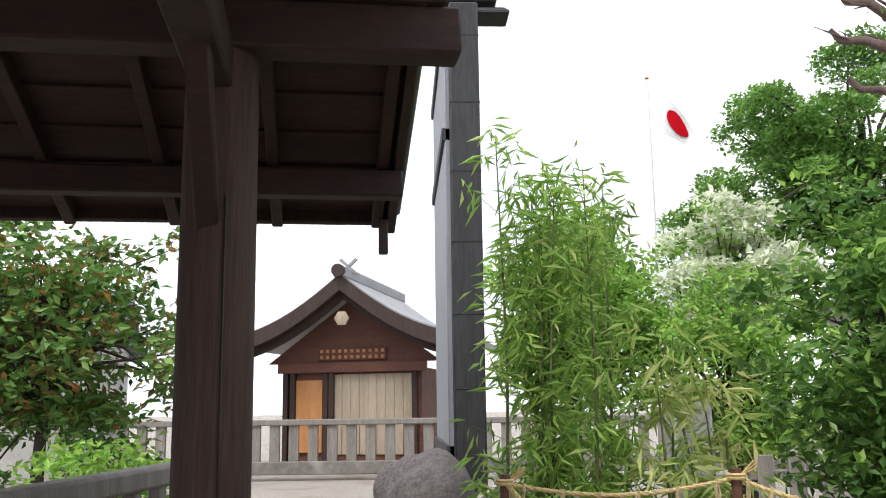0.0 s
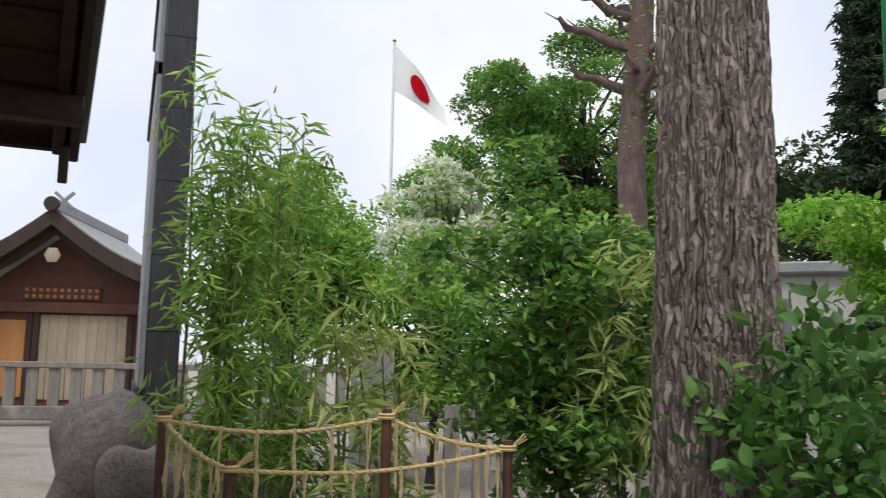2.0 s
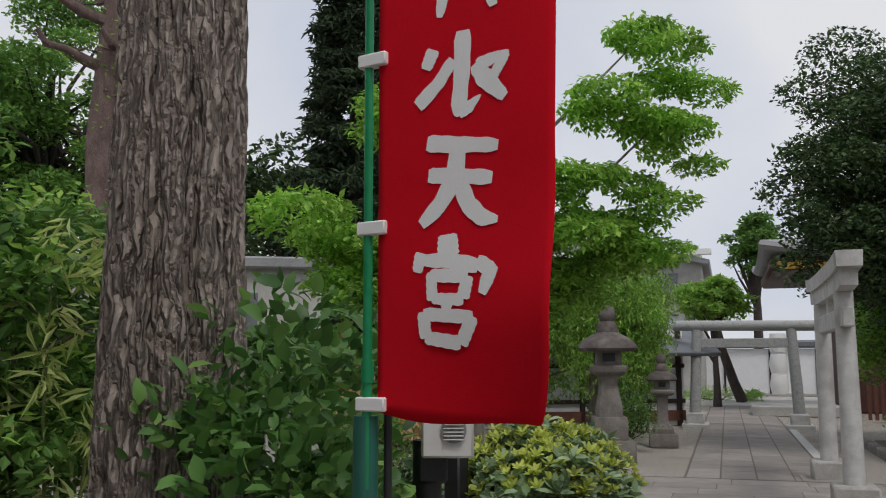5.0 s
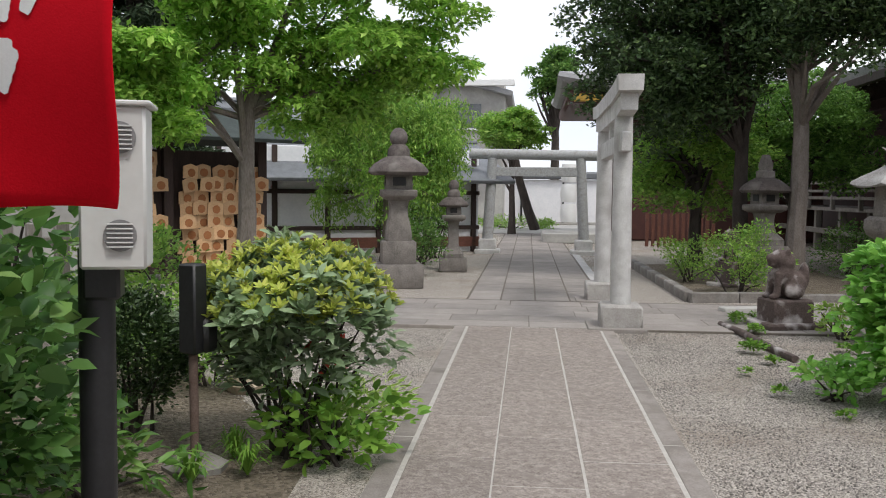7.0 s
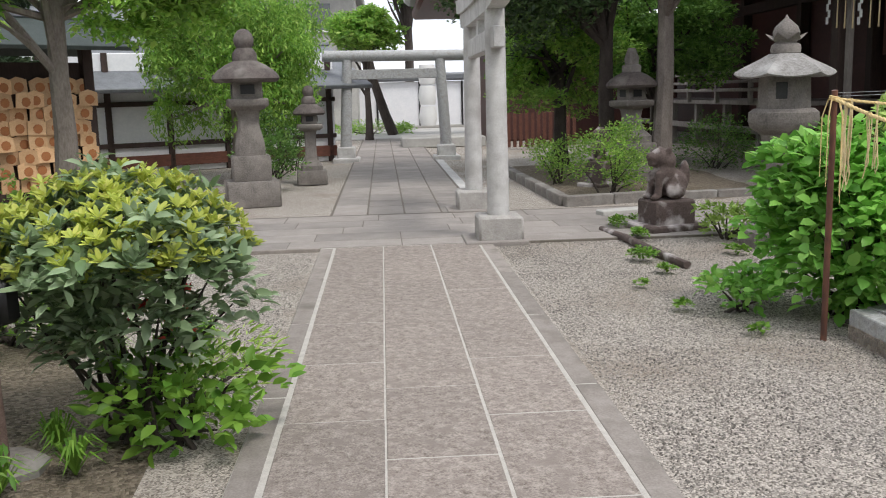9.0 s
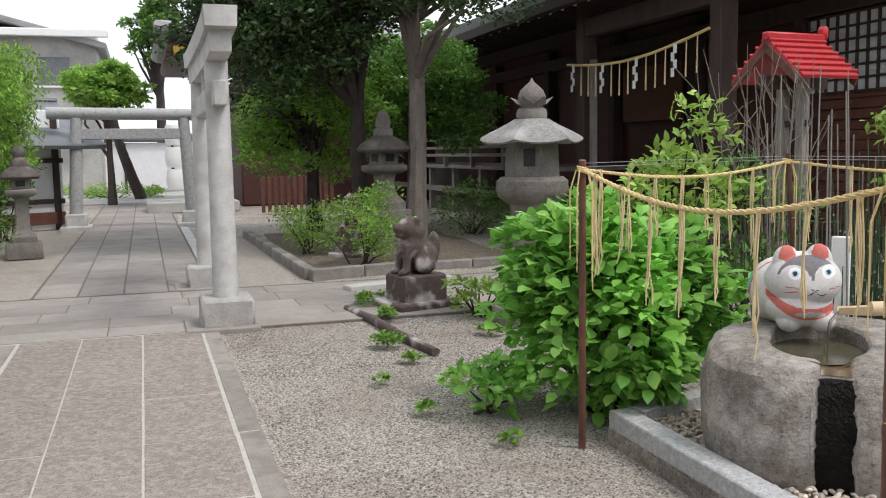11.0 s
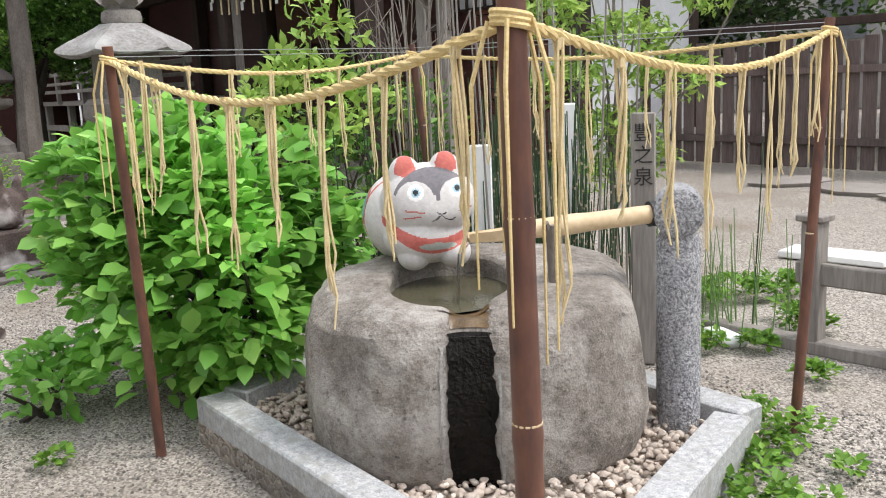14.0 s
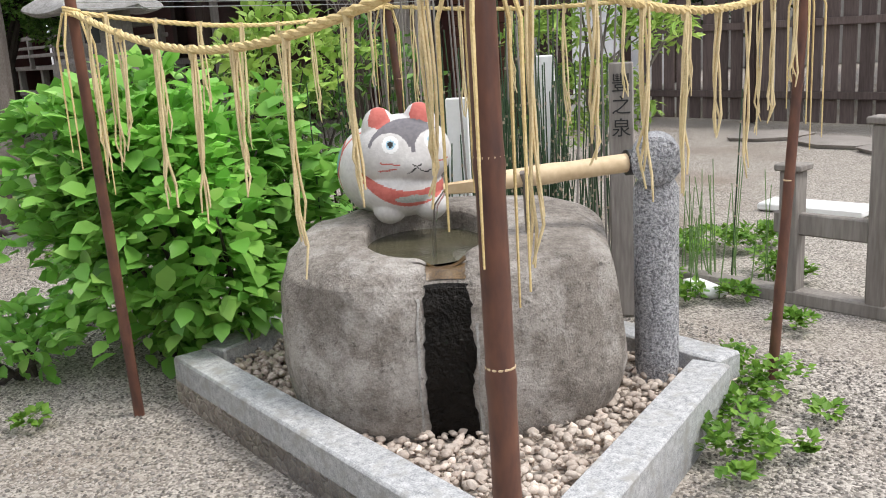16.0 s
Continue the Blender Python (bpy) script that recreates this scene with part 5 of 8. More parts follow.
for i in range(5):
    c = pts[11].lerp(b, i / 4)
    w = 0.031 * (1 - 0.35 * i / 4)
    for q in (-1, -0.6, 0, 0.6, 1):
        vs += [tuple(c + sd * w * q + Vector((0, 0, -w * math.sqrt(max(0, 1 - q * q)) + (0.012 if abs(q) == 1 else 0)))), tuple(c + sd * w * q * 0.82 + Vector((0, 0, -w * math.sqrt(max(0, 1 - q * q)) * 0.8 + 0.012)))]
for i in range(4):
    for q in range(4):
        k = i * 10 + q * 2
        fs += [(k, k + 10, k + 12, k + 2), (k + 1, k + 3, k + 13, k + 11)]
g.add(vs, fs)
solid("spout_tip", g, BAMBOO_PALE, "half-cut open end of the bamboo pipe", "pipe")
solid("pipe_prop", Geo().tube([(6.70, -1.56, 0.56), (6.69, -1.55, 0.71), (6.68, -1.545, 0.83)], [0.018, 0.015, 0.019], 9, wob=0.3).tube([(6.69, -1.545, 0.79), (6.665, -1.52, 0.84)], 0.01, 6), BARK_GREY, "forked twig propping the bamboo pipe", "prop")
glassy = bpy.data.materials.new("falling_water")
glassy.use_nodes = True
gp = glassy.node_tree.nodes["Principled BSDF"]
gp.inputs["Transmission Weight"].default_value, gp.inputs["Roughness"].default_value, gp.inputs["IOR"].default_value = 1.0, 0.02, 1.33
solid("water_jet", Geo().tube([b + Vector((0, 0, -0.012)), b + d * 0.03 + Vector((0, 0, -0.05)), b + d * 0.04 + Vector((0, 0, -0.12)), b + d * 0.045 + Vector((0, 0, -0.222))], [0.007, 0.008, 0.006, 0.009], 10), glassy, "thin clear stream of falling water", "water")

# pale pebbles inside the kerb
peb = []
for k in range(6):
    gg = Geo()
    ellipsoid(gg, (0, 0, 0), (1.0, 0.78, 0.62), None, 8, 5)
    gg.v = [tuple(Vector(p) * (1 + 0.42 * noise.noise(Vector(p) * 1.6 + Vector((k * 5, 0, 0))))) for p in gg.v]
    peb.append(mesh_of("pebble", gg, PEBBLE, 60))
PB = thing("pebble_bed", "pale pinkish pebbles filling the kerb round the basin", "pebbles", (6.6, -1.3, 0))
rr = random.Random(9)
near, rest, tries = [], Geo(), 0
while tries < 30000 and (len(near) < 300 or len(rest.v) < 110000):
    tries += 1
    u, v = rr.random(), rr.random()
    p = KF + (KL - KF) * u + (KR - KF) * v
    q = BASIN.inverted() @ p
    if not inside(p, 0.13) or (abs(q.x) / 0.47) ** 2.6 + (abs(q.y + 0.06) / 0.43) ** 2.6 < 0.9:
        continue
    sz = rr.uniform(0.009, 0.02)
    z = 0.085 + rr.uniform(0.0, 0.03)
    m = Matrix.Translation((p.x, p.y, z)) @ Euler((rr.uniform(-0.5, 0.5), rr.uniform(-0.5, 0.5), rr.uniform(0, 6.3))).to_matrix().to_4x4() @ Matrix.Scale(sz, 4)
    if len(near) < 300 and u < 0.75 and v < 0.9:
        ob = new("pebble", peb[rr.randrange(6)])
        ob.parent = PB
        ob.matrix_basis = Matrix.Translation((-6.6, 1.3, 0)) @ m
        near.append(ob)
    else:
        src = peb[rr.randrange(6)]
        rest.add([v_.co for v_ in src.vertices], [tuple(f_.vertices) for f_ in src.polygons], Matrix.Translation((-6.6, 1.3, 0)) @ m)
tagged(part("pebble_fill", rest, PEBBLE, PB, smooth=60), kind="stuff")

# bamboo posts, sacred straw rope and hanging strands
def culm(g, a, b, r, nodes=4):
    a, b = Vector(a), Vector(b)
    n = 40
    pts = [a.lerp(b, i / n) for i in range(n + 1)]
    rad = []
    for i in range(n + 1):
        f = i / n * nodes
        near_ = abs(f - round(f))
        rad.append(r * (1.0 + (0.10 if near_ < 0.03 and 0 < i < n else 0)) * (1 - 0.12 * i / n))
    return g.tube(pts, rad, 14)


ROPE_POSTS = [((7.37, -0.27, 0), (7.16, -0.25, 1.45), 0.019), ((5.43, -0.96, 0), (5.41, -0.94, 1.43), 0.027), ((6.66, -2.46, 0), (6.62, -2.53, 1.44), 0.019), ((8.1, -1.62, 0), (8.12, -1.5, 1.46), 0.019)]
for a, b, r in ROPE_POSTS:
    t = thing("bamboo_post", "aged reddish-brown bamboo post holding a straw rope", "post", Vector(a), "bamboo posts round the basin")
    a0, b0 = Vector((0, 0, 0)), Vector(b) - Vector(a)
    part("culm", culm(Geo(), a0 - Vector((0, 0, 0.05)), b0, r), BAMBOO_DARK, t)
    for f in (0.5, 0.75):
        c = a0.lerp(b0, f)
        part("node_ring", Geo().tube([c - Vector((0, 0, 0.003)), c - Vector((0, 0, 0.0015)), c + Vector((0, 0, 0.0015)), c + Vector((0, 0, 0.003))], [r * (0.99 - 0.12 * f), r * (1.05 - 0.12 * f), r * (1.05 - 0.12 * f), r * (0.99 - 0.12 * f)], 16), BAMBOO_PALE, t)


def rope(points, r, name="straw_rope", label="twisted yellow straw rope strung between posts"):
    """Two strands laid round each other along a line."""
    g = Geo()
    pts = [Vector(p) for p in points]
    dense_ = []
    for i in range(len(pts) - 1):
        for j in range(6):
            dense_.append(pts[i].lerp(pts[i + 1], j / 6))
    dense_.append(pts[-1])
    run = 0.0
    rows_ = ([], [], [])
    for i, p in enumerate(dense_):
        dd = (dense_[min(i + 1, len(dense_) - 1)] - dense_[max(0, i - 1)]).normalized()
        s1 = dd.cross(Vector((0, 0, 1))).normalized()
        s2 = dd.cross(s1)
        if i:
            run += (p - dense_[i - 1]).length
        for q in range(3):
            a = run / (r * 5.5) * 2 * math.pi / 2 + q * 2 * math.pi / 3
            rows_[q].append(p + (s1 * math.cos(a) + s2 * math.sin(a)) * r * 0.5)
    for q in range(3):
        g.tube(rows_[q], r * 0.62, 6)
    return solid(name, g, STRAW, label, "rope")


def hang(p, ln, seed, n=3):
    rs = random.Random(seed)
    g = Geo()
    for k in range(n):
        x, y = rs.uniform(-0.006, 0.006), rs.uniform(-0.006, 0.006)
        w = rs.uniform(0, 6)
        L = ln * rs.uniform(0.82, 1.05)
        g.tube([Vector(p) + Vector((x + 0.006 * math.sin(w + f * 5), y + 0.006 * math.cos(w + f * 4), -L * f)) + Vector((0.02 * (rs.random() - 0.5), 0.02 * (rs.random() - 0.5), 0)) * (1 if f > 0.85 else 0) for f in [i / 7 for i in range(8)]], [0.0033] * 7 + [0.0022], 5)
    g.tube([Vector(p) + Vector((0, 0, 0.016)), Vector(p) + Vector((0, 0, -0.02))], [0.011, 0.007], 6)
    return g


tops = [Vector(b) - Vector((0, 0, 0.045)) for a, b, r in ROPE_POSTS]
k = 0
for i, (a, b, sag, nh) in enumerate(((tops[0], tops[1], 0.13, 8), (tops[1], tops[2], 0.1, 8), (tops[2], tops[3], 0.05, 7), (tops[3], tops[0], 0.06, 8))):
    pts = [a.lerp(b, f) - Vector((0, 0, sag * math.sin(math.pi * f))) for f in [j / 14 for j in range(15)]]
    rope(pts, 0.0105 if i < 2 else 0.0085)
    for j in range(nh):
        f = (j + 0.6) / (nh + 0.2)
        p = a.lerp(b, f) - Vector((0, 0, sag * math.sin(math.pi * f) + 0.004))
        k += 1
        solid("straw_strand", hang(p, 0.40 + 0.09 * math.sin(k * 2.3), k, 4), STRAW_OLD, "frayed straw strands hanging from the rope", "straw tassel", group="hanging straw strands")
for i, tp in enumerate(tops):
    pr = ROPE_POSTS[i][2]
    g = Geo()
    for q in range(3):
        ring = [tp + Vector((math.cos(a) * (pr + 0.004), math.sin(a) * (pr + 0.004), -0.009 + q * 0.009 + 0.006 * math.sin(a))) for a in [2 * math.pi * j / 14 for j in range(15)]]
        g.tube(ring, 0.0055, 6)
    for q in range(5):
        a = q * 1.3
        s_ = tp + Vector((math.cos(a), math.sin(a), 0)) * (pr + 0.01)
        g.tube([s_, s_ + Vector((math.cos(a) * 0.03, math.sin(a) * 0.03, -0.1)), s_ + Vector((math.cos(a) * 0.03, math.sin(a) * 0.03, -0.38 - 0.05 * q))], [0.004, 0.004, 0.002], 5)
    solid("rope_knot", g, STRAW, "straw rope knot with loose ends on a post", "knot", group="rope knots")
for dz in (0.03, 0.012):
    g = Geo()
    g.tube([tops[3] + Vector((0, 0, dz)), tops[2] + Vector((0, 0, dz))], 0.0015, 5)
    g.tube([tops[0] + Vector((0, 0, dz)), tops[3] + Vector((0, 0, dz))], 0.0015, 5)
    solid("wire", g, WIRE, "thin wire strung between the posts", "wire")

# name stake of the spring
st = thing("name_stake", "grey wooden stake with an engraved spring name", "sign", Matrix.Translation((7.56, -2.36, 0)) @ Matrix.Rotation(math.atan2(-2.36 + 0.44, 7.56 - 4.06) - math.pi / 2, 4, "Z"))
part("board", Geo().box((0, 0, 0.56), (0.105, 0.035, 1.12), None, 0.006), GREY_WOOD, st)
for k, ch in enumerate("豐之泉"):
    glyphs(ch, 0.085, INK, "writing", st, Matrix.Translation((0, -0.019, 1.03 - 0.095 * k)) @ Matrix.Rotation(radians(90), 4, "X"))

# low timber barrier
bar = thing("low_barrier", "grey weathered low timber barrier on a sill", "fence", line((7.62, -3.05, 0), (6.5, -3.55, 0)))
for x, h in ((0.22, 0.6), (0.62, 0.82)):
    part("post", Geo().box((x, 0, h / 2), (0.09, 0.09, h), None, 0.008).box((x, 0, h + 0.015), (0.13, 0.12, 0.03), None, 0.006), GREY_WOOD, bar)
part("rail", Geo().box((0.72, 0, 0.36), (1.16, 0.05, 0.1), None, 0.008), GREY_WOOD, bar)
part("sill", Geo().box((0.45, 0, 0.02), (1.7, 0.1, 0.07), None, 0.01), GREY_WOOD, bar)
solid("white_stone", Geo().box((0, 0, 0.015), (0.26, 0.12, 0.05), None, 0.02), WHITE, "flat white stone lying in weeds", "stone", Matrix.Translation((7.72, -2.88, 0)))
solid("white_slab", Geo().box((0, 0, 0.02), (0.7, 0.28, 0.05), None, 0.01), WHITE, "white slab on the ground behind the barrier", "slab", Matrix.Translation((9.0, -4.6, 0)) @ Matrix.Rotation(0.5, 4, "Z"))
for i, (x, y) in enumerate(((11.6, -7.0), (10.7, -7.1), (12.5, -6.9), (9.6, -6.4))):
    solid("stepping_stone", Geo().lathe([(0.45, -0.02), (0.5, 0.03), (0.42, 0.05)], 7, squash=0.7), SLAB_PLAIN, "flat grey stepping stone in the court", "stone", Matrix.Translation((x, y, 0)) @ Matrix.Rotation(i * 0.7, 4, "Z"), group="stepping stones")

# ---- planting round the basin and along the path ----
bush("hydrangea", "dense bright-green broad-leaved hydrangea bush", (8.0, -0.5, 0.62), (0.56, 0.68, 0.58), 5600, 0.09, L_HYDRANGEA, 11, aspect=0.74, up=0.6, clump=0.18, nclump=80, stems=24, droop=0.1, fine=True, flat=0.8, category="shrub")
bush("hydrangea", "small sprawling hydrangea shoots at the gravel edge", (8.0, 0.2, 0.15), (0.26, 0.26, 0.16), 300, 0.075, L_HYDRANGEA, 12, aspect=0.6, up=0.5, clump=0.1, nclump=20, stems=5, fine=True, category="shrub")
bush("yellow_shrub", "yellow-green leafy shrub behind the rope", (9.8, -1.2, 1.15), (0.5, 0.55, 0.6), 1100, 0.085, L_MAPLE_PALE, 13, aspect=0.5, up=0.5, clump=0.16, nclump=26, stems=14, fine=True, category="shrub")
bush("dark_shrub", "dark green shrub below the sign shelter", (10.0, -1.6, 0.8), (0.6, 0.7, 0.7), 1800, 0.07, L_MID, 14, clump=0.25, nclump=26, category="shrub")

rs = np.random.RandomState(5)
bs = thing("bare_shrub", "bare grey twigs of a leafless shrub", "shrub", (10.1, -1.95, 0))
for i in range(26):
    g = Geo()
    b = Vector((rs.normal() * 0.12, rs.normal() * 0.15, 0))
    e = b + Vector((rs.normal() * 0.28, rs.normal() * 0.28, rs.uniform(1.6, 2.35)))
    mid = b.lerp(e, 0.55) + Vector((rs.normal() * 0.05, rs.normal() * 0.05, 0))
    g.tube([b, mid, e], [0.011, 0.007, 0.002], 5)
    for q in range(4):
        f = mid.lerp(e, rs.uniform(0, 0.8))
        g.tube([f, f + Vector((rs.normal() * 0.12, rs.normal() * 0.12, rs.uniform(0.1, 0.3)))], [0.004, 0.0015], 4)
    part("twig", g, BARK_GREY, bs)

# scouring rush: thin jointed green stems
hr = thing("horsetail_clump", "clump of tall thin dark-green horsetail stems", "reeds", (8.15, -2.0, 0))
g, tip = Geo(), Geo()
for i in range(330):
    x, y = rs.normal() * 0.22, rs.normal() * 0.33
    h = rs.uniform(0.6, 1.15) * (1.35 if rs.random() < 0.12 else 1)
    lx, ly = rs.normal() * 0.04, rs.normal() * 0.04
    g.tube([(x, y, 0), (x + lx * 0.5, y + ly * 0.5, h * 0.5), (x + lx, y + ly, h)], [0.0042, 0.004, 0.003], 5)
    for q in range(1, 6):
        f = q / 6
        c = Vector((x + lx * f, y + ly * f, h * f))
        tip.tube([c - Vector((0, 0, 0.006)), c + Vector((0, 0, 0.006))], 0.0052, 5)
HT = mat("horsetail_green", (0.016, 0.045, 0.02), (0.05, 0.10, 0.04), 9, 0.5, 0.1)
tagged(part("stem", g, HT, hr), kind="stuff")
tagged(part("joint", tip, PALE_WOOD, hr), kind="stuff")
g = Geo()
for i in range(26):
    x, y = rs.normal() * 0.3, rs.normal() * 0.35
    h = rs.uniform(1.2, 1.95)
    g.tube([(x, y, 0), (x + rs.normal() * 0.04, y + rs.normal() * 0.04, h)], [0.006, 0.004], 5)
tagged(part("dry_cane", g, GREY_WOOD, hr, "grey dry cane"), kind="stuff")
g = Geo()
for i in range(46):
    x, y = 7.85 + rs.normal() * 0.14, -2.95 + rs.normal() * 0.16
    g.tube([(x, y, 0), (x + rs.normal() * 0.03, y + rs.normal() * 0.03, rs.uniform(0.25, 0.62))], [0.0035, 0.002], 5)
tagged(solid("young_horsetail", g, mat("young_horsetail_green", (0.10, 0.2, 0.06), (0.2, 0.33, 0.1), 9, 0.5, 0.1), "sparse light-green horsetail shoots in gravel", "reeds"), kind="stuff")
for x, y, w, h in ((7.95, -1.75, 0.1, 1.0), (8.35, -2.35, 0.12, 1.15)):
    solid("white_stake", Geo().box((0, 0, h / 2), (w, 0.04, h), None, 0.006), WHITE, "white painted board behind the reeds", "stake", Matrix.Translation((x, y, 0)) @ Matrix.Rotation(1.2, 4, "Z"))

cl = [(9.15 + dx, -3.05 + dy, z, r) for dx, dy, z, r in ((0, 0.2, 2.0, 0.2), (0.1, -0.25, 1.9, 0.24), (-0.15, -0.55, 1.75, 0.22), (-0.3, -0.75, 1.85, 0.14), (0.1, 0.4, 1.65, 0.24), (0, -0.1, 1.5, 0.3), (0.05, 0.3, 1.25, 0.26), (-0.1, -0.35, 1.25, 0.26), (0, 0.0, 0.95, 0.28), (0, 0.25, 0.7, 0.22), (0.1, -0.25, 0.75, 0.22), (0, 0.05, 2.2, 0.12))]
tree("young_maple", "slender young maple with pale yellow-green leaves", (9.1, -3.0, 0), (9.15, -3.05, 1.9), 0.028, cl, 3800, 0.07, L_MAPLE_PALE, BARK_GREY, 21, aspect=0.42, up=0.6, fork=0.25, flat=0.55, droop=0.3)

# bushes and weeds in the court
bush("shrub", "leafy green shrub in the raised bed", tuple(W(14.6, -3.6)[:2]) + (0.5,), (0.75, 0.6, 0.5), 3200, 0.05, L_FRESH, 31, clump=0.22, nclump=34, category="shrub")
bush("shrub", "low green shrub in the raised bed", tuple(W(16.2, -3.2)[:2]) + (0.4,), (0.7, 0.5, 0.42), 2200, 0.05, L_FRESH, 32, clump=0.2, nclump=26, category="shrub")
bush("shrub", "dark shrubs below the veranda", tuple(W(18.5, -6.6)[:2]) + (0.4,), (1.5, 0.6, 0.45), 2600, 0.06, L_MID, 33, clump=0.3, nclump=26, category="shrub")
bush("shrub", "dark shrubs below the veranda", tuple(W(15.2, -6.9)[:2]) + (0.35,), (1.2, 0.6, 0.4), 2200, 0.06, L_MID, 34, clump=0.28, nclump=24, category="shrub")
bush("shrub", "yellowish low shrub beside the statue block", tuple(W(10.5, -3.75)[:2]) + (0.16,), (0.32, 0.3, 0.15), 420, 0.07, L_MAPLE_PALE, 35, clump=0.1, nclump=18, category="shrub")
for i, (x, y, r) in enumerate(((11.7, 1.38, 0.2), (10.9, 1.15, 0.14), (9.75, 0.98, 0.15), (9.2, 0.75, 0.08), (8.8, -0.02, 0.13), (9.3, -0.1, 0.1), (6.6, -2.33, 0.19), (6.19, -2.0, 0.14), (6.41, -2.12, 0.09), (8.41, -3.35, 0.2), (8.4, -3.64, 0.2), (6.12, -2.16, 0.05), (6.28, -2.37, 0.05), (6.03, -1.86, 0.05), (7.62, -2.71, 0.12), (7.95, 0.55, 0.07), (7.75, -3.35, 0.2), (7.5, -2.9, 0.1), (7.05, -2.85, 0.09), (7.95, -2.7, 0.16), (8.3, -3.1, 0.15), (6.9, -3.35, 0.08), (8.6, 0.9, 0.06), (7.4, 0.1, 0.06), (10.2, 0.2, 0.12))):
    bush("weed_patch", "low bright green weeds in the gravel", (x, y, 0.02 + r * 0.2), (r, r * 0.9, r * 0.3), int(260 * (r / 0.15) ** 1.6), 0.035, L_WEED, 140 + i, aspect=0.8, up=0.7, clump=r * 0.3, nclump=14, stems=0, category="weeds", group="weeds in the gravel", flat=0.6)

# evergreen trees before the hall
def evergreen(label, s, l, top, centre, radii, n, seed, leaf=L_DARK, size=0.085, r0=0.16, nclump=55, lean=(0, 0), bark=BARK_DARK, clump=0.5):
    b = W(s, l)
    c = b + Vector(centre)
    cl_ = crown_clumps(tuple(c), radii, nclump, clump, seed, 0.35)
    return tree("evergreen_tree", label, b, (b.x + lean[0], b.y + lean[1], top), r0, cl_, n, size, leaf, bark, seed, up=0.35, fork=0.45, group="trees before the hall")


evergreen("dark-leaved broad evergreen tree with a dark trunk", 17.6, -4.3, 6.0, (-0.4, 1.0, 4.7), (2.6, 2.2, 2.6), 62000, 51, size=0.10, nclump=130, clump=0.6)
evergreen("slim grey-barked evergreen tree", 16.6, -4.95, 7.0, (-0.2, -0.4, 4.95), (2.2, 2.0, 2.2), 42000, 52, r0=0.17, bark=BARK_GREY, size=0.10, nclump=80, clump=0.55)
evergreen("fresh green tree behind the gate", 19.8, -3.9, 3.0, (0, 0, 2.3), (2.0, 1.5, 1.2), 22000, 53, leaf=L_FRESH, size=0.10, nclump=40, clump=0.5)
evergreen("fresh green tree beside the hall", 21.0, -6.2, 3.0, (0, 0, 2.6), (2.0, 1.7, 1.5), 22000, 54, leaf=L_ZELKOVA, size=0.10, nclump=34, clump=0.5)

# clipped shrubs and layered pine by the far gate
for i, (s, l, z, r) in enumerate(((24.6, 1.9, 0.6, 0.6), (16.6, 1.5, 0.6, 0.5), (19.2, 1.7, 0.7, 0.7), (21.0, 1.6, 0.9, 0.7))):
    bush("garden_shrub", "dark clipped garden shrub beside the far path", tuple(W(s, l)[:2]) + (z,), (r, r, z * 0.95), 1800, 0.06, L_MID, 60 + i, clump=0.22, nclump=26, category="shrub", group="shrubs by the far path")

# weeping pale tree and far trees
b = W(18.9, 2.35)
cl = crown_clumps((b.x, b.y, 2.6), (1.5, 1.5, 0.95), 70, 0.42, 71, 0.4)
cl += [(x, y, z - 0.9, r * 0.8) for x, y, z, r in cl[:40]]
tree("weeping_tree", "weeping light-green tree with hanging leaf curtains", b, (b.x, b.y, 3.1), 0.14, cl, 42000, 0.10, L_FRESH, BARK_GREY, 71, aspect=0.32, up=0.2, droop=1.2, flat=1.2, fork=0.5)
b = W(33.0, 0.1)
tree("round_tree", "round light-green tree past the far gate", b, (b.x, b.y, 3.9), 0.14, crown_clumps((b.x, b.y, 3.6), (1.1, 1.1, 0.7), 40, 0.42, 72, 0.4), 9000, 0.16, L_FRESH, BARK_DARK, 72, fork=0.45)
b = W(46, -1.75)
tree("far_tree", "tall feathery dark tree behind the roofs", b, (b.x, b.y, 8), 0.3, crown_clumps((b.x, b.y, 7.0), (1.3, 1.3, 1.5), 40, 0.5, 73, 0.4), 8000, 0.22, L_MID, BARK_DARK, 73)
b = W(36.5, -0.75)
solid("leaning_trunk", Geo().tube([(0, 0, 0), (-0.15, 0.25, 0.8), (-0.4, 0.5, 1.9), (-0.5, 0.7, 3.0)], [0.2, 0.18, 0.16, 0.13], 10, wob=0.2), BARK_DARK, "dark leaning tree trunk beyond the far gate", "tree", b)
bush("low_hedge", "low green planting before the white wall", tuple(W(38.0, 0.2)[:2]) + (0.22,), (1.2, 2.2, 0.22), 2600, 0.09, L_FRESH, 74, clump=0.3, nclump=30, category="hedge")

# ---- buildings beyond ----
def far_wall():
    t = thing("boundary_wall", "long white plaster wall with dark posts and coping", "wall", along(44.0, -1.0, 0, 90), kind="structure")
    part("panel", Geo().box((0, 0, 1.1), (26, 0.15, 2.0), None, 0.01), PLASTER, t)
    for i in range(14):
        part("post", Geo().box((-12.8 + i * 1.95, 0.1, 1.1), (0.09, 0.08, 2.0), None, 0.01), BLACK_METAL_AND_SHADE, t)
    part("coping", Geo().box((0, 0, 2.3), (26.4, 0.6, 0.35), None, 0.08), TILE, t)
    part("base", Geo().box((0, 0, 0.06), (26, 0.25, 0.12), None, 0.01), CONCRETE, t)


far_wall()


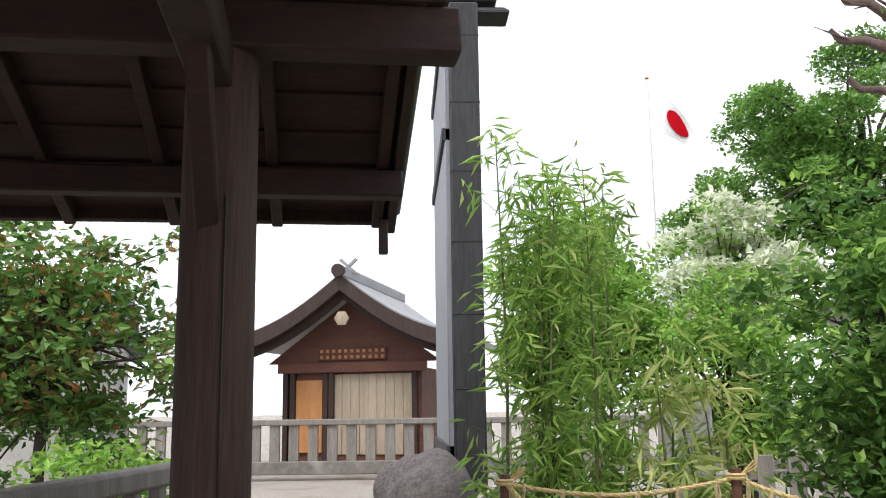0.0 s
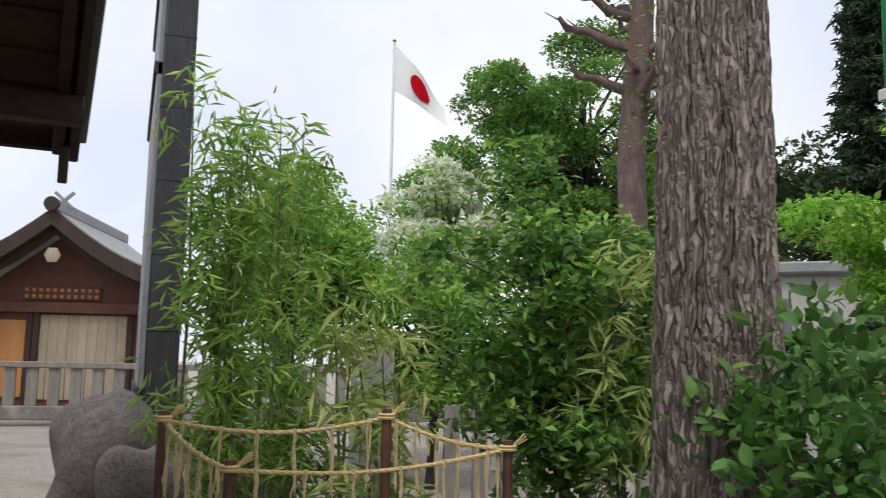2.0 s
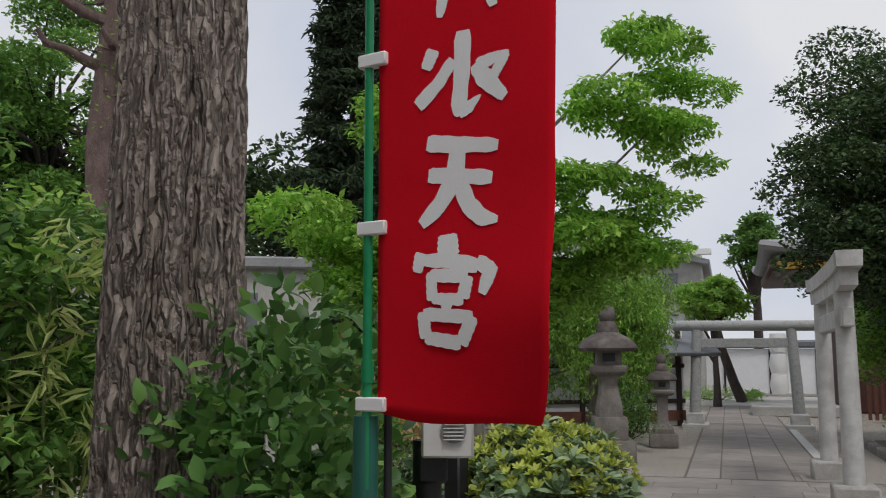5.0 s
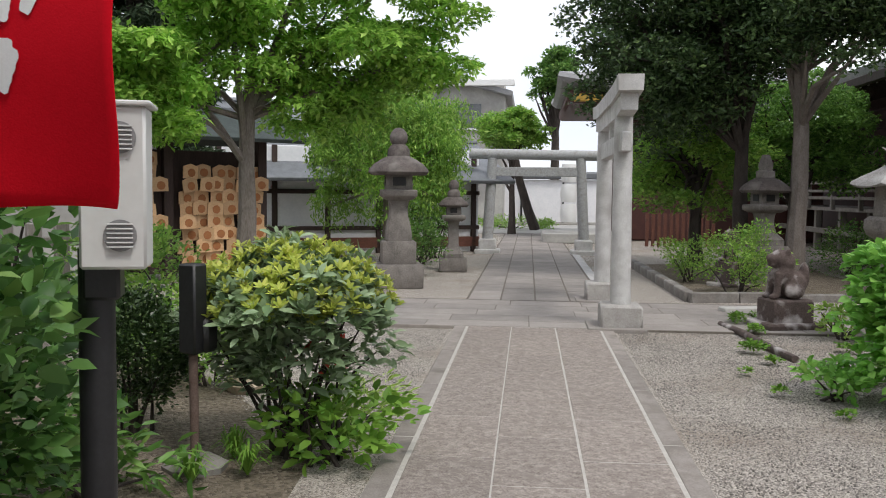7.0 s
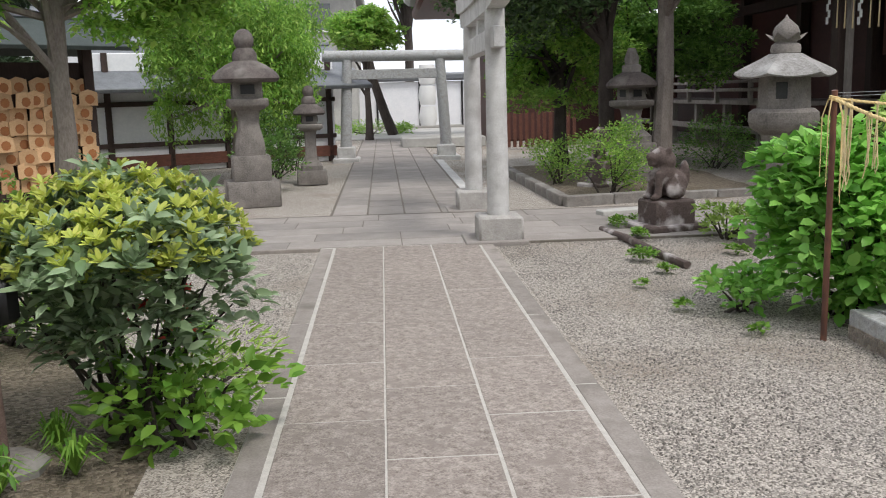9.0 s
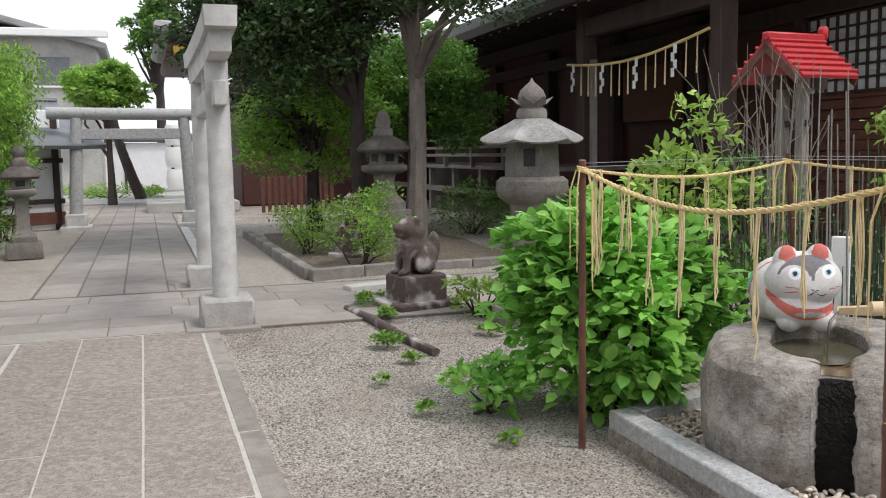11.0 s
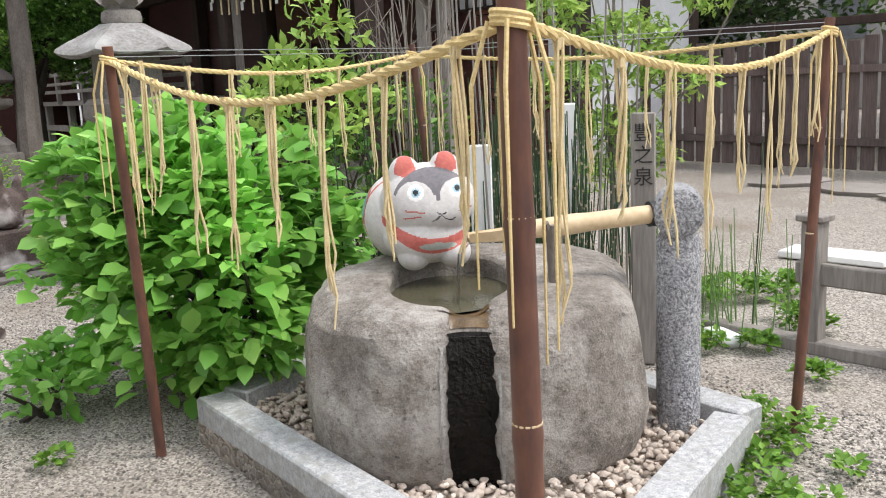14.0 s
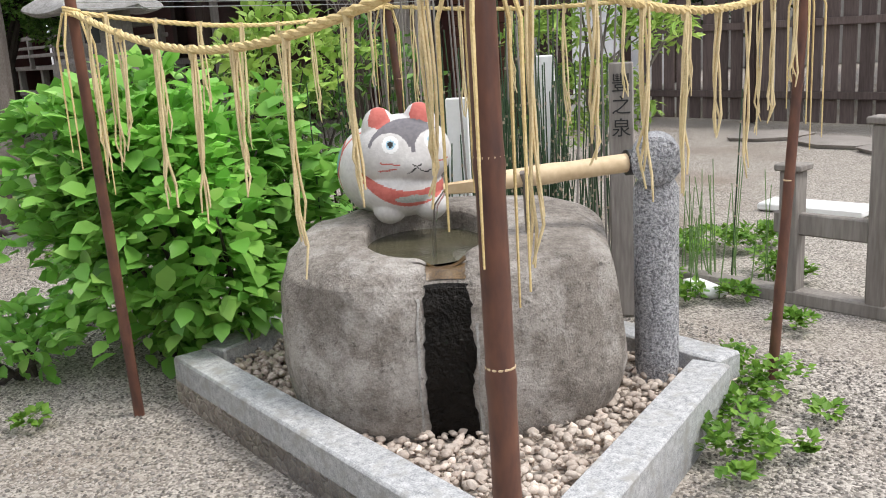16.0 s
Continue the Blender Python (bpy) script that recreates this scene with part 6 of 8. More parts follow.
def apartment():
    t = thing("apartment_house", "grey two-storey house with a pale green roof edge", "house", along(44.5, 4.9, 0, 0))
    part("wall", Geo().box((2, 0, 3.2), (9.0, 8.5, 6.4), None, 0.05), CONCRETE, t)
    for sg in (-1, 1):
        part("roof", Geo().box((2, sg * 2.25, 0), (9.8, 5.0, 0.25), Matrix.Translation((0, 0, 7.1)) @ Matrix.Rotation(sg * radians(-15), 4, "X"), 0.04), ROOF, t)
    part("fascia", Geo().box((-2.95, 0, 6.35), (0.2, 9.4, 0.3), None, 0.03), WHITE, t)
    for y in (-2.6, 0.2, 2.6):
        w = part("window", Geo().box((-2.52, y, 4.9), (0.06, 1.2, 1.1), None, 0.01), TILE, t)
        part("sill", Geo().box((-2.56, y, 4.3), (0.12, 1.4, 0.08), None, 0.01), WHITE, w)


apartment()


def side_shrine():
    """The hall far along the path, of which the copper eave and gilded gable show."""
    t = thing("far_hall", "distant shrine hall with an upswept copper eave", "hall", along(30.5, -5.6))
    part("wall", Geo().box((2.5, -1.0, 1.9), (6, 6, 3.8), None, 0.05), HALL_WOOD, t)
    rings = [(4.15, 4.62), (4.3, 4.74), (4.25, 4.88), (3.5, 5.05), (2.7, 5.35), (1.9, 5.8), (1.2, 6.4)]
    vs, fs, n = [], [], 32
    for r, z in rings:
        for k in range(n):
            a = 2 * math.pi * k / n
            c, d = math.cos(a), math.sin(a)
            e = max(abs(c), abs(d))
            corner = (1 / e - 1) / 0.414
            vs.append((2.3 + r * c / e * 0.95, r * d / e, z + 0.28 * corner ** 3 * max(0, r - 2) / 2.3))
    fs = [(i * n + k, i * n + (k + 1) % n, (i + 1) * n + (k + 1) % n, (i + 1) * n + k) for i in range(len(rings) - 1) for k in range(n)]
    fs += [tuple(range(n))[::-1], tuple((len(rings) - 1) * n + k for k in range(n))]
    part("roof", Geo().add(vs, fs), ROOF, t, "pale upswept copper roof", smooth=35)
    part("ridge_beam", Geo().box((2.3, 0, 6.5), (3.4, 0.5, 0.4), None, 0.08), ROOF, t)
    part("eave", Geo().box((2.3, 0, 4.45), (7.4, 8.0, 0.4), None, 0.1), HALL_WOOD, t)
    part("gable_ornament", Geo().box((-1.45, 3.0, 4.4), (0.1, 1.6, 0.25), None, 0.03), GOLD, t)
    part("ridge_finial", Geo().box((-0.4, 0.6, 6.3), (0.15, 1.6, 0.15), None, 0.03), TILE, t)
    for k in range(3):
        part("barrel", Geo().lathe([(0.22, 1.2), (0.27, 1.45), (0.22, 1.75)], 16, Matrix.Translation((-1.9, 3.9, k * 0.6 - 0.6))), WHITE, t, "white straw-wrapped barrel")
    part("step", Geo().box((-1.6, 3.5, 0.14), (2.2, 2.4, 0.28), None, 0.02), CONCRETE, t)
    for k in range(12):
        part("fence_slat", Geo().box((-4.6, 1.9 - k * 0.16, 0.5), (0.05, 0.09, 0.9), None, 0.006), RED_WOOD, t)


side_shrine()


def ema_rack():
    t = thing("votive_rack", "timber rack hung with rows of wooden votive plaques", "rack", Matrix.Translation((11.35, 10.6, 0)) @ Matrix.Rotation(radians(-27), 4, "Z"))
    for x in (-1.7, 0.72, 2.35):
        part("post", Geo().box((x, 0.1, 1.25), (0.16, 0.16, 2.5), None, 0.01), DARK_WOOD, t)
    part("backing", Geo().box((0.3, 0.16, 1.1), (4.1, 0.05, 2.0), None, 0.01), DARK_WOOD, t)
    for sg in (-1, 1):
        part("roof", Geo().box((0.3, sg * 0.5, 0), (4.9, 1.1, 0.07), Matrix.Translation((0, 0.1, 2.72)) @ Matrix.Rotation(sg * radians(-26), 4, "X"), 0.01), RACK_ROOF, t, "dark green-grey sheet roof slope")
    part("ridge", Geo().box((0.3, 0.1, 2.78), (5.0, 0.2, 0.12), None, 0.02), TILE, t)
    rr2 = random.Random(3)
    pm = mesh_of("plaque", Geo().slab([(-0.085, -0.07), (0.085, -0.07), (0.085, 0.055), (0, 0.085), (-0.085, 0.055)], -0.006, 0.006, Matrix.Rotation(radians(90), 4, "X")), EMA_WOOD, 30)
    im = mesh_of("painting", Geo().lathe([(0.045, 0), (0.045, 0.002)], 9, Matrix.Translation((0.01, -0.008, -0.01)) @ Matrix.Rotation(radians(90), 4, "X")), EMA_INK, 30)
    for row in range(9):
        for c in range(17):
            x = -1.55 + c * 0.235 + rr2.uniform(-0.06, 0.06)
            if 0.55 < x < 0.9 or (x > 0.9 and row == 0):
                continue
            p = part("plaque", pm, None, t)
            p.matrix_basis = Matrix.Translation((x, 0.05 - rr2.uniform(0, 0.16), 1.95 - row * 0.2 + rr2.uniform(-0.02, 0.02))) @ Matrix.Rotation(rr2.uniform(-0.12, 0.12), 4, "Y") @ Matrix.Rotation(rr2.uniform(-0.2, 0.2), 4, "Z") @ Matrix.Scale(1.55, 4)
            q = new("painting", im)
            q.parent = p


ema_rack()


def office():
    t = thing("shrine_office", "low white plastered shrine office with dark posts", "house", Matrix.Translation((17.0, 13.0, 0)) @ Matrix.Rotation(radians(-40), 4, "Z"))
    part("wall", Geo().box((1.5, 1.6, 1.25), (9.0, 3.0, 2.5), None, 0.02), PLASTER, t)
    for i in range(8):
        part("post", Geo().box((-2.9 + i * 1.25, 0.08, 1.25), (0.12, 0.1, 2.5), None, 0.01), DARK_WOOD, t)
    for z in (0.6, 1.45):
        part("beam", Geo().box((1.5, 0.07, z), (9.0, 0.08, 0.1), None, 0.01), DARK_WOOD, t)
    part("base_strip", Geo().box((1.5, 0.06, 0.25), (9.0, 0.06, 0.25), None, 0.01), RED_WOOD, t)
    for sg in (-1, 1):
        part("roof", Geo().box((1.5, 1.6 + sg * 1.2, 0), (10.2, 2.7, 0.1), Matrix.Translation((0, 0, 2.75)) @ Matrix.Translation((0, 1.6, 0)) @ Matrix.Rotation(sg * radians(-24), 4, "X") @ Matrix.Translation((0, -1.6, 0)), 0.02), TILE, t)
    part("awning", Geo().box((-2.2, -0.6, 2.05), (2.4, 1.2, 0.06), Matrix.Rotation(radians(0), 4, "X"), 0.01), CORAL, t, "pink cloth awning")
    for k in range(3):
        part("notice_board", Geo().box((-1.5 + k * 0.5, 0.02, 1.75), (0.36, 0.03, 0.5), None, 0.005), WHITE, t)


office()

# maple overhanging the path
b = Vector((7.62, 5.28, 0))
pads = [(6.86, 5.5, 2.72, 0.5), (6.27, 5.4, 2.4, 0.5), (6.94, 5.42, 2.0, 0.35), (7.25, 5.07, 2.95, 0.5), (8.05, 4.84, 3.05, 0.5), (8.13, 4.73, 2.45, 0.42), (8.9, 4.45, 2.95, 0.5), (8.95, 4.36, 2.6, 0.45), (8.72, 4.74, 2.25, 0.4), (8.0, 4.94, 2.1, 0.3), (5.85, 5.1, 2.6, 0.5), (6.38, 5.28, 2.1, 0.4), (6.5, 5.45, 2.3, 0.45), (6.15, 5.2, 2.25, 0.4), (6.95, 5.3, 2.3, 0.4), (7.15, 5.5, 2.5, 0.45), (8.3, 4.75, 2.7, 0.45), (8.55, 4.55, 2.4, 0.4),
        (8.78, 3.9, 4.85, 0.5), (9.2, 3.65, 4.5, 0.5), (8.4, 4.1, 4.1, 0.5), (8.9, 3.8, 4.0, 0.5), (8.0, 4.25, 2.8, 0.4), (8.7, 4.0, 2.7, 0.45), (8.0, 4.3, 3.3, 0.5), (6.2, 5.7, 2.7, 0.45), (9.4, 3.65, 3.9, 0.45), (8.85, 3.9, 3.3, 0.4), (7.4, 5.0, 3.6, 0.6), (7.0, 5.6, 3.9, 0.6), (7.9, 5.2, 4.2, 0.6), (6.6, 4.9, 3.2, 0.5)]
rsx = np.random.RandomState(8)
pads = [(x + rsx.normal() * 0.2, y + rsx.normal() * 0.2, z + rsx.normal() * 0.1, r * rsx.uniform(0.6, 0.95)) for x, y, z, r in pads for _ in (0, 1, 2)]
tree("maple", "layered bright-green maple leaning over the path", b, (7.58, 5.12, 3.4), 0.115, pads, 60000, 0.075, L_MAPLE, BARK_GREY, 81, aspect=0.55, up=0.7, flat=0.42, fork=0.56, bend=0.3, droop=0.3, limb_every=7, sub=0.95)

# the azalea-like shrub with yellow shoots, spot lamp, box on a post, clipped ball
sh = bush("rhododendron", "rounded shrub with grey-green leaves and yellow young shoots", (5.03, 2.82, 0.74), (0.48, 0.54, 0.42), 3000, 0.085, L_GREYGREEN, 91, aspect=0.42, up=0.55, clump=0.12, nclump=70, stems=16, fine=True, category="shrub", shell=0.5)


def rosettes(parent, centre, radii, n, per, size, leaf, seed, name="young_foliage"):
    """Whorls of leaves standing up from the shoot tips over the top of a shrub."""
    rs_ = np.random.RandomState(seed)
    vs_, fs_ = [], []
    for i in range(n):
        u = rs_.normal(size=3)
        u[2] = abs(u[2]) * 0.9 + 0.12
        u /= np.linalg.norm(u)
        o = Vector(np.array(centre) + u * np.array(radii) * rs_.uniform(0.88, 1.12))
        axis = (Vector(u) * 0.6 + Vector((0, 0, 0.8))).normalized()
        s1 = axis.orthogonal().normalized()
        s2 = axis.cross(s1)
        k0 = rs_.uniform(0.7, 1.25)
        for q in range(per):
            a = 2 * math.pi * (q + rs_.uniform(-0.25, 0.25)) / per
            open_ = rs_.uniform(0.35, 0.95)
            d = (axis * (1 - open_ * 0.55) + (s1 * math.cos(a) + s2 * math.sin(a)) * open_).normalized()
            w = d.cross(axis).normalized()
            nn = w.cross(d)
            L = size * k0 * rs_.uniform(0.75, 1.1)
            b = len(vs_)
            vs_ += [o, o + d * L * 0.5 + w * L * 0.19 + nn * L * 0.03, o + d * L * 0.5 - nn * L * 0.02, o + d * L * 0.5 - w * L * 0.19 + nn * L * 0.03, o + d * L * 0.85 + w * L * 0.13 - nn * L * 0.04, o + d * L * 0.85 - w * L * 0.13 - nn * L * 0.04, o + d * L - nn * L * 0.1]
            fs_ += [(b, b + 2, b + 1), (b, b + 3, b + 2), (b + 1, b + 2, b + 4), (b + 2, b + 5, b + 4), (b + 2, b + 3, b + 5), (b + 4, b + 5, b + 6)]
    return part(name, Geo().add(vs_, fs_), leaf, parent, smooth=180)


rosettes(sh, (0, 0, 0.77), (0.48, 0.54, 0.40), 430, 7, 0.058, L_YELLOW, 191)
rosettes(sh, (0, 0, 0.70), (0.46, 0.53, 0.38), 220, 8, 0.1, L_GREYGREEN, 192, "leaf_whorl")
bush("red_flowers", "few small red blossoms on a shrub", (5.1, 2.55, 0.55), (0.3, 0.3, 0.12), 26, 0.05, FLOWER, 92, aspect=0.9, clump=0.03, nclump=7, stems=0 or 1, category="flowers")
bush("undergrowth", "bright leafy undergrowth at the shrub's foot", (5.0, 2.55, 0.2), (0.36, 0.4, 0.2), 520, 0.08, L_WEED, 93, aspect=0.5, clump=0.12, nclump=20, fine=True, category="weeds")
bush("undergrowth", "fine pale grasses beside the path", (5.5, 2.75, 0.15), (0.4, 0.3, 0.15), 500, 0.07, L_MAPLE_PALE, 94, aspect=0.2, clump=0.12, nclump=16, category="weeds")
bush("clipped_bush", "dark clipped ball-shaped bush", (4.85, 3.85, 0.5), (0.3, 0.3, 0.34), 9000, 0.032, L_DARK, 95, aspect=0.6, clump=0.1, nclump=110, stems=8, category="bush", shell=0.7)
bush("broadleaf_bush", "broad-leaved dark green bush beside the banner", (2.35, 2.15, 1.05), (0.36, 0.36, 0.75), 1900, 0.075, L_SHADE, 96, aspect=0.6, up=0.5, clump=0.2, nclump=36, stems=16, fine=True, category="bush")
bush("broadleaf_bush", "broad-leaved dark green bush behind the tree", (3.1, 2.95, 1.05), (0.5, 0.5, 0.9), 2600, 0.08, L_SHADE, 97, aspect=0.6, up=0.5, clump=0.22, nclump=36, stems=16, fine=True, category="bush")
bush("grassy_bush", "yellow-green shrubs along the bed", (6.3, 4.6, 0.35), (0.8, 0.7, 0.32), 2200, 0.06, L_FRESH, 98, clump=0.2, nclump=30, category="bush")
bush("grassy_bush", "pale green shrubs before the votive rack", (8.0, 6.6, 0.55), (1.2, 1.0, 0.5), 3000, 0.07, L_FRESH, 99, clump=0.25, nclump=34, category="bush")
bush("sedge", "leafy plants at the bed's front", (3.9, 3.2, 0.2), (0.45, 0.4, 0.2), 500, 0.1, L_MID, 100, aspect=0.3, clump=0.14, nclump=18, fine=True, category="weeds")
for i, (x, y) in enumerate(((4.55, 2.75), (4.75, 3.0), (4.3, 2.9), (5.9, 3.6), (6.4, 3.3))):
    solid("grass_tuft", tuft(i, 46, 0.22, 0.16), L_WEED, "arching green grass tuft on soil", "grass", Matrix.Translation((x, y, 0.02)), smooth=0, group="grass tufts")
solid("flat_rock", Geo().lathe([(0.3, -0.02), (0.34, 0.05), (0.28, 0.1), (0.1, 0.115)], 9, squash=0.6), PALE_WOOD, "flat pale rock lying on the soil", "rock", Matrix.Translation((6.35, 4.15, 0)) @ Matrix.Rotation(0.5, 4, "Z"))

sp = thing("spot_lamp", "black garden spot lamp on a rusty stake", "lamp", (4.5, 3.05, 0))
part("stake", Geo().tube([(0, 0, 0), (-0.01, 0, 0.62)], 0.024, 10), RUST, sp)
part("lamp_body", Geo().box((-0.01, 0, 0.86), (0.10, 0.11, 0.46), None, 0.01).box((0.05, -0.05, 0.72), (0.1, 0.06, 0.18), None, 0.02), BLACK_METAL_AND_SHADE, sp)
part("foot_stone", Geo().lathe([(0.16, -0.02), (0.17, 0.05), (0.1, 0.09)], 8), OLD_STONE, sp)

bx_ = thing("electric_box", "beige louvred electric box on a black post", "box", Matrix.Translation((2.72, 1.72, 0)) @ Matrix.Rotation(radians(-52), 4, "Z"))
part("post", Geo().tube([(-0.07, 0.1, 0), (-0.07, 0.1, 1.3)], 0.05, 14), BLACK_METAL_AND_SHADE, bx_)
part("case", Geo().box((0, 0.0, 1.47), (0.17, 0.15, 0.43), None, 0.008).box((0, 0, 1.69), (0.20, 0.18, 0.014), None, 0.004), BOX_PAINT, bx_)
for z in (1.345, 1.6):
    v = part("vent", Geo().lathe([(0.042, 0), (0.042, 0.006)], 24, Matrix.Translation((0.02, -0.08, z)) @ Matrix.Rotation(radians(90), 4, "X")), VENT_GREY, bx_)
    for k in range(6):
        part("louvre", Geo().box((0.02, -0.09, z - 0.03 + k * 0.012), (0.065, 0.006, 0.004), None, 0.001), BOX_PAINT, v)
part("bracket", Geo().box((-0.05, 0.09, 1.22), (0.1, 0.1, 0.12), None, 0.01), BLACK_METAL_AND_SHADE, bx_)

# ---- banner on its pole ----
BP, BE = Vector((1.745, 1.17, 0)), Vector((1.795, 0.722, 0))
wd = (BE - BP).length
bn = thing("banner", "red cloth banner with white characters on a green pole", "banner", line(BP, BE))
part("pole", Geo().tube([(0, 0, 1.3), (0, 0, 1.5), (0.0, 0, 3.1)], [0.0105, 0.0105, 0.009], 14).tube([(0, 0, 1.52), (0, 0, 1.565)], 0.0135, 14), GREEN_TUBE, bn)
part("sleeve", culm(Geo(), (-0.012, 0.012, 0), (-0.012, 0.012, 1.45), 0.031, 5), GREEN_BAMBOO, bn, "dark green painted bamboo sleeve")
part("back_pole", Geo().tube([(0.03, 0.035, 0.0), (0.03, 0.035, 3.1)], 0.009, 10), BLACK_METAL_AND_SHADE, bn)
g = Geo()
nu, nv = 24, 60
Z0, Z1 = 1.46, 2.66
vs, fs = [], []


def cloth(u, z):
    low = math.exp(-(z - Z0) / 0.12)
    x = 0.028 + u * (wd - 0.028) * (1.0 - 0.155 * low)
    y = 0.006 * math.sin(u * 5.0 + z * 3.0) * u + 0.05 * low * u * u - 0.03 * u * math.exp(-((z - 1.68) / 0.14) ** 2) + 0.05 * u * max(0, z - 2.0)
    return Vector((x, y, z - 0.03 * u * max(0.0, 1 - (z - Z0) / 0.5) - 0.01 * math.sin(u * 5) * (1 if z < Z0 + 0.02 else 0)))


for j in range(nv + 1):
    for i in range(nu + 1):
        vs.append(cloth(i / nu, Z0 + (Z1 - Z0) * j / nv))
for j in range(nv):
    for i in range(nu):
        k = j * (nu + 1) + i
        fs.append((k, k + 1, k + nu + 2, k + nu + 1))
g.add(vs, fs)
cl_ob = part("cloth", g, RED_CLOTH, bn, smooth=180)
sm = cl_ob.modifiers.new("cloth thickness", "SOLIDIFY")
sm.thickness, sm.offset = 0.002, 0
for k in range(4):
    z = Z0 + 0.015 + k * 0.375
    part("tab", Geo().box((0.014, 0, z), (0.075, 0.026, 0.03), None, 0.003), WHITE_CLOTH, bn)
# brush-written characters: each stroke is a line of (across, up, breadth) in hundredths of the character's box
STROKES = {
    "宮": [[(40, 100, 22), (42, 80, 26)], [(8, 84, 16), (3, 66, 12)], [(10, 77, 13), (45, 76, 15), (80, 70, 16)], [(78, 76, 13), (95, 66, 17), (86, 46, 11)],
          [(22, 66, 13), (24, 40, 13)], [(20, 63, 13), (68, 62, 14)], [(68, 62, 14), (63, 42, 15)], [(24, 42, 11), (64, 41, 12)], [(45, 42, 12), (42, 32, 12)],
          [(13, 30, 15), (17, 6, 15)], [(13, 28, 13), (76, 26, 13)], [(76, 27, 15), (62, 2, 15)], [(16, 7, 13), (62, 3, 14)]],
    "天": [[(12, 93, 20), (50, 87, 17), (97, 80, 15)], [(14, 57, 18), (50, 53, 15), (90, 47, 16)], [(50, 88, 22), (46, 52, 21), (28, 24, 19), (6, 4, 15)], [(50, 50, 18), (62, 22, 20), (78, 7, 18), (97, 4, 8)]],
    "水": [[(50, 98, 20), (49, 50, 18), (46, 14, 17), (48, 4, 12)], [(46, 8, 15), (56, 12, 13), (68, 23, 3)], [(20, 83, 16), (12, 62, 13)], [(40, 68, 13), (26, 45, 14), (4, 22, 17)], [(62, 58, 14), (72, 40, 19), (92, 16, 12)], [(64, 56, 14), (80, 60, 12), (96, 62, 8)], [(92, 61, 11), (80, 40, 11)]],
    "川": [[(16, 92, 26), (17, 50, 24), (10, 5, 13)], [(55, 82, 19), (52, 28, 18)], [(85, 72, 20), (86, 35, 22), (92, 4, 16)]],
    "立": [[(50, 112, 16), (52, 96, 16)], [(14, 84, 14), (90, 78, 16)], [(30, 68, 15), (38, 30, 14)], [(82, 62, 15), (68, 26, 14)], [(4, 20, 20), (40, 24, 16), (70, 16, 16), (98, 18, 13)]],
}


def brush(ch, cx, cz, w, h):
    """One character laid on the cloth, as seen from its reverse side."""
    g = Geo()
    for k, stroke in enumerate(STROKES[ch]):
        n = 14
        pts = []
        for i in range(n + 1):
            f = i / n * (len(stroke) - 1)
            a = min(int(f), len(stroke) - 2)
            t_ = f - a
            pts.append([stroke[a][q] * (1 - t_) + stroke[a + 1][q] * t_ for q in range(3)])
        vs, fs = [], []
        for i, (x, z, b) in enumerate(pts):
            x0, z0, _ = pts[max(0, i - 1)]
            x1, z1, _ = pts[min(n, i + 1)]
            ln = math.hypot((x1 - x0) * w, (z1 - z0) * h) or 1
            nx, nz = -(z1 - z0) * h / ln, (x1 - x0) * w / ln
            end = min(i, n - i)
            r = b * 0.5 * (w + h) / 200 * (0.72 if end == 0 else 0.94 if end == 1 else 1.0) * (1 + 0.05 * math.sin(i * 1.7 + k))
            for sgn in (1, -1):
                px, pz = cx + (x / 100 - 0.5) * w + sgn * nx * r, cz + (z / 100 - 0.5) * h + sgn * nz * r
                p = cloth((px - 0.028) / (wd - 0.028), pz)
                vs.append(p + Vector((0, -0.003 - 0.00015 * k, 0)))
        fs = [(2 * i, 2 * i + 1, 2 * i + 3, 2 * i + 2) for i in range(n)]
        g.add(vs, fs)
    return part("character", g, WHITE_CLOTH, bn, smooth=180)


for ch, cx, cz, w, h in (("宮", 0.226, 1.715, 0.195, 0.222), ("天", 0.230, 1.937, 0.202, 0.192), ("水", 0.240, 2.158, 0.240, 0.195), ("川", 0.246, 2.352, 0.160, 0.135), ("立", 0.254, 2.497, 0.172, 0.145)):
    brush(ch, cx, cz, w, h)

# ---- big furrowed trunk ----
tk = thing("old_tree", "thick furrowed grey-brown tree trunk", "tree", (2.31, 2.66, 0))
g = Geo()
seg, nz_ = 220, 260
vs, fs = [], []
H = 6.0
for j in range(nz_ + 1):
    z = H * (j / nz_) ** 1.3
    R = 0.25 + 0.11 * math.exp(-z / 0.5) + 0.055 * math.exp(-z / 1.5) - 0.006 * z
    for i in range(seg):
        a = 2 * math.pi * i / seg
        c, s_ = math.cos(a), math.sin(a)
        ridge = noise.noise(Vector((c * 4.6 + 0.5 * noise.noise(Vector((c * 2, s_ * 2, z * 3))), s_ * 4.6, z * 1.5)))
        crack = noise.noise(Vector((c * 13, s_ * 13, z * 4.5)))
        r = R - 0.034 * max(0.0, 1 - abs(ridge) * 3.6) + 0.012 * crack + 0.008 * noise.noise(Vector((c * 30, s_ * 30, z * 9)))
        vs.append((c * r + 0.02 * z, s_ * r + 0.03 * z, z - 0.03))
for j in range(nz_):
    for i in range(seg):
        fs.append((j * seg + i, j * seg + (i + 1) % seg, (j + 1) * seg + (i + 1) % seg, (j + 1) * seg + i))
g.add(vs, fs)
part("trunk", g, BARK, tk, smooth=70)

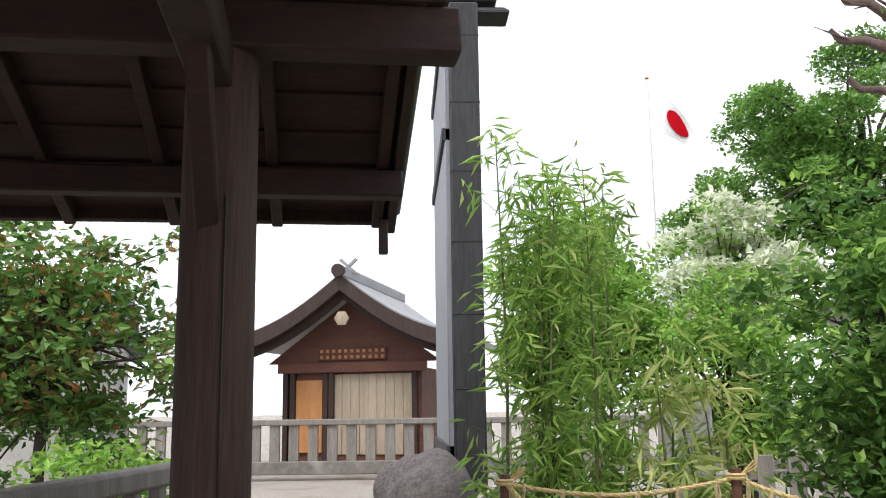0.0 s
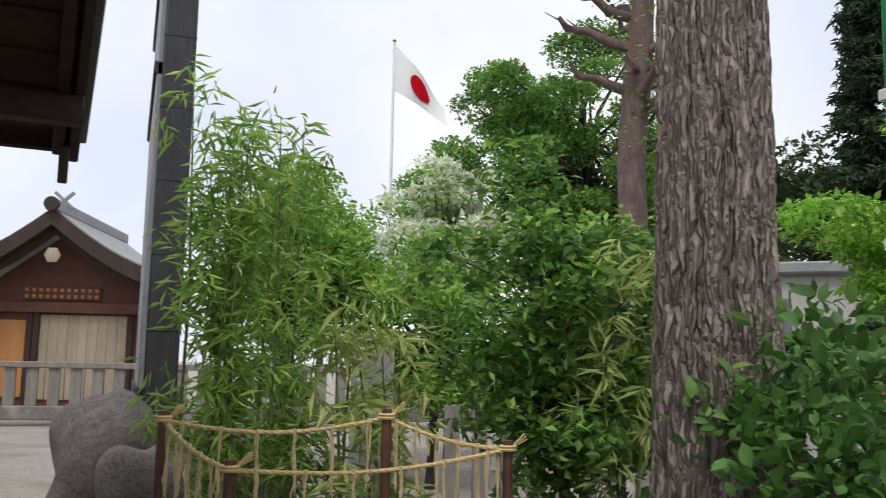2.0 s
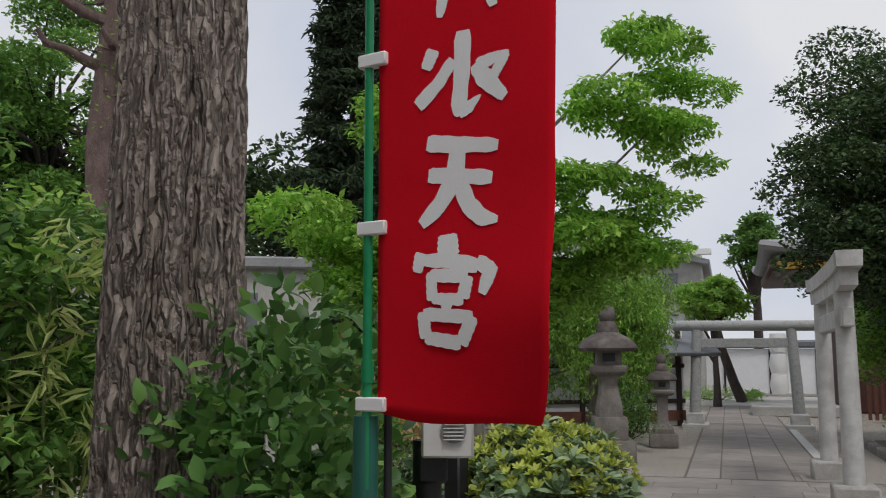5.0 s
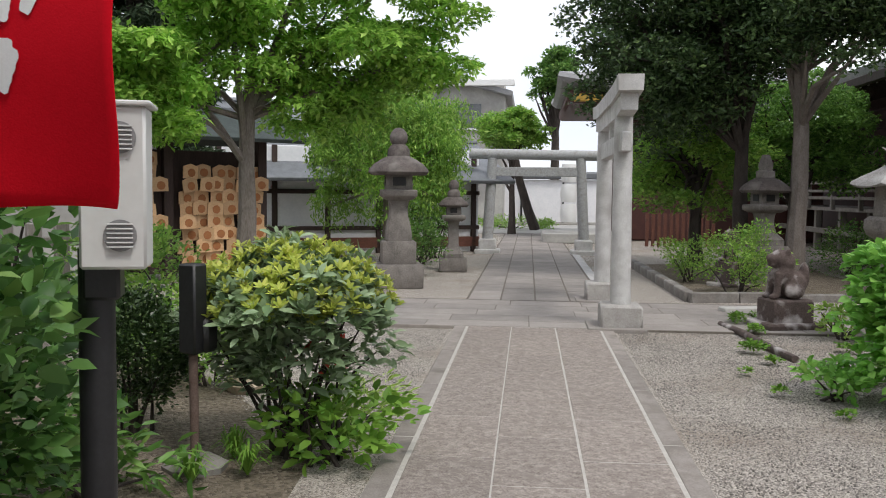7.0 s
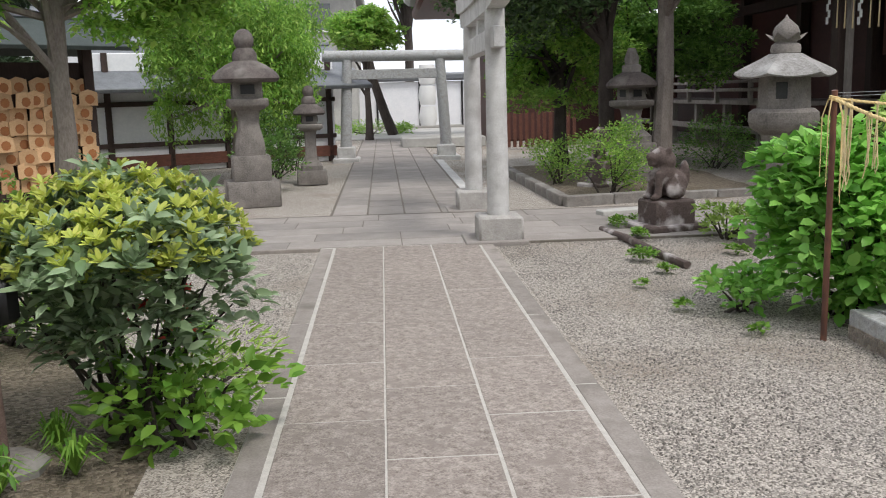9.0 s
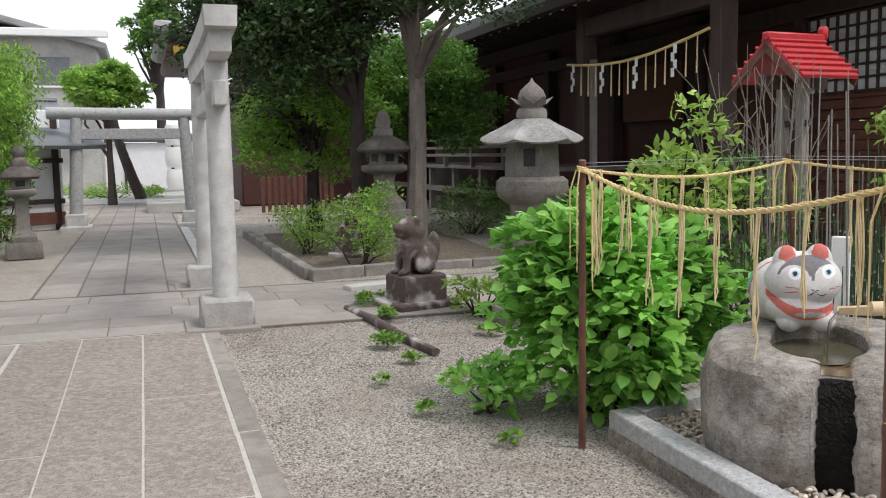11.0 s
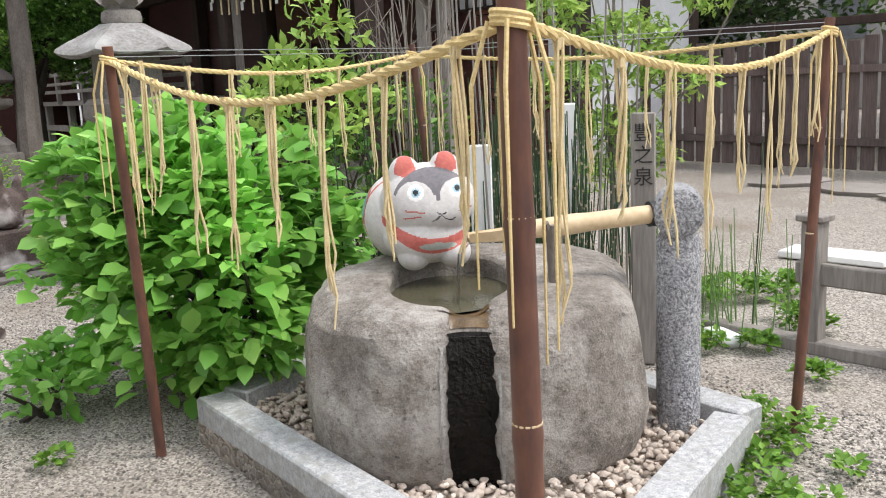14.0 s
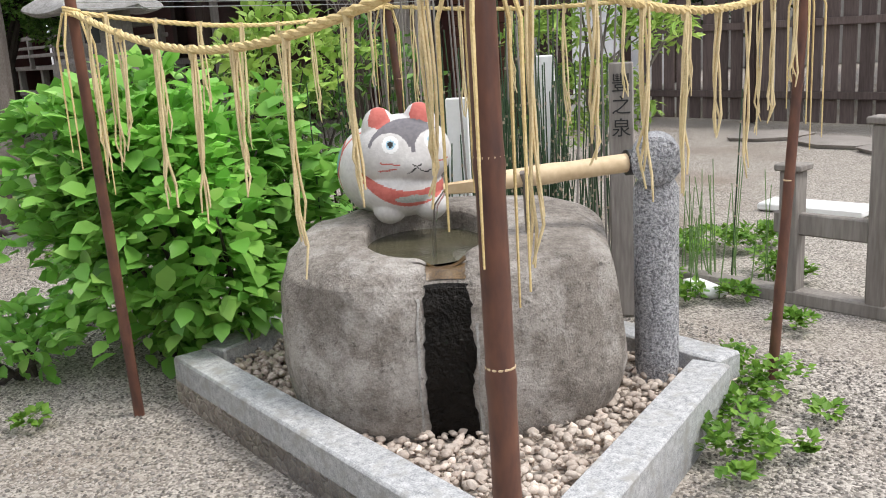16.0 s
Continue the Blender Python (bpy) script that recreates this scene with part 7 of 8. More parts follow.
# ---- the corner where the walk starts: water pavilion, sign, bamboo ----
def pavilion():
    t = thing("water_pavilion", "open timber water pavilion with a boarded eave", "pavilion", Matrix.Translation((-0.304, 5.118, 0)) @ Matrix.Rotation(radians(5), 4, "Z") @ Matrix.Translation((0.304, -5.118, 0)))
    part("post", Geo().lathe([(0.155, 0), (0.15, 0.6), (0.145, 3.05)], 20, Matrix.Translation((-1.161, 3.188, 0))), POST_WOOD, t, "weathered round timber post with a drying crack")
    part("crack", Geo().box((0, 0, 0), (0.006, 0.01, 2.2), Matrix.Translation((-1.12, 3.042, 1.3)), 0.002), BLACK_METAL_AND_SHADE, t)
    part("post", Geo().lathe([(0.15, 0), (0.15, 2.75)], 20, Matrix.Translation((-3.6, 3.12, 0))), POST_WOOD, t)
    part("post", Geo().lathe([(0.15, 0), (0.15, 2.75)], 20, Matrix.Translation((-3.6, 0.3, 0))), POST_WOOD, t)
    # roof pitch: rises from the far eave towards the ridge
    slope = radians(19.3)
    m = Matrix.Translation((-2.73, 4.7, 2.72)) @ Matrix.Rotation(-slope, 4, "X")
    part("roof_deck", Geo().box((0, -1.7, 0.03), (4.7, 3.5, 0.05), m, 0.006), EAVE_WOOD, t)
    for k in range(11):
        part("batten", Geo().box((0, -0.12 - k * 0.3, 0.0), (4.6, 0.035, 0.03), m, 0.004), EAVE_WOOD, t)
    for k in range(9):
        part("rafter", Geo().box((-2.2 + k * 0.56, -1.68, -0.04), (0.06, 3.5, 0.085), m, 0.006), EAVE_WOOD, t)
    part("roof_cover", Geo().box((0, -1.7, 0.09), (4.85, 3.7, 0.07), m, 0.01), TILE, t)
    part("eave_board", Geo().box((0, 0.05, 0.0), (4.75, 0.04, 0.13), m, 0.006), DARK_WOOD, t)
    part("barge_board", Geo().box((2.36, -1.7, 0.0), (0.05, 3.6, 0.2), m, 0.008), DARK_WOOD, t)
    part("barge_board", Geo().box((-2.36, -1.7, 0.0), (0.05, 3.6, 0.2), m, 0.008), DARK_WOOD, t)
    part("purlin", Geo().box((-2.5, 4.2, 2.74), (4.3, 0.12, 0.14), None, 0.01), EAVE_WOOD, t)
    part("wall_plate", Geo().box((-2.42, 3.12, 3.10), (4.42, 0.17, 0.2), None, 0.012), EAVE_WOOD, t)
    part("plate_cap", Geo().box((-2.42, 3.12, 3.225), (4.3, 0.24, 0.05), None, 0.01), EAVE_WOOD, t)
    part("wall_plate", Geo().box((-2.3, 0.3, 2.86), (3.4, 0.2, 0.26), None, 0.012), EAVE_WOOD, t)
    part("tie_beam", Geo().box((-1.19, 1.7, 2.93), (0.16, 3.0, 0.2), None, 0.012), DARK_WOOD, t)
    part("tie_beam", Geo().box((-3.6, 1.7, 2.75), (0.18, 3.0, 0.24), None, 0.012), DARK_WOOD, t)
    part("brace", Geo().box((0, 0, 0), (0.09, 0.11, 0.75), Matrix.Translation((-1.19, 2.88, 2.58)) @ Matrix.Rotation(radians(38), 4, "X"), 0.01), EAVE_WOOD, t)
    m2 = Matrix.Translation((-2.6, -1.3, 2.66)) @ Matrix.Rotation(slope, 4, "X")
    part("roof_deck", Geo().box((0, 1.55, 0.03), (4.7, 3.2, 0.05), m2, 0.006), EAVE_WOOD, t)
    part("roof_cover", Geo().box((0, 1.55, 0.09), (4.85, 3.4, 0.07), m2, 0.01), TILE, t)
    part("eave_hook", Geo().box((0, 0, 0), (0.05, 0.05, 0.2), Matrix.Translation((-0.42, 4.62, 2.55)), 0.006), DARK_WOOD, t)


pavilion()

rl = thing("stone_railing", "pale weathered rail of a low fence", "railing", line((-2.05, 2.0, 0), (-1.55, 6.2, 0)))
part("rail", Geo().box((2.1, 0, 1.24), (4.4, 0.14, 0.12), None, 0.02), GREY_WOOD, rl)
for i in range(12):
    part("baluster", Geo().box((0.2 + i * 0.36, 0, 0.6), (0.09, 0.08, 1.2), None, 0.01), GREY_WOOD, rl)

sg_ = thing("tall_board", "tall black-framed grey board under a small cap roof", "sign", Matrix.Translation((0.25, 7.05, 0)))
part("post", Geo().box((0.02, -0.02, 3.0), (0.25, 0.2, 4.1), None, 0.012), BLACK_WOOD, sg_)
part("panel", Geo().box((-0.125, 1.25, 3.05), (0.05, 2.5, 3.9), None, 0.01), GREY_BOARD, sg_, "grey board seen almost edge on")
for z in (1.25, 3.9, 4.9):
    part("crossbar", Geo().box((-0.135, 1.25, z), (0.08, 2.5, 0.12), None, 0.01), BLACK_WOOD, sg_)
for k in range(3):
    part("cap_roof", Geo().box((0.12, 0.1 + 0.14 * k, 5.0 + 0.075 * k), (0.62, 0.3, 0.035), Matrix.Translation((0, 0, 0)), 0.008), BLACK_WOOD, sg_)
part("cap_beam", Geo().box((0.1, 0.3, 5.28), (0.5, 0.2, 0.14), None, 0.012), BLACK_WOOD, sg_)
for z in (1.75, 2.35, 2.95, 3.55, 4.15, 4.75):
    part("post_joint", Geo().box((0.02, -0.02, z), (0.256, 0.206, 0.012), None, 0.002), BLACK_METAL_AND_SHADE, sg_)


def boulder(label, c, r, seed, material=DARK_STONE):
    g_ = Geo()
    ellipsoid(g_, (0, 0, r[2] * 0.8), r, None, 36, 24)
    g_.v = [tuple([(abs(p_[q_] - (0, 0, r[2] * 0.8)[q_]) / r[q_]) ** 0.5 * r[q_] * 0.88 * (1 if p_[q_] > (0, 0, r[2] * 0.8)[q_] else -1) + (0, 0, r[2] * 0.8)[q_] for q_ in range(3)]) for p_ in g_.v]
    g_.v = [tuple(Vector((x, y, z)) + Vector((x, y, z - r[2] * 0.8)) * (0.5 * noise.noise(Vector((x * 2.1 + seed, y * 1.7, z * 1.7))) + 0.08 * noise.noise(Vector((x * 6 + seed, y * 6, z * 6))))) for x, y, z in g_.v]
    return solid("boulder", g_, material, label, "rock", Vector(c), group="boulders at the board's foot", smooth=60)


boulder("dark rough boulder at the foot of the board", (-0.15, 6.7, -0.15), (0.42, 0.4, 0.78), 3)
boulder("low dark boulder before the board", (0.28, 6.35, -0.15), (0.4, 0.36, 0.66), 8)
boulder("dark boulder beside the bamboo", (0.9, 6.9, -0.1), (0.5, 0.4, 0.66), 14)

# bamboo grove with straw rope on short posts
def bamboo_plant(label, x, y, h, n, seed, leaf, size, lean=0.12, dense=1.0, group="bamboo"):
    t = thing("bamboo", label, "bamboo", (x, y, 0), group)
    rs_ = np.random.RandomState(seed)
    g_, pts = Geo(), []
    for i in range(n):
        b_ = Vector((rs_.normal() * 0.14, rs_.normal() * 0.12, 0))
        e_ = b_ + Vector((rs_.normal() * lean, rs_.normal() * lean, h * rs_.uniform(0.8, 1.05)))
        m_ = b_.lerp(e_, 0.6) + Vector((rs_.normal() * 0.03, rs_.normal() * 0.03, 0))
        g_.tube([b_, m_, e_], [0.011, 0.009, 0.003], 6)
        for k_ in range(int(26 * dense)):
            f = rs_.uniform(0.28, 1.0)
            o = (b_.lerp(m_, f / 0.6) if f < 0.6 else m_.lerp(e_, (f - 0.6) / 0.4))
            d_ = Vector((rs_.normal(), rs_.normal(), rs_.uniform(0.3, 1.2))).normalized() * rs_.uniform(0.12, 0.34)
            g_.tube([o, o + d_], [0.0028, 0.001], 4)
            for q in range(9):
                pts.append(tuple(o + d_ * rs_.uniform(0.4, 1.05) + Vector((rs_.normal(), rs_.normal(), rs_.normal())) * 0.025))
    tagged(part("culm", g_, CULM_GREEN, t), kind="stuff")
    ob = new("foliage", leaf_mesh("foliage", np.array(pts), size, leaf, 0.15, 0.3, seed, None, 0.55))
    ob.parent = t
    return t


bamboo_plant("slender dark-stemmed bamboo with fresh narrow leaves", 0.42, 4.75, 3.1, 5, 1, L_BAMBOO, 0.13, dense=1.5)
bamboo_plant("slender dark-stemmed bamboo with fresh narrow leaves", 0.72, 4.75, 3.0, 5, 2, L_BAMBOO, 0.13, dense=1.5)
bamboo_plant("slender bamboo with fresh narrow leaves", 1.02, 4.95, 1.95, 4, 3, L_BAMBOO, 0.13, dense=1.0)
bamboo_plant("pale drooping dwarf bamboo", 1.5, 4.9, 1.95, 4, 4, L_BAMBOO_PALE, 0.17, 0.2, dense=0.6)
bamboo_plant("fine bamboo behind the tree trunk", 2.78, 4.35, 2.6, 2, 5, L_BAMBOO_PALE, 0.16, 0.14, dense=0.8)
GROVE = [Vector((0.17, 3.68, 0)), Vector((1.14, 3.52, 0)), Vector((1.66, 3.33, 0)), Vector((0.42, 3.25, 0))]
tp = []
for i, p in enumerate(GROVE):
    h = (1.31, 1.33, 1.20, 1.14)[i]
    t = thing("bamboo_post", "short dark bamboo post of the grove's rope fence", "post", p, "bamboo posts round the grove")
    part("culm", culm(Geo(), (0, 0, -0.05), (0, 0, h), 0.026, 3), BAMBOO_DARK, t)
    tp.append(p + Vector((0, 0, h - 0.04)))
k = 100
for a, b, sag in ((tp[0], tp[1], 0.06), (tp[1], tp[2], 0.03), (tp[2], tp[3], 0.05), (tp[3], tp[0], 0.03)):
    rope([a.lerp(b, f) - Vector((0, 0, sag * math.sin(math.pi * f))) for f in [j / 10 for j in range(11)]], 0.0095, label="twisted straw rope round the bamboo grove")
    for j in range(6):
        k += 1
        f = (j + 0.5) / 6
        solid("straw_strand", hang(a.lerp(b, f) - Vector((0, 0, sag * math.sin(math.pi * f) + 0.003)), 0.3, k, 4), STRAW_OLD, "frayed straw strands hanging from the rope", "straw tassel", group="hanging straw strands")
for i, p in enumerate(tp):
    g = Geo()
    for q in range(2):
        g.tube([p + Vector((math.cos(a) * 0.034, math.sin(a) * 0.034, q * 0.014)) for a in [2 * math.pi * j / 12 for j in range(13)]], 0.008, 6)
    for q in range(9):
        g.tube([p + Vector((0.02, 0, 0.01)), p + Vector((0.07 + 0.01 * (q % 3), 0.02 * (q - 4) / 4, 0.07 - 0.012 * (q % 4)))], [0.006, 0.003], 5)
    solid("rope_knot", g, STRAW, "straw rope knot with loose ends on a post", "knot", group="rope knots")

solid("white_stone_post", Geo().box((0, 0, 0.82), (0.27, 0.22, 1.66), None, 0.02), GRANITE, "pale square stone marker behind the bamboo", "post", Matrix.Translation((1.68, 5.85, 0)))

# precinct fence and the small shrine house behind it
fn = thing("shrine_fence", "weathered grey timber-and-stone precinct fence", "fence", line((-7.0, 22.0, 0), (9.0, 20.6, 0)))
part("top_rail", Geo().box((8.0, 0, 1.33), (16.4, 0.22, 0.14), None, 0.02), GREY_WOOD, fn)
part("bottom_rail", Geo().box((8.0, 0, 0.28), (16.4, 0.26, 0.3), None, 0.02), OLD_STONE, fn)
for i in range(36):
    part("paling", Geo().box((0.1 + i * 0.455, 0, 0.8), (0.24, 0.1, 1.0), None, 0.012), GREY_WOOD, fn)


def small_house():
    t = thing("shrine_house", "small reddish timber shrine house with a curved grey roof", "house", Matrix.Translation((-1.6, 24.0, 0)) @ Matrix.Rotation(radians(-15), 4, "Z"))
    def bx(name, c, size, material, label="", bevel=0.01):
        return part(name, Geo().box(c, size, None, bevel), material, t, label)
    bx("wall", (0, 1.8, 1.35), (3.8, 3.4, 2.7), RED_WOOD)
    for i in range(9):
        bx("board", (-0.4 + i * 0.24, 0.07, 1.5), (0.235, 0.03, 2.1), PALE_WOOD)
    bx("door", (-1.2, 0.06, 1.45), (0.75, 0.06, 1.9), ORANGE_WOOD, "orange-brown plain timber door")
    for x in (-1.85, -1.65, -0.72, -0.56, 1.72):
        bx("post", (x, 0.03, 1.4), (0.14, 0.16, 2.7), EAVE_WOOD)
    bx("beam", (0, 0.0, 2.72), (4.1, 0.2, 0.26), RED_WOOD)
    bx("lattice_panel", (0, 0.06, 3.08), (1.9, 0.05, 0.34), RED_WOOD)
    for i in range(11):
        bx("lattice_boss", (-0.85 + i * 0.17, 0.02, 3.0), (0.09, 0.03, 0.09), ORANGE_WOOD)
        bx("lattice_boss", (-0.85 + i * 0.17, 0.02, 3.16), (0.09, 0.03, 0.09), ORANGE_WOOD)
    part("gable", Geo().add([(-2.4, 0.1, 2.85), (2.4, 0.1, 2.85), (0, 0.1, 4.6), (-2.4, 0.2, 2.85), (2.4, 0.2, 2.85), (0, 0.2, 4.6)], [(0, 1, 2), (5, 4, 3), (0, 3, 4, 1), (1, 4, 5, 2), (2, 5, 3, 0)]), RED_WOOD, t, smooth=0)
    for sg in (-1, 1):
        n_ = 10
        top, pts, fs_ = [], [], []
        for i in range(n_ + 1):
            f = i / n_
            x = sg * 3.25 * f
            z = 4.95 - 1.75 * f - 0.26 * math.sin(math.pi * f) + 0.1 * f * f
            top.append((x, z))
        for y0, y1, dz, th, nm, mt in ((-1.0, 5.0, 0.0, 0.16, "roof", ROOF), (-1.06, -0.9, -0.28, 0.4, "barge_board", DARK_WOOD), (-0.75, -0.66, -0.48, 0.26, "barge_board", EAVE_WOOD)):
            gg = Geo()
            pts = []
            for x, z in top:
                pts += [(x, y0, z + dz), (x, y1, z + dz), (x, y1, z + dz + th), (x, y0, z + dz + th)]
            fs_ = []
            for i in range(n_):
                a = i * 4
                for q in range(4):
                    fs_.append((a + q, a + 4 + q, a + 4 + (q + 1) % 4, a + (q + 1) % 4))
            fs_ += [(0, 1, 2, 3), (n_ * 4 + 3, n_ * 4 + 2, n_ * 4 + 1, n_ * 4)]
            gg.add(pts, fs_)
            part(nm, gg, mt, t, smooth=30)
    bx("ridge", (0, 2.0, 5.14), (0.3, 6.2, 0.26), ROOF)
    part("ridge_end", Geo().lathe([(0.17, 0), (0.17, 0.16)], 16, Matrix.Translation((0, -1.05, 5.16)) @ Matrix.Rotation(radians(90), 4, "X")), DARK_WOOD, t)
    for sg in (-1, 1):
        part("finial", Geo().box((0, 0, 0), (0.08, 0.08, 0.62), Matrix.Translation((0.0, -0.3, 5.38)) @ Matrix.Rotation(sg * radians(48), 4, "Y"), 0.01), ROOF, t)
    part("gable_ornament", Geo().lathe([(0.05, 0), (0.2, 0.02), (0.2, 0.06), (0.1, 0.09)], 6, Matrix.Translation((0, -0.8, 3.95)) @ Matrix.Rotation(radians(90), 4, "X")), PALE_WOOD, t, "pale carved gable pendant")


small_house()

# flag on its pole
fl = thing("flag_pole", "white pole flying a white flag with a red disc", "flag", (8.55, 30.2, 0))
part("pole", Geo().tube([(0, 0, 0), (0, 0, 13.1)], [0.07, 0.045], 12), WHITE, fl)
part("knob", Geo().lathe([(0.02, 13.08), (0.08, 13.15), (0.02, 13.22)], 12), GOLD, fl)


def flag_at(u, v):
    return Vector((0.06 + 1.95 * u, -0.3 * math.sin(u * 6.0 + v) * u, 12.95 - 1.7 * v * (1 - 0.6 * u) - 2.1 * u ** 1.2 - 0.06 * math.sin(u * 7)))


g = Geo()
n1, n2 = 24, 16
g.add([flag_at(i / n1, j / n2) for j in range(n2 + 1) for i in range(n1 + 1)], [(j * (n1 + 1) + i, j * (n1 + 1) + i + 1, (j + 1) * (n1 + 1) + i + 1, (j + 1) * (n1 + 1) + i) for j in range(n2) for i in range(n1)])
part("cloth", g, WHITE_CLOTH, fl, smooth=180)
g = Geo()
ring = [flag_at(0.5 + 0.215 * math.cos(a), 0.5 + 0.3 * math.sin(a)) + Vector((0, -0.03, 0)) for a in [2 * math.pi * j / 28 for j in range(28)]]
g.add([flag_at(0.5, 0.5) + Vector((0, -0.03, 0))] + ring, [(0, 1 + (j + 1) % 28, 1 + j) for j in range(28)])
part("disc", g, RED_CLOTH, fl, smooth=180)

# trees and shrubs around the start
def round_tree(name, label, c, h, radii, n, size, leaf, seed, nclump=60, clump=0.8, r0=0.2, bark=BARK_DARK, zc=None, shell=0.4, second=None, **kw):
    zc = zc or h - radii[2]
    return tree(name, label, (c[0], c[1], 0), (c[0], c[1], h * 0.8), r0, crown_clumps((c[0], c[1], zc), radii, nclump, clump, seed, shell), n, size, leaf, bark, seed, second=second, **kw)


round_tree("big_tree", "large dark-green spreading tree behind the flag", (15.6, 29.0), 14.0, (6.6, 4.5, 5.2), 62000, 0.2, L_ZELKOVA, 111, 90, 1.05, 0.4)
round_tree("dogwood", "white-flowering dogwood tree among green shrubs", (4.6, 12.4), 4.5, (1.25, 1.1, 1.45), 3500, 0.11, L_FRESH, 112, 60, 0.4, 0.08, second=(L_WHITE, 11000, 0.12, 0.4), zc=3.1)
round_tree("green_tree", "light-green fine-leaved tree behind the bamboo", (1.9, 11.5), 4.1, (1.25, 1.1, 1.5), 11000, 0.11, L_FRESH, 113, 60, 0.45, 0.1, zc=2.7)
round_tree("green_tree", "rounded green shrub tree", (3.7, 10.5), 3.0, (1.3, 1.0, 1.3), 9000, 0.10, L_FRESH, 114, 50, 0.42, 0.08, zc=1.8)
round_tree("green_tree", "rounded green tree far behind the fence", (5.6, 27.0), 6.2, (2.0, 1.5, 1.5), 4500, 0.2, L_FRESH, 115, 40, 0.7, 0.15)
round_tree("camellia", "glossy-leaved shrub tree beside the trunk", (2.75, 5.0), 2.95, (0.85, 0.7, 1.35), 7000, 0.09, L_MID, 116, 60, 0.26, 0.05, zc=1.6, second=(L_FRESH, 1500, 0.085, 0.45))
round_tree("camellia", "glossy-leaved shrub behind the rope posts", (3.6, 5.6), 2.7, (0.8, 0.7, 1.2), 6000, 0.085, L_MID, 117, 50, 0.3, 0.05, zc=1.5, second=(L_FRESH, 1000, 0.085, 0.4))
round_tree("photinia", "large shrub with green and bronze-red leaves", (-4.6, 11.0), 4.2, (2.2, 1.4, 1.9), 6500, 0.15, L_MID, 118, 70, 0.5, 0.1, zc=2.4, second=(L_BRONZE, 2200, 0.15, 0.0))
round_tree("photinia", "shrub with green and bronze-red leaves", (-6.8, 12.0), 4.6, (2.0, 1.4, 2.1), 5000, 0.15, L_MID, 119, 60, 0.5, 0.1, zc=2.5, second=(L_BRONZE, 2400, 0.15, 0.3))
round_tree("photinia", "shrub with green leaves beside the pavilion", (-2.9, 8.2), 1.3, (0.8, 0.7, 0.6), 2500, 0.10, L_FRESH, 120, 30, 0.3, 0.04, zc=0.7)
rsc = np.random.RandomState(121)
cone = []
for z in np.arange(2.0, 12.4, 0.42):
    r = 1.75 * (1 - z / 14.5) + 0.15
    for q in range(7):
        a = q * 0.9 + z * 2.1 + rsc.normal() * 0.3
        cone.append((15.0 + math.cos(a) * r * rsc.uniform(0.5, 1.0), 14.0 + math.sin(a) * r * rsc.uniform(0.5, 1.0), z + rsc.normal() * 0.15, 0.42))
tree("conifer", "tall dark conifer behind the wall", (15.0, 14.0, 0), (15.0, 14.0, 12.4), 0.26, cone, 46000, 0.2, L_CONIFER, BARK_DARK, 121, aspect=0.3, fork=0.1, flat=0.5, droop=0.5, limb_every=400, sub=0.35)
round_tree("maple_far", "dark fine-leaved tree behind the office", (16.0, 16.5), 7.5, (3.6, 3.0, 2.4), 12000, 0.2, L_DARK, 122, 60, 0.9, 0.25)
round_tree("court_tree", "dark tree beyond the board fence", tuple(W(14.5, -16.5)[:2]), 6.5, (3.5, 3.0, 2.8), 14000, 0.17, L_DARK, 123, 60, 0.9, 0.25)
round_tree("court_tree", "dark tree beyond the board fence", tuple(W(8.0, -16.0)[:2]), 6.0, (3.2, 3.0, 2.6), 12000, 0.17, L_MID, 124, 60, 0.9, 0.25)
round_tree("court_tree", "dark tree behind the board fence's end", tuple(W(2.0, -16.0)[:2]), 6.0, (3.2, 3.0, 2.6), 9000, 0.17, L_MID, 125, 50, 0.9, 0.25)

# pollarded tree with bare stubs
pt = thing("pollard_tree", "pollarded tree with bare stubby limbs", "tree", (10.3, 16.6, 0))
g = Geo()
g.tube([(0, 0, -0.05), (0.05, 0, 3), (-0.05, 0.05, 6), (0.1, 0, 8.2), (0.25, 0, 10.5), (0.5, 0.1, 13)], [0.36, 0.33, 0.3, 0.3, 0.24, 0.18], 14, wob=0.25)
rs = np.random.RandomState(6)
for i in range(22):
    z = rs.uniform(7.0, 12.5)
    a = rs.uniform(0, 6.28)
    o = Vector((0.1, 0, z))
    d1 = Vector((math.cos(a), math.sin(a), rs.uniform(0.0, 0.5)))
    L = rs.uniform(0.6, 1.7)
    e = o + d1 * L
    g.tube([o, o.lerp(e, 0.5) + Vector((0, 0, 0.1)), e, e + Vector((rs.normal() * 0.1, rs.normal() * 0.1, 0.25))], [0.12, 0.09, 0.08, 0.06], 8, wob=0.4, seed=i)
    for q in range(3):
        t0 = o.lerp(e, rs.uniform(0.4, 1.0))
        g.tube([t0, t0 + Vector((rs.normal() * 0.4, rs.normal() * 0.4, rs.uniform(-0.1, 0.4)))], [0.03, 0.008], 5)
for z, L, up_ in ((8.6, 1.5, 0.35), (9.3, 1.3, 0.5), (7.6, 1.2, 0.3), (9.9, 1.4, 0.2)):
    e = Vector((-L, 0.3, z + up_))
    g.tube([(0, 0, z), (-L * 0.4, 0.1, z + 0.1), (-L * 0.7, 0.2, z + up_ * 0.9), e, e + Vector((-0.2, 0, 0.25))], [0.13, 0.11, 0.09, 0.08, 0.05], 8, wob=0.4, seed=int(z))
    for q in range(5):
        t0 = Vector((-L * rs.uniform(0.3, 1.0), 0.2, z + up_ * 0.8))
        g.tube([t0, t0 + Vector((-0.25 + rs.normal() * 0.3, rs.normal() * 0.2, rs.uniform(-0.1, 0.5)))], [0.035, 0.008], 5)
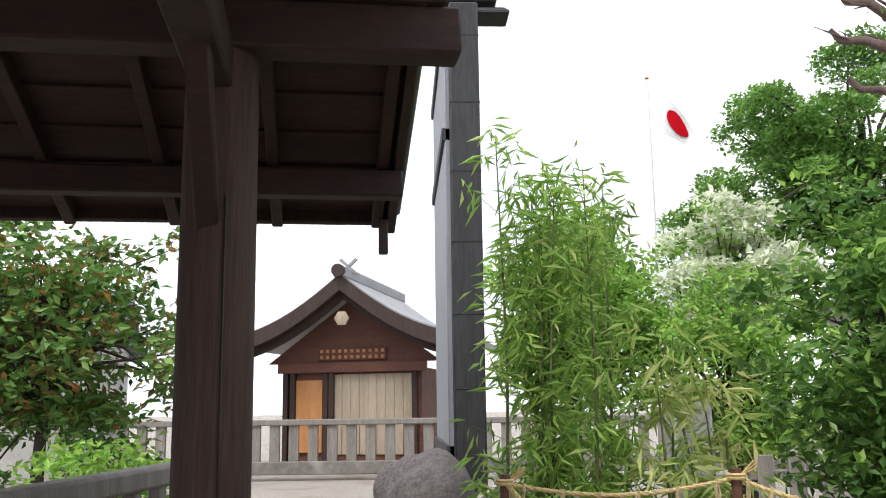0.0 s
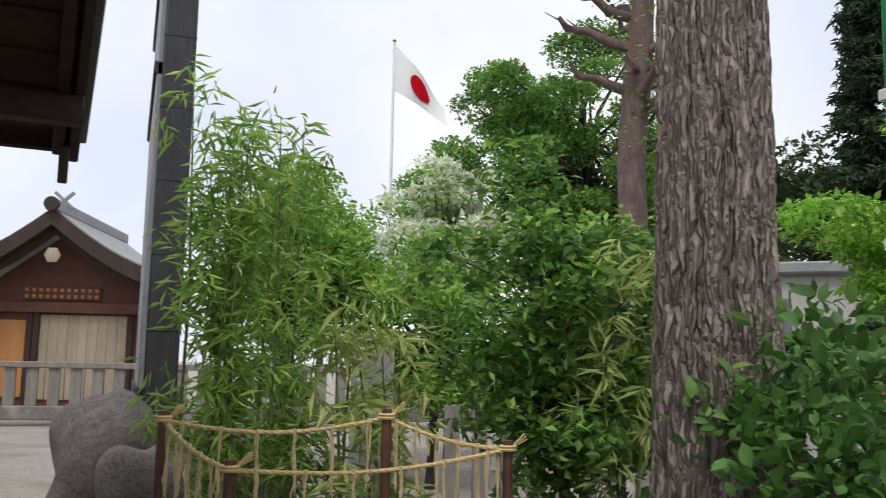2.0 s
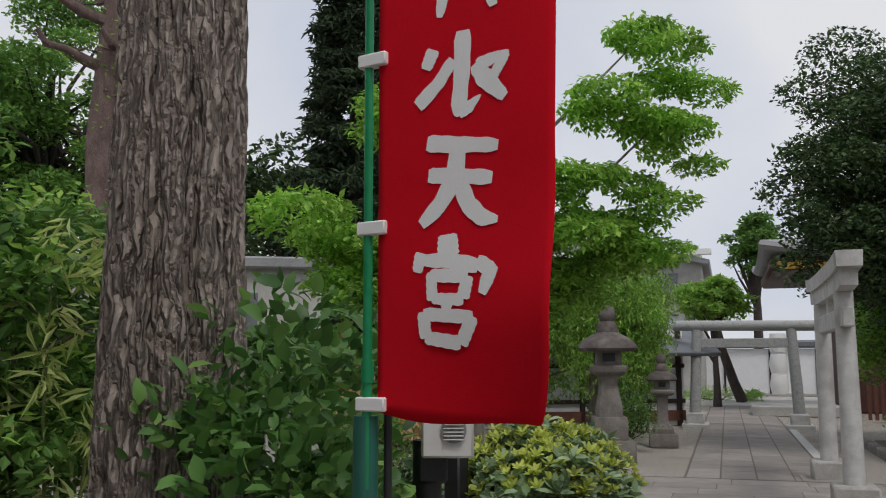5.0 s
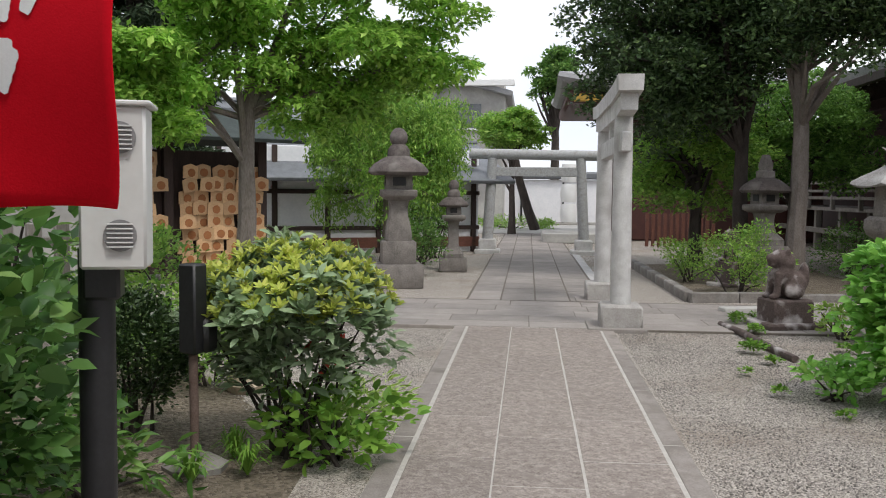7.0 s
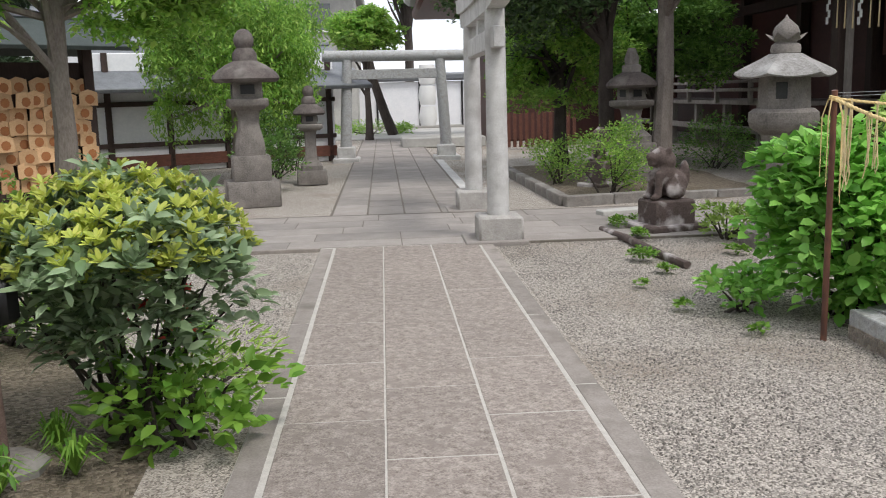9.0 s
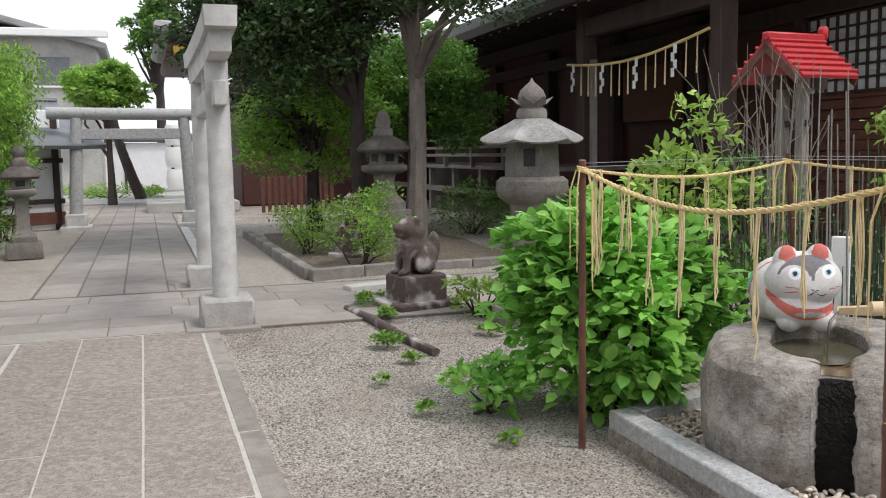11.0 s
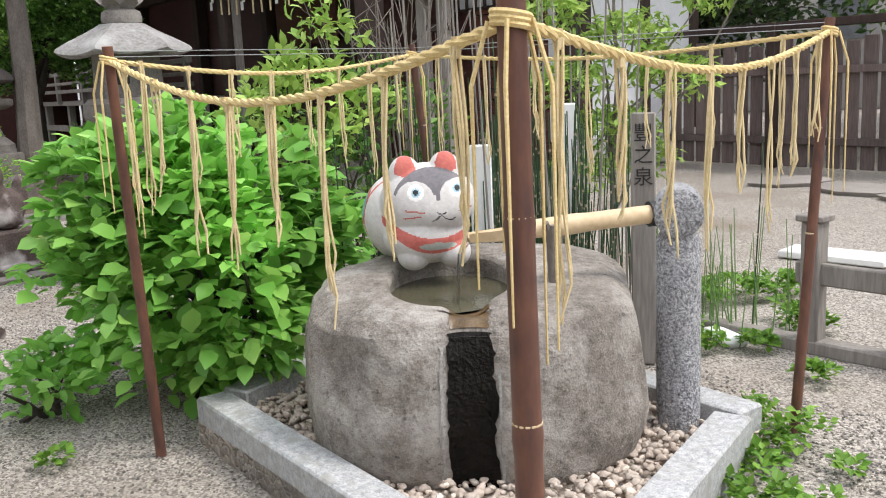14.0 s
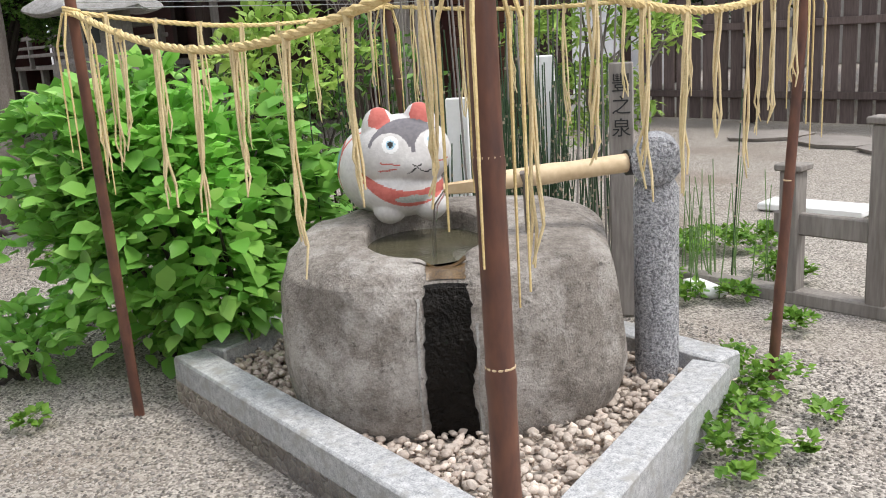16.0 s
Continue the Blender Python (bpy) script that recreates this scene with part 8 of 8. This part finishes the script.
part("trunk", g, mat("reddish_bark", (0.07, 0.045, 0.04), (0.2, 0.14, 0.125), 6, 0.95, 0.6, stretch=(1, 1, 0.4)), pt, smooth=60)
pts = np.array([(rs.normal() * 0.45, rs.normal() * 0.45, rs.uniform(6.2, 10.5)) for i in range(420)])
ob = new("foliage", leaf_mesh("foliage", pts, 0.13, L_FRESH, 0.5, 0.4, 4))
ob.parent = pt

# grey wall and flat building behind the hedge
gb = thing("grey_building", "flat grey building with a parapet behind the hedge", "house", line((6.4, 12.9, 0), (10.0, 9.85, 0)))
part("wall", Geo().box((2.2, 1.5, 1.5), (5.0, 3.0, 3.0), None, 0.03), CONCRETE, gb)
part("parapet", Geo().box((2.2, 1.5, 3.05), (5.3, 3.3, 0.18), None, 0.03), ROOF, gb)
for i in range(3):
    part("window", Geo().box((0.5 + i * 1.4, -0.02, 2.2), (0.9, 0.06, 0.8), None, 0.01), TILE, gb)
fb2 = thing("hedge_fence", "weathered timber fence behind the shrubs", "fence", line((3.2, 8.8, 0), (8.5, 7.6, 0)))
for i in range(18):
    part("paling", Geo().box((0.15 + i * 0.3, 0, 0.55), (0.16, 0.06, 1.1), None, 0.01), GREY_WOOD, fb2)
part("rail", Geo().box((2.7, 0.06, 0.9), (5.4, 0.08, 0.1), None, 0.01), GREY_WOOD, fb2)

# houses that close the view all round
for i, (x, y, turn, w, h) in enumerate(((-14, 24, 10, 12, 5.0), (-16, 4, 95, 14, 5.5), (-6, -16, 180, 16, 5.5), (12, -20, 200, 16, 5.5), (30, -16, 230, 14, 6), (26, 24, -40, 14, 5))):
    t = thing("neighbour_house", "plain pale neighbouring house with a grey tiled roof", "house", Matrix.Translation((x, y, 0)) @ Matrix.Rotation(radians(turn), 4, "Z"), "houses round the precinct")
    part("wall", Geo().box((0, 0, h * 0.35), (w, 6, h * 0.7), None, 0.03), CONCRETE, t)
    for sg in (-1, 1):
        part("roof", Geo().box((0, sg * 1.75, 0), (w + 0.8, 4.0, 0.16), Matrix.Translation((0, 0, h * 0.95)) @ Matrix.Rotation(sg * radians(-24), 4, "X"), 0.03), TILE, t)
    for k in range(4):
        part("window", Geo().box((-w * 0.35 + k * w * 0.23, -3.0, h * 0.4), (1.2, 0.1, 1.1), None, 0.01), TILE, t)

# loose stones on the gravel, thickest beside the path
rr = random.Random(12)
g = Geo()
octa = [(1, 0, 0), (-1, 0, 0), (0, 1, 0), (0, -1, 0), (0, 0, 1), (0, 0, -1)]
of = [(0, 2, 4), (2, 1, 4), (1, 3, 4), (3, 0, 4), (2, 0, 5), (1, 2, 5), (3, 1, 5), (0, 3, 5)]
for i in range(60000):
    s, l = rr.uniform(4.5, 11.0), -1.45 - 3.6 * rr.random() ** 1.1
    if rr.random() < 0.14:
        s, l = rr.uniform(6.0, 10.5), 0.35 + rr.random() * 1.6
    p = W(s, l)
    if inside(p, -0.02):
        continue
    z = rr.uniform(0.0035, 0.0085)
    k = z * rr.uniform(0.7, 1.15)
    base = len(g.v)
    c, d = math.cos(i), math.sin(i)
    zz = -0.012 + 0.012 * noise.noise(Vector((p.x * 0.35, p.y * 0.35, 0))) + k * 0.35
    g.v += [(p.x + (a * c - b_ * d) * k * (1.3 if i % 2 else 1.0), p.y + (a * d + b_ * c) * k, zz + e * k * 0.7) for a, b_, e in octa]
    g.f += [(x + base, y + base, w + base) for x, y, w in of]
solid("loose_gravel", g, STONE_CHIP, "loose grey gravel stones on the ground", "gravel", kind="stuff", smooth=0)
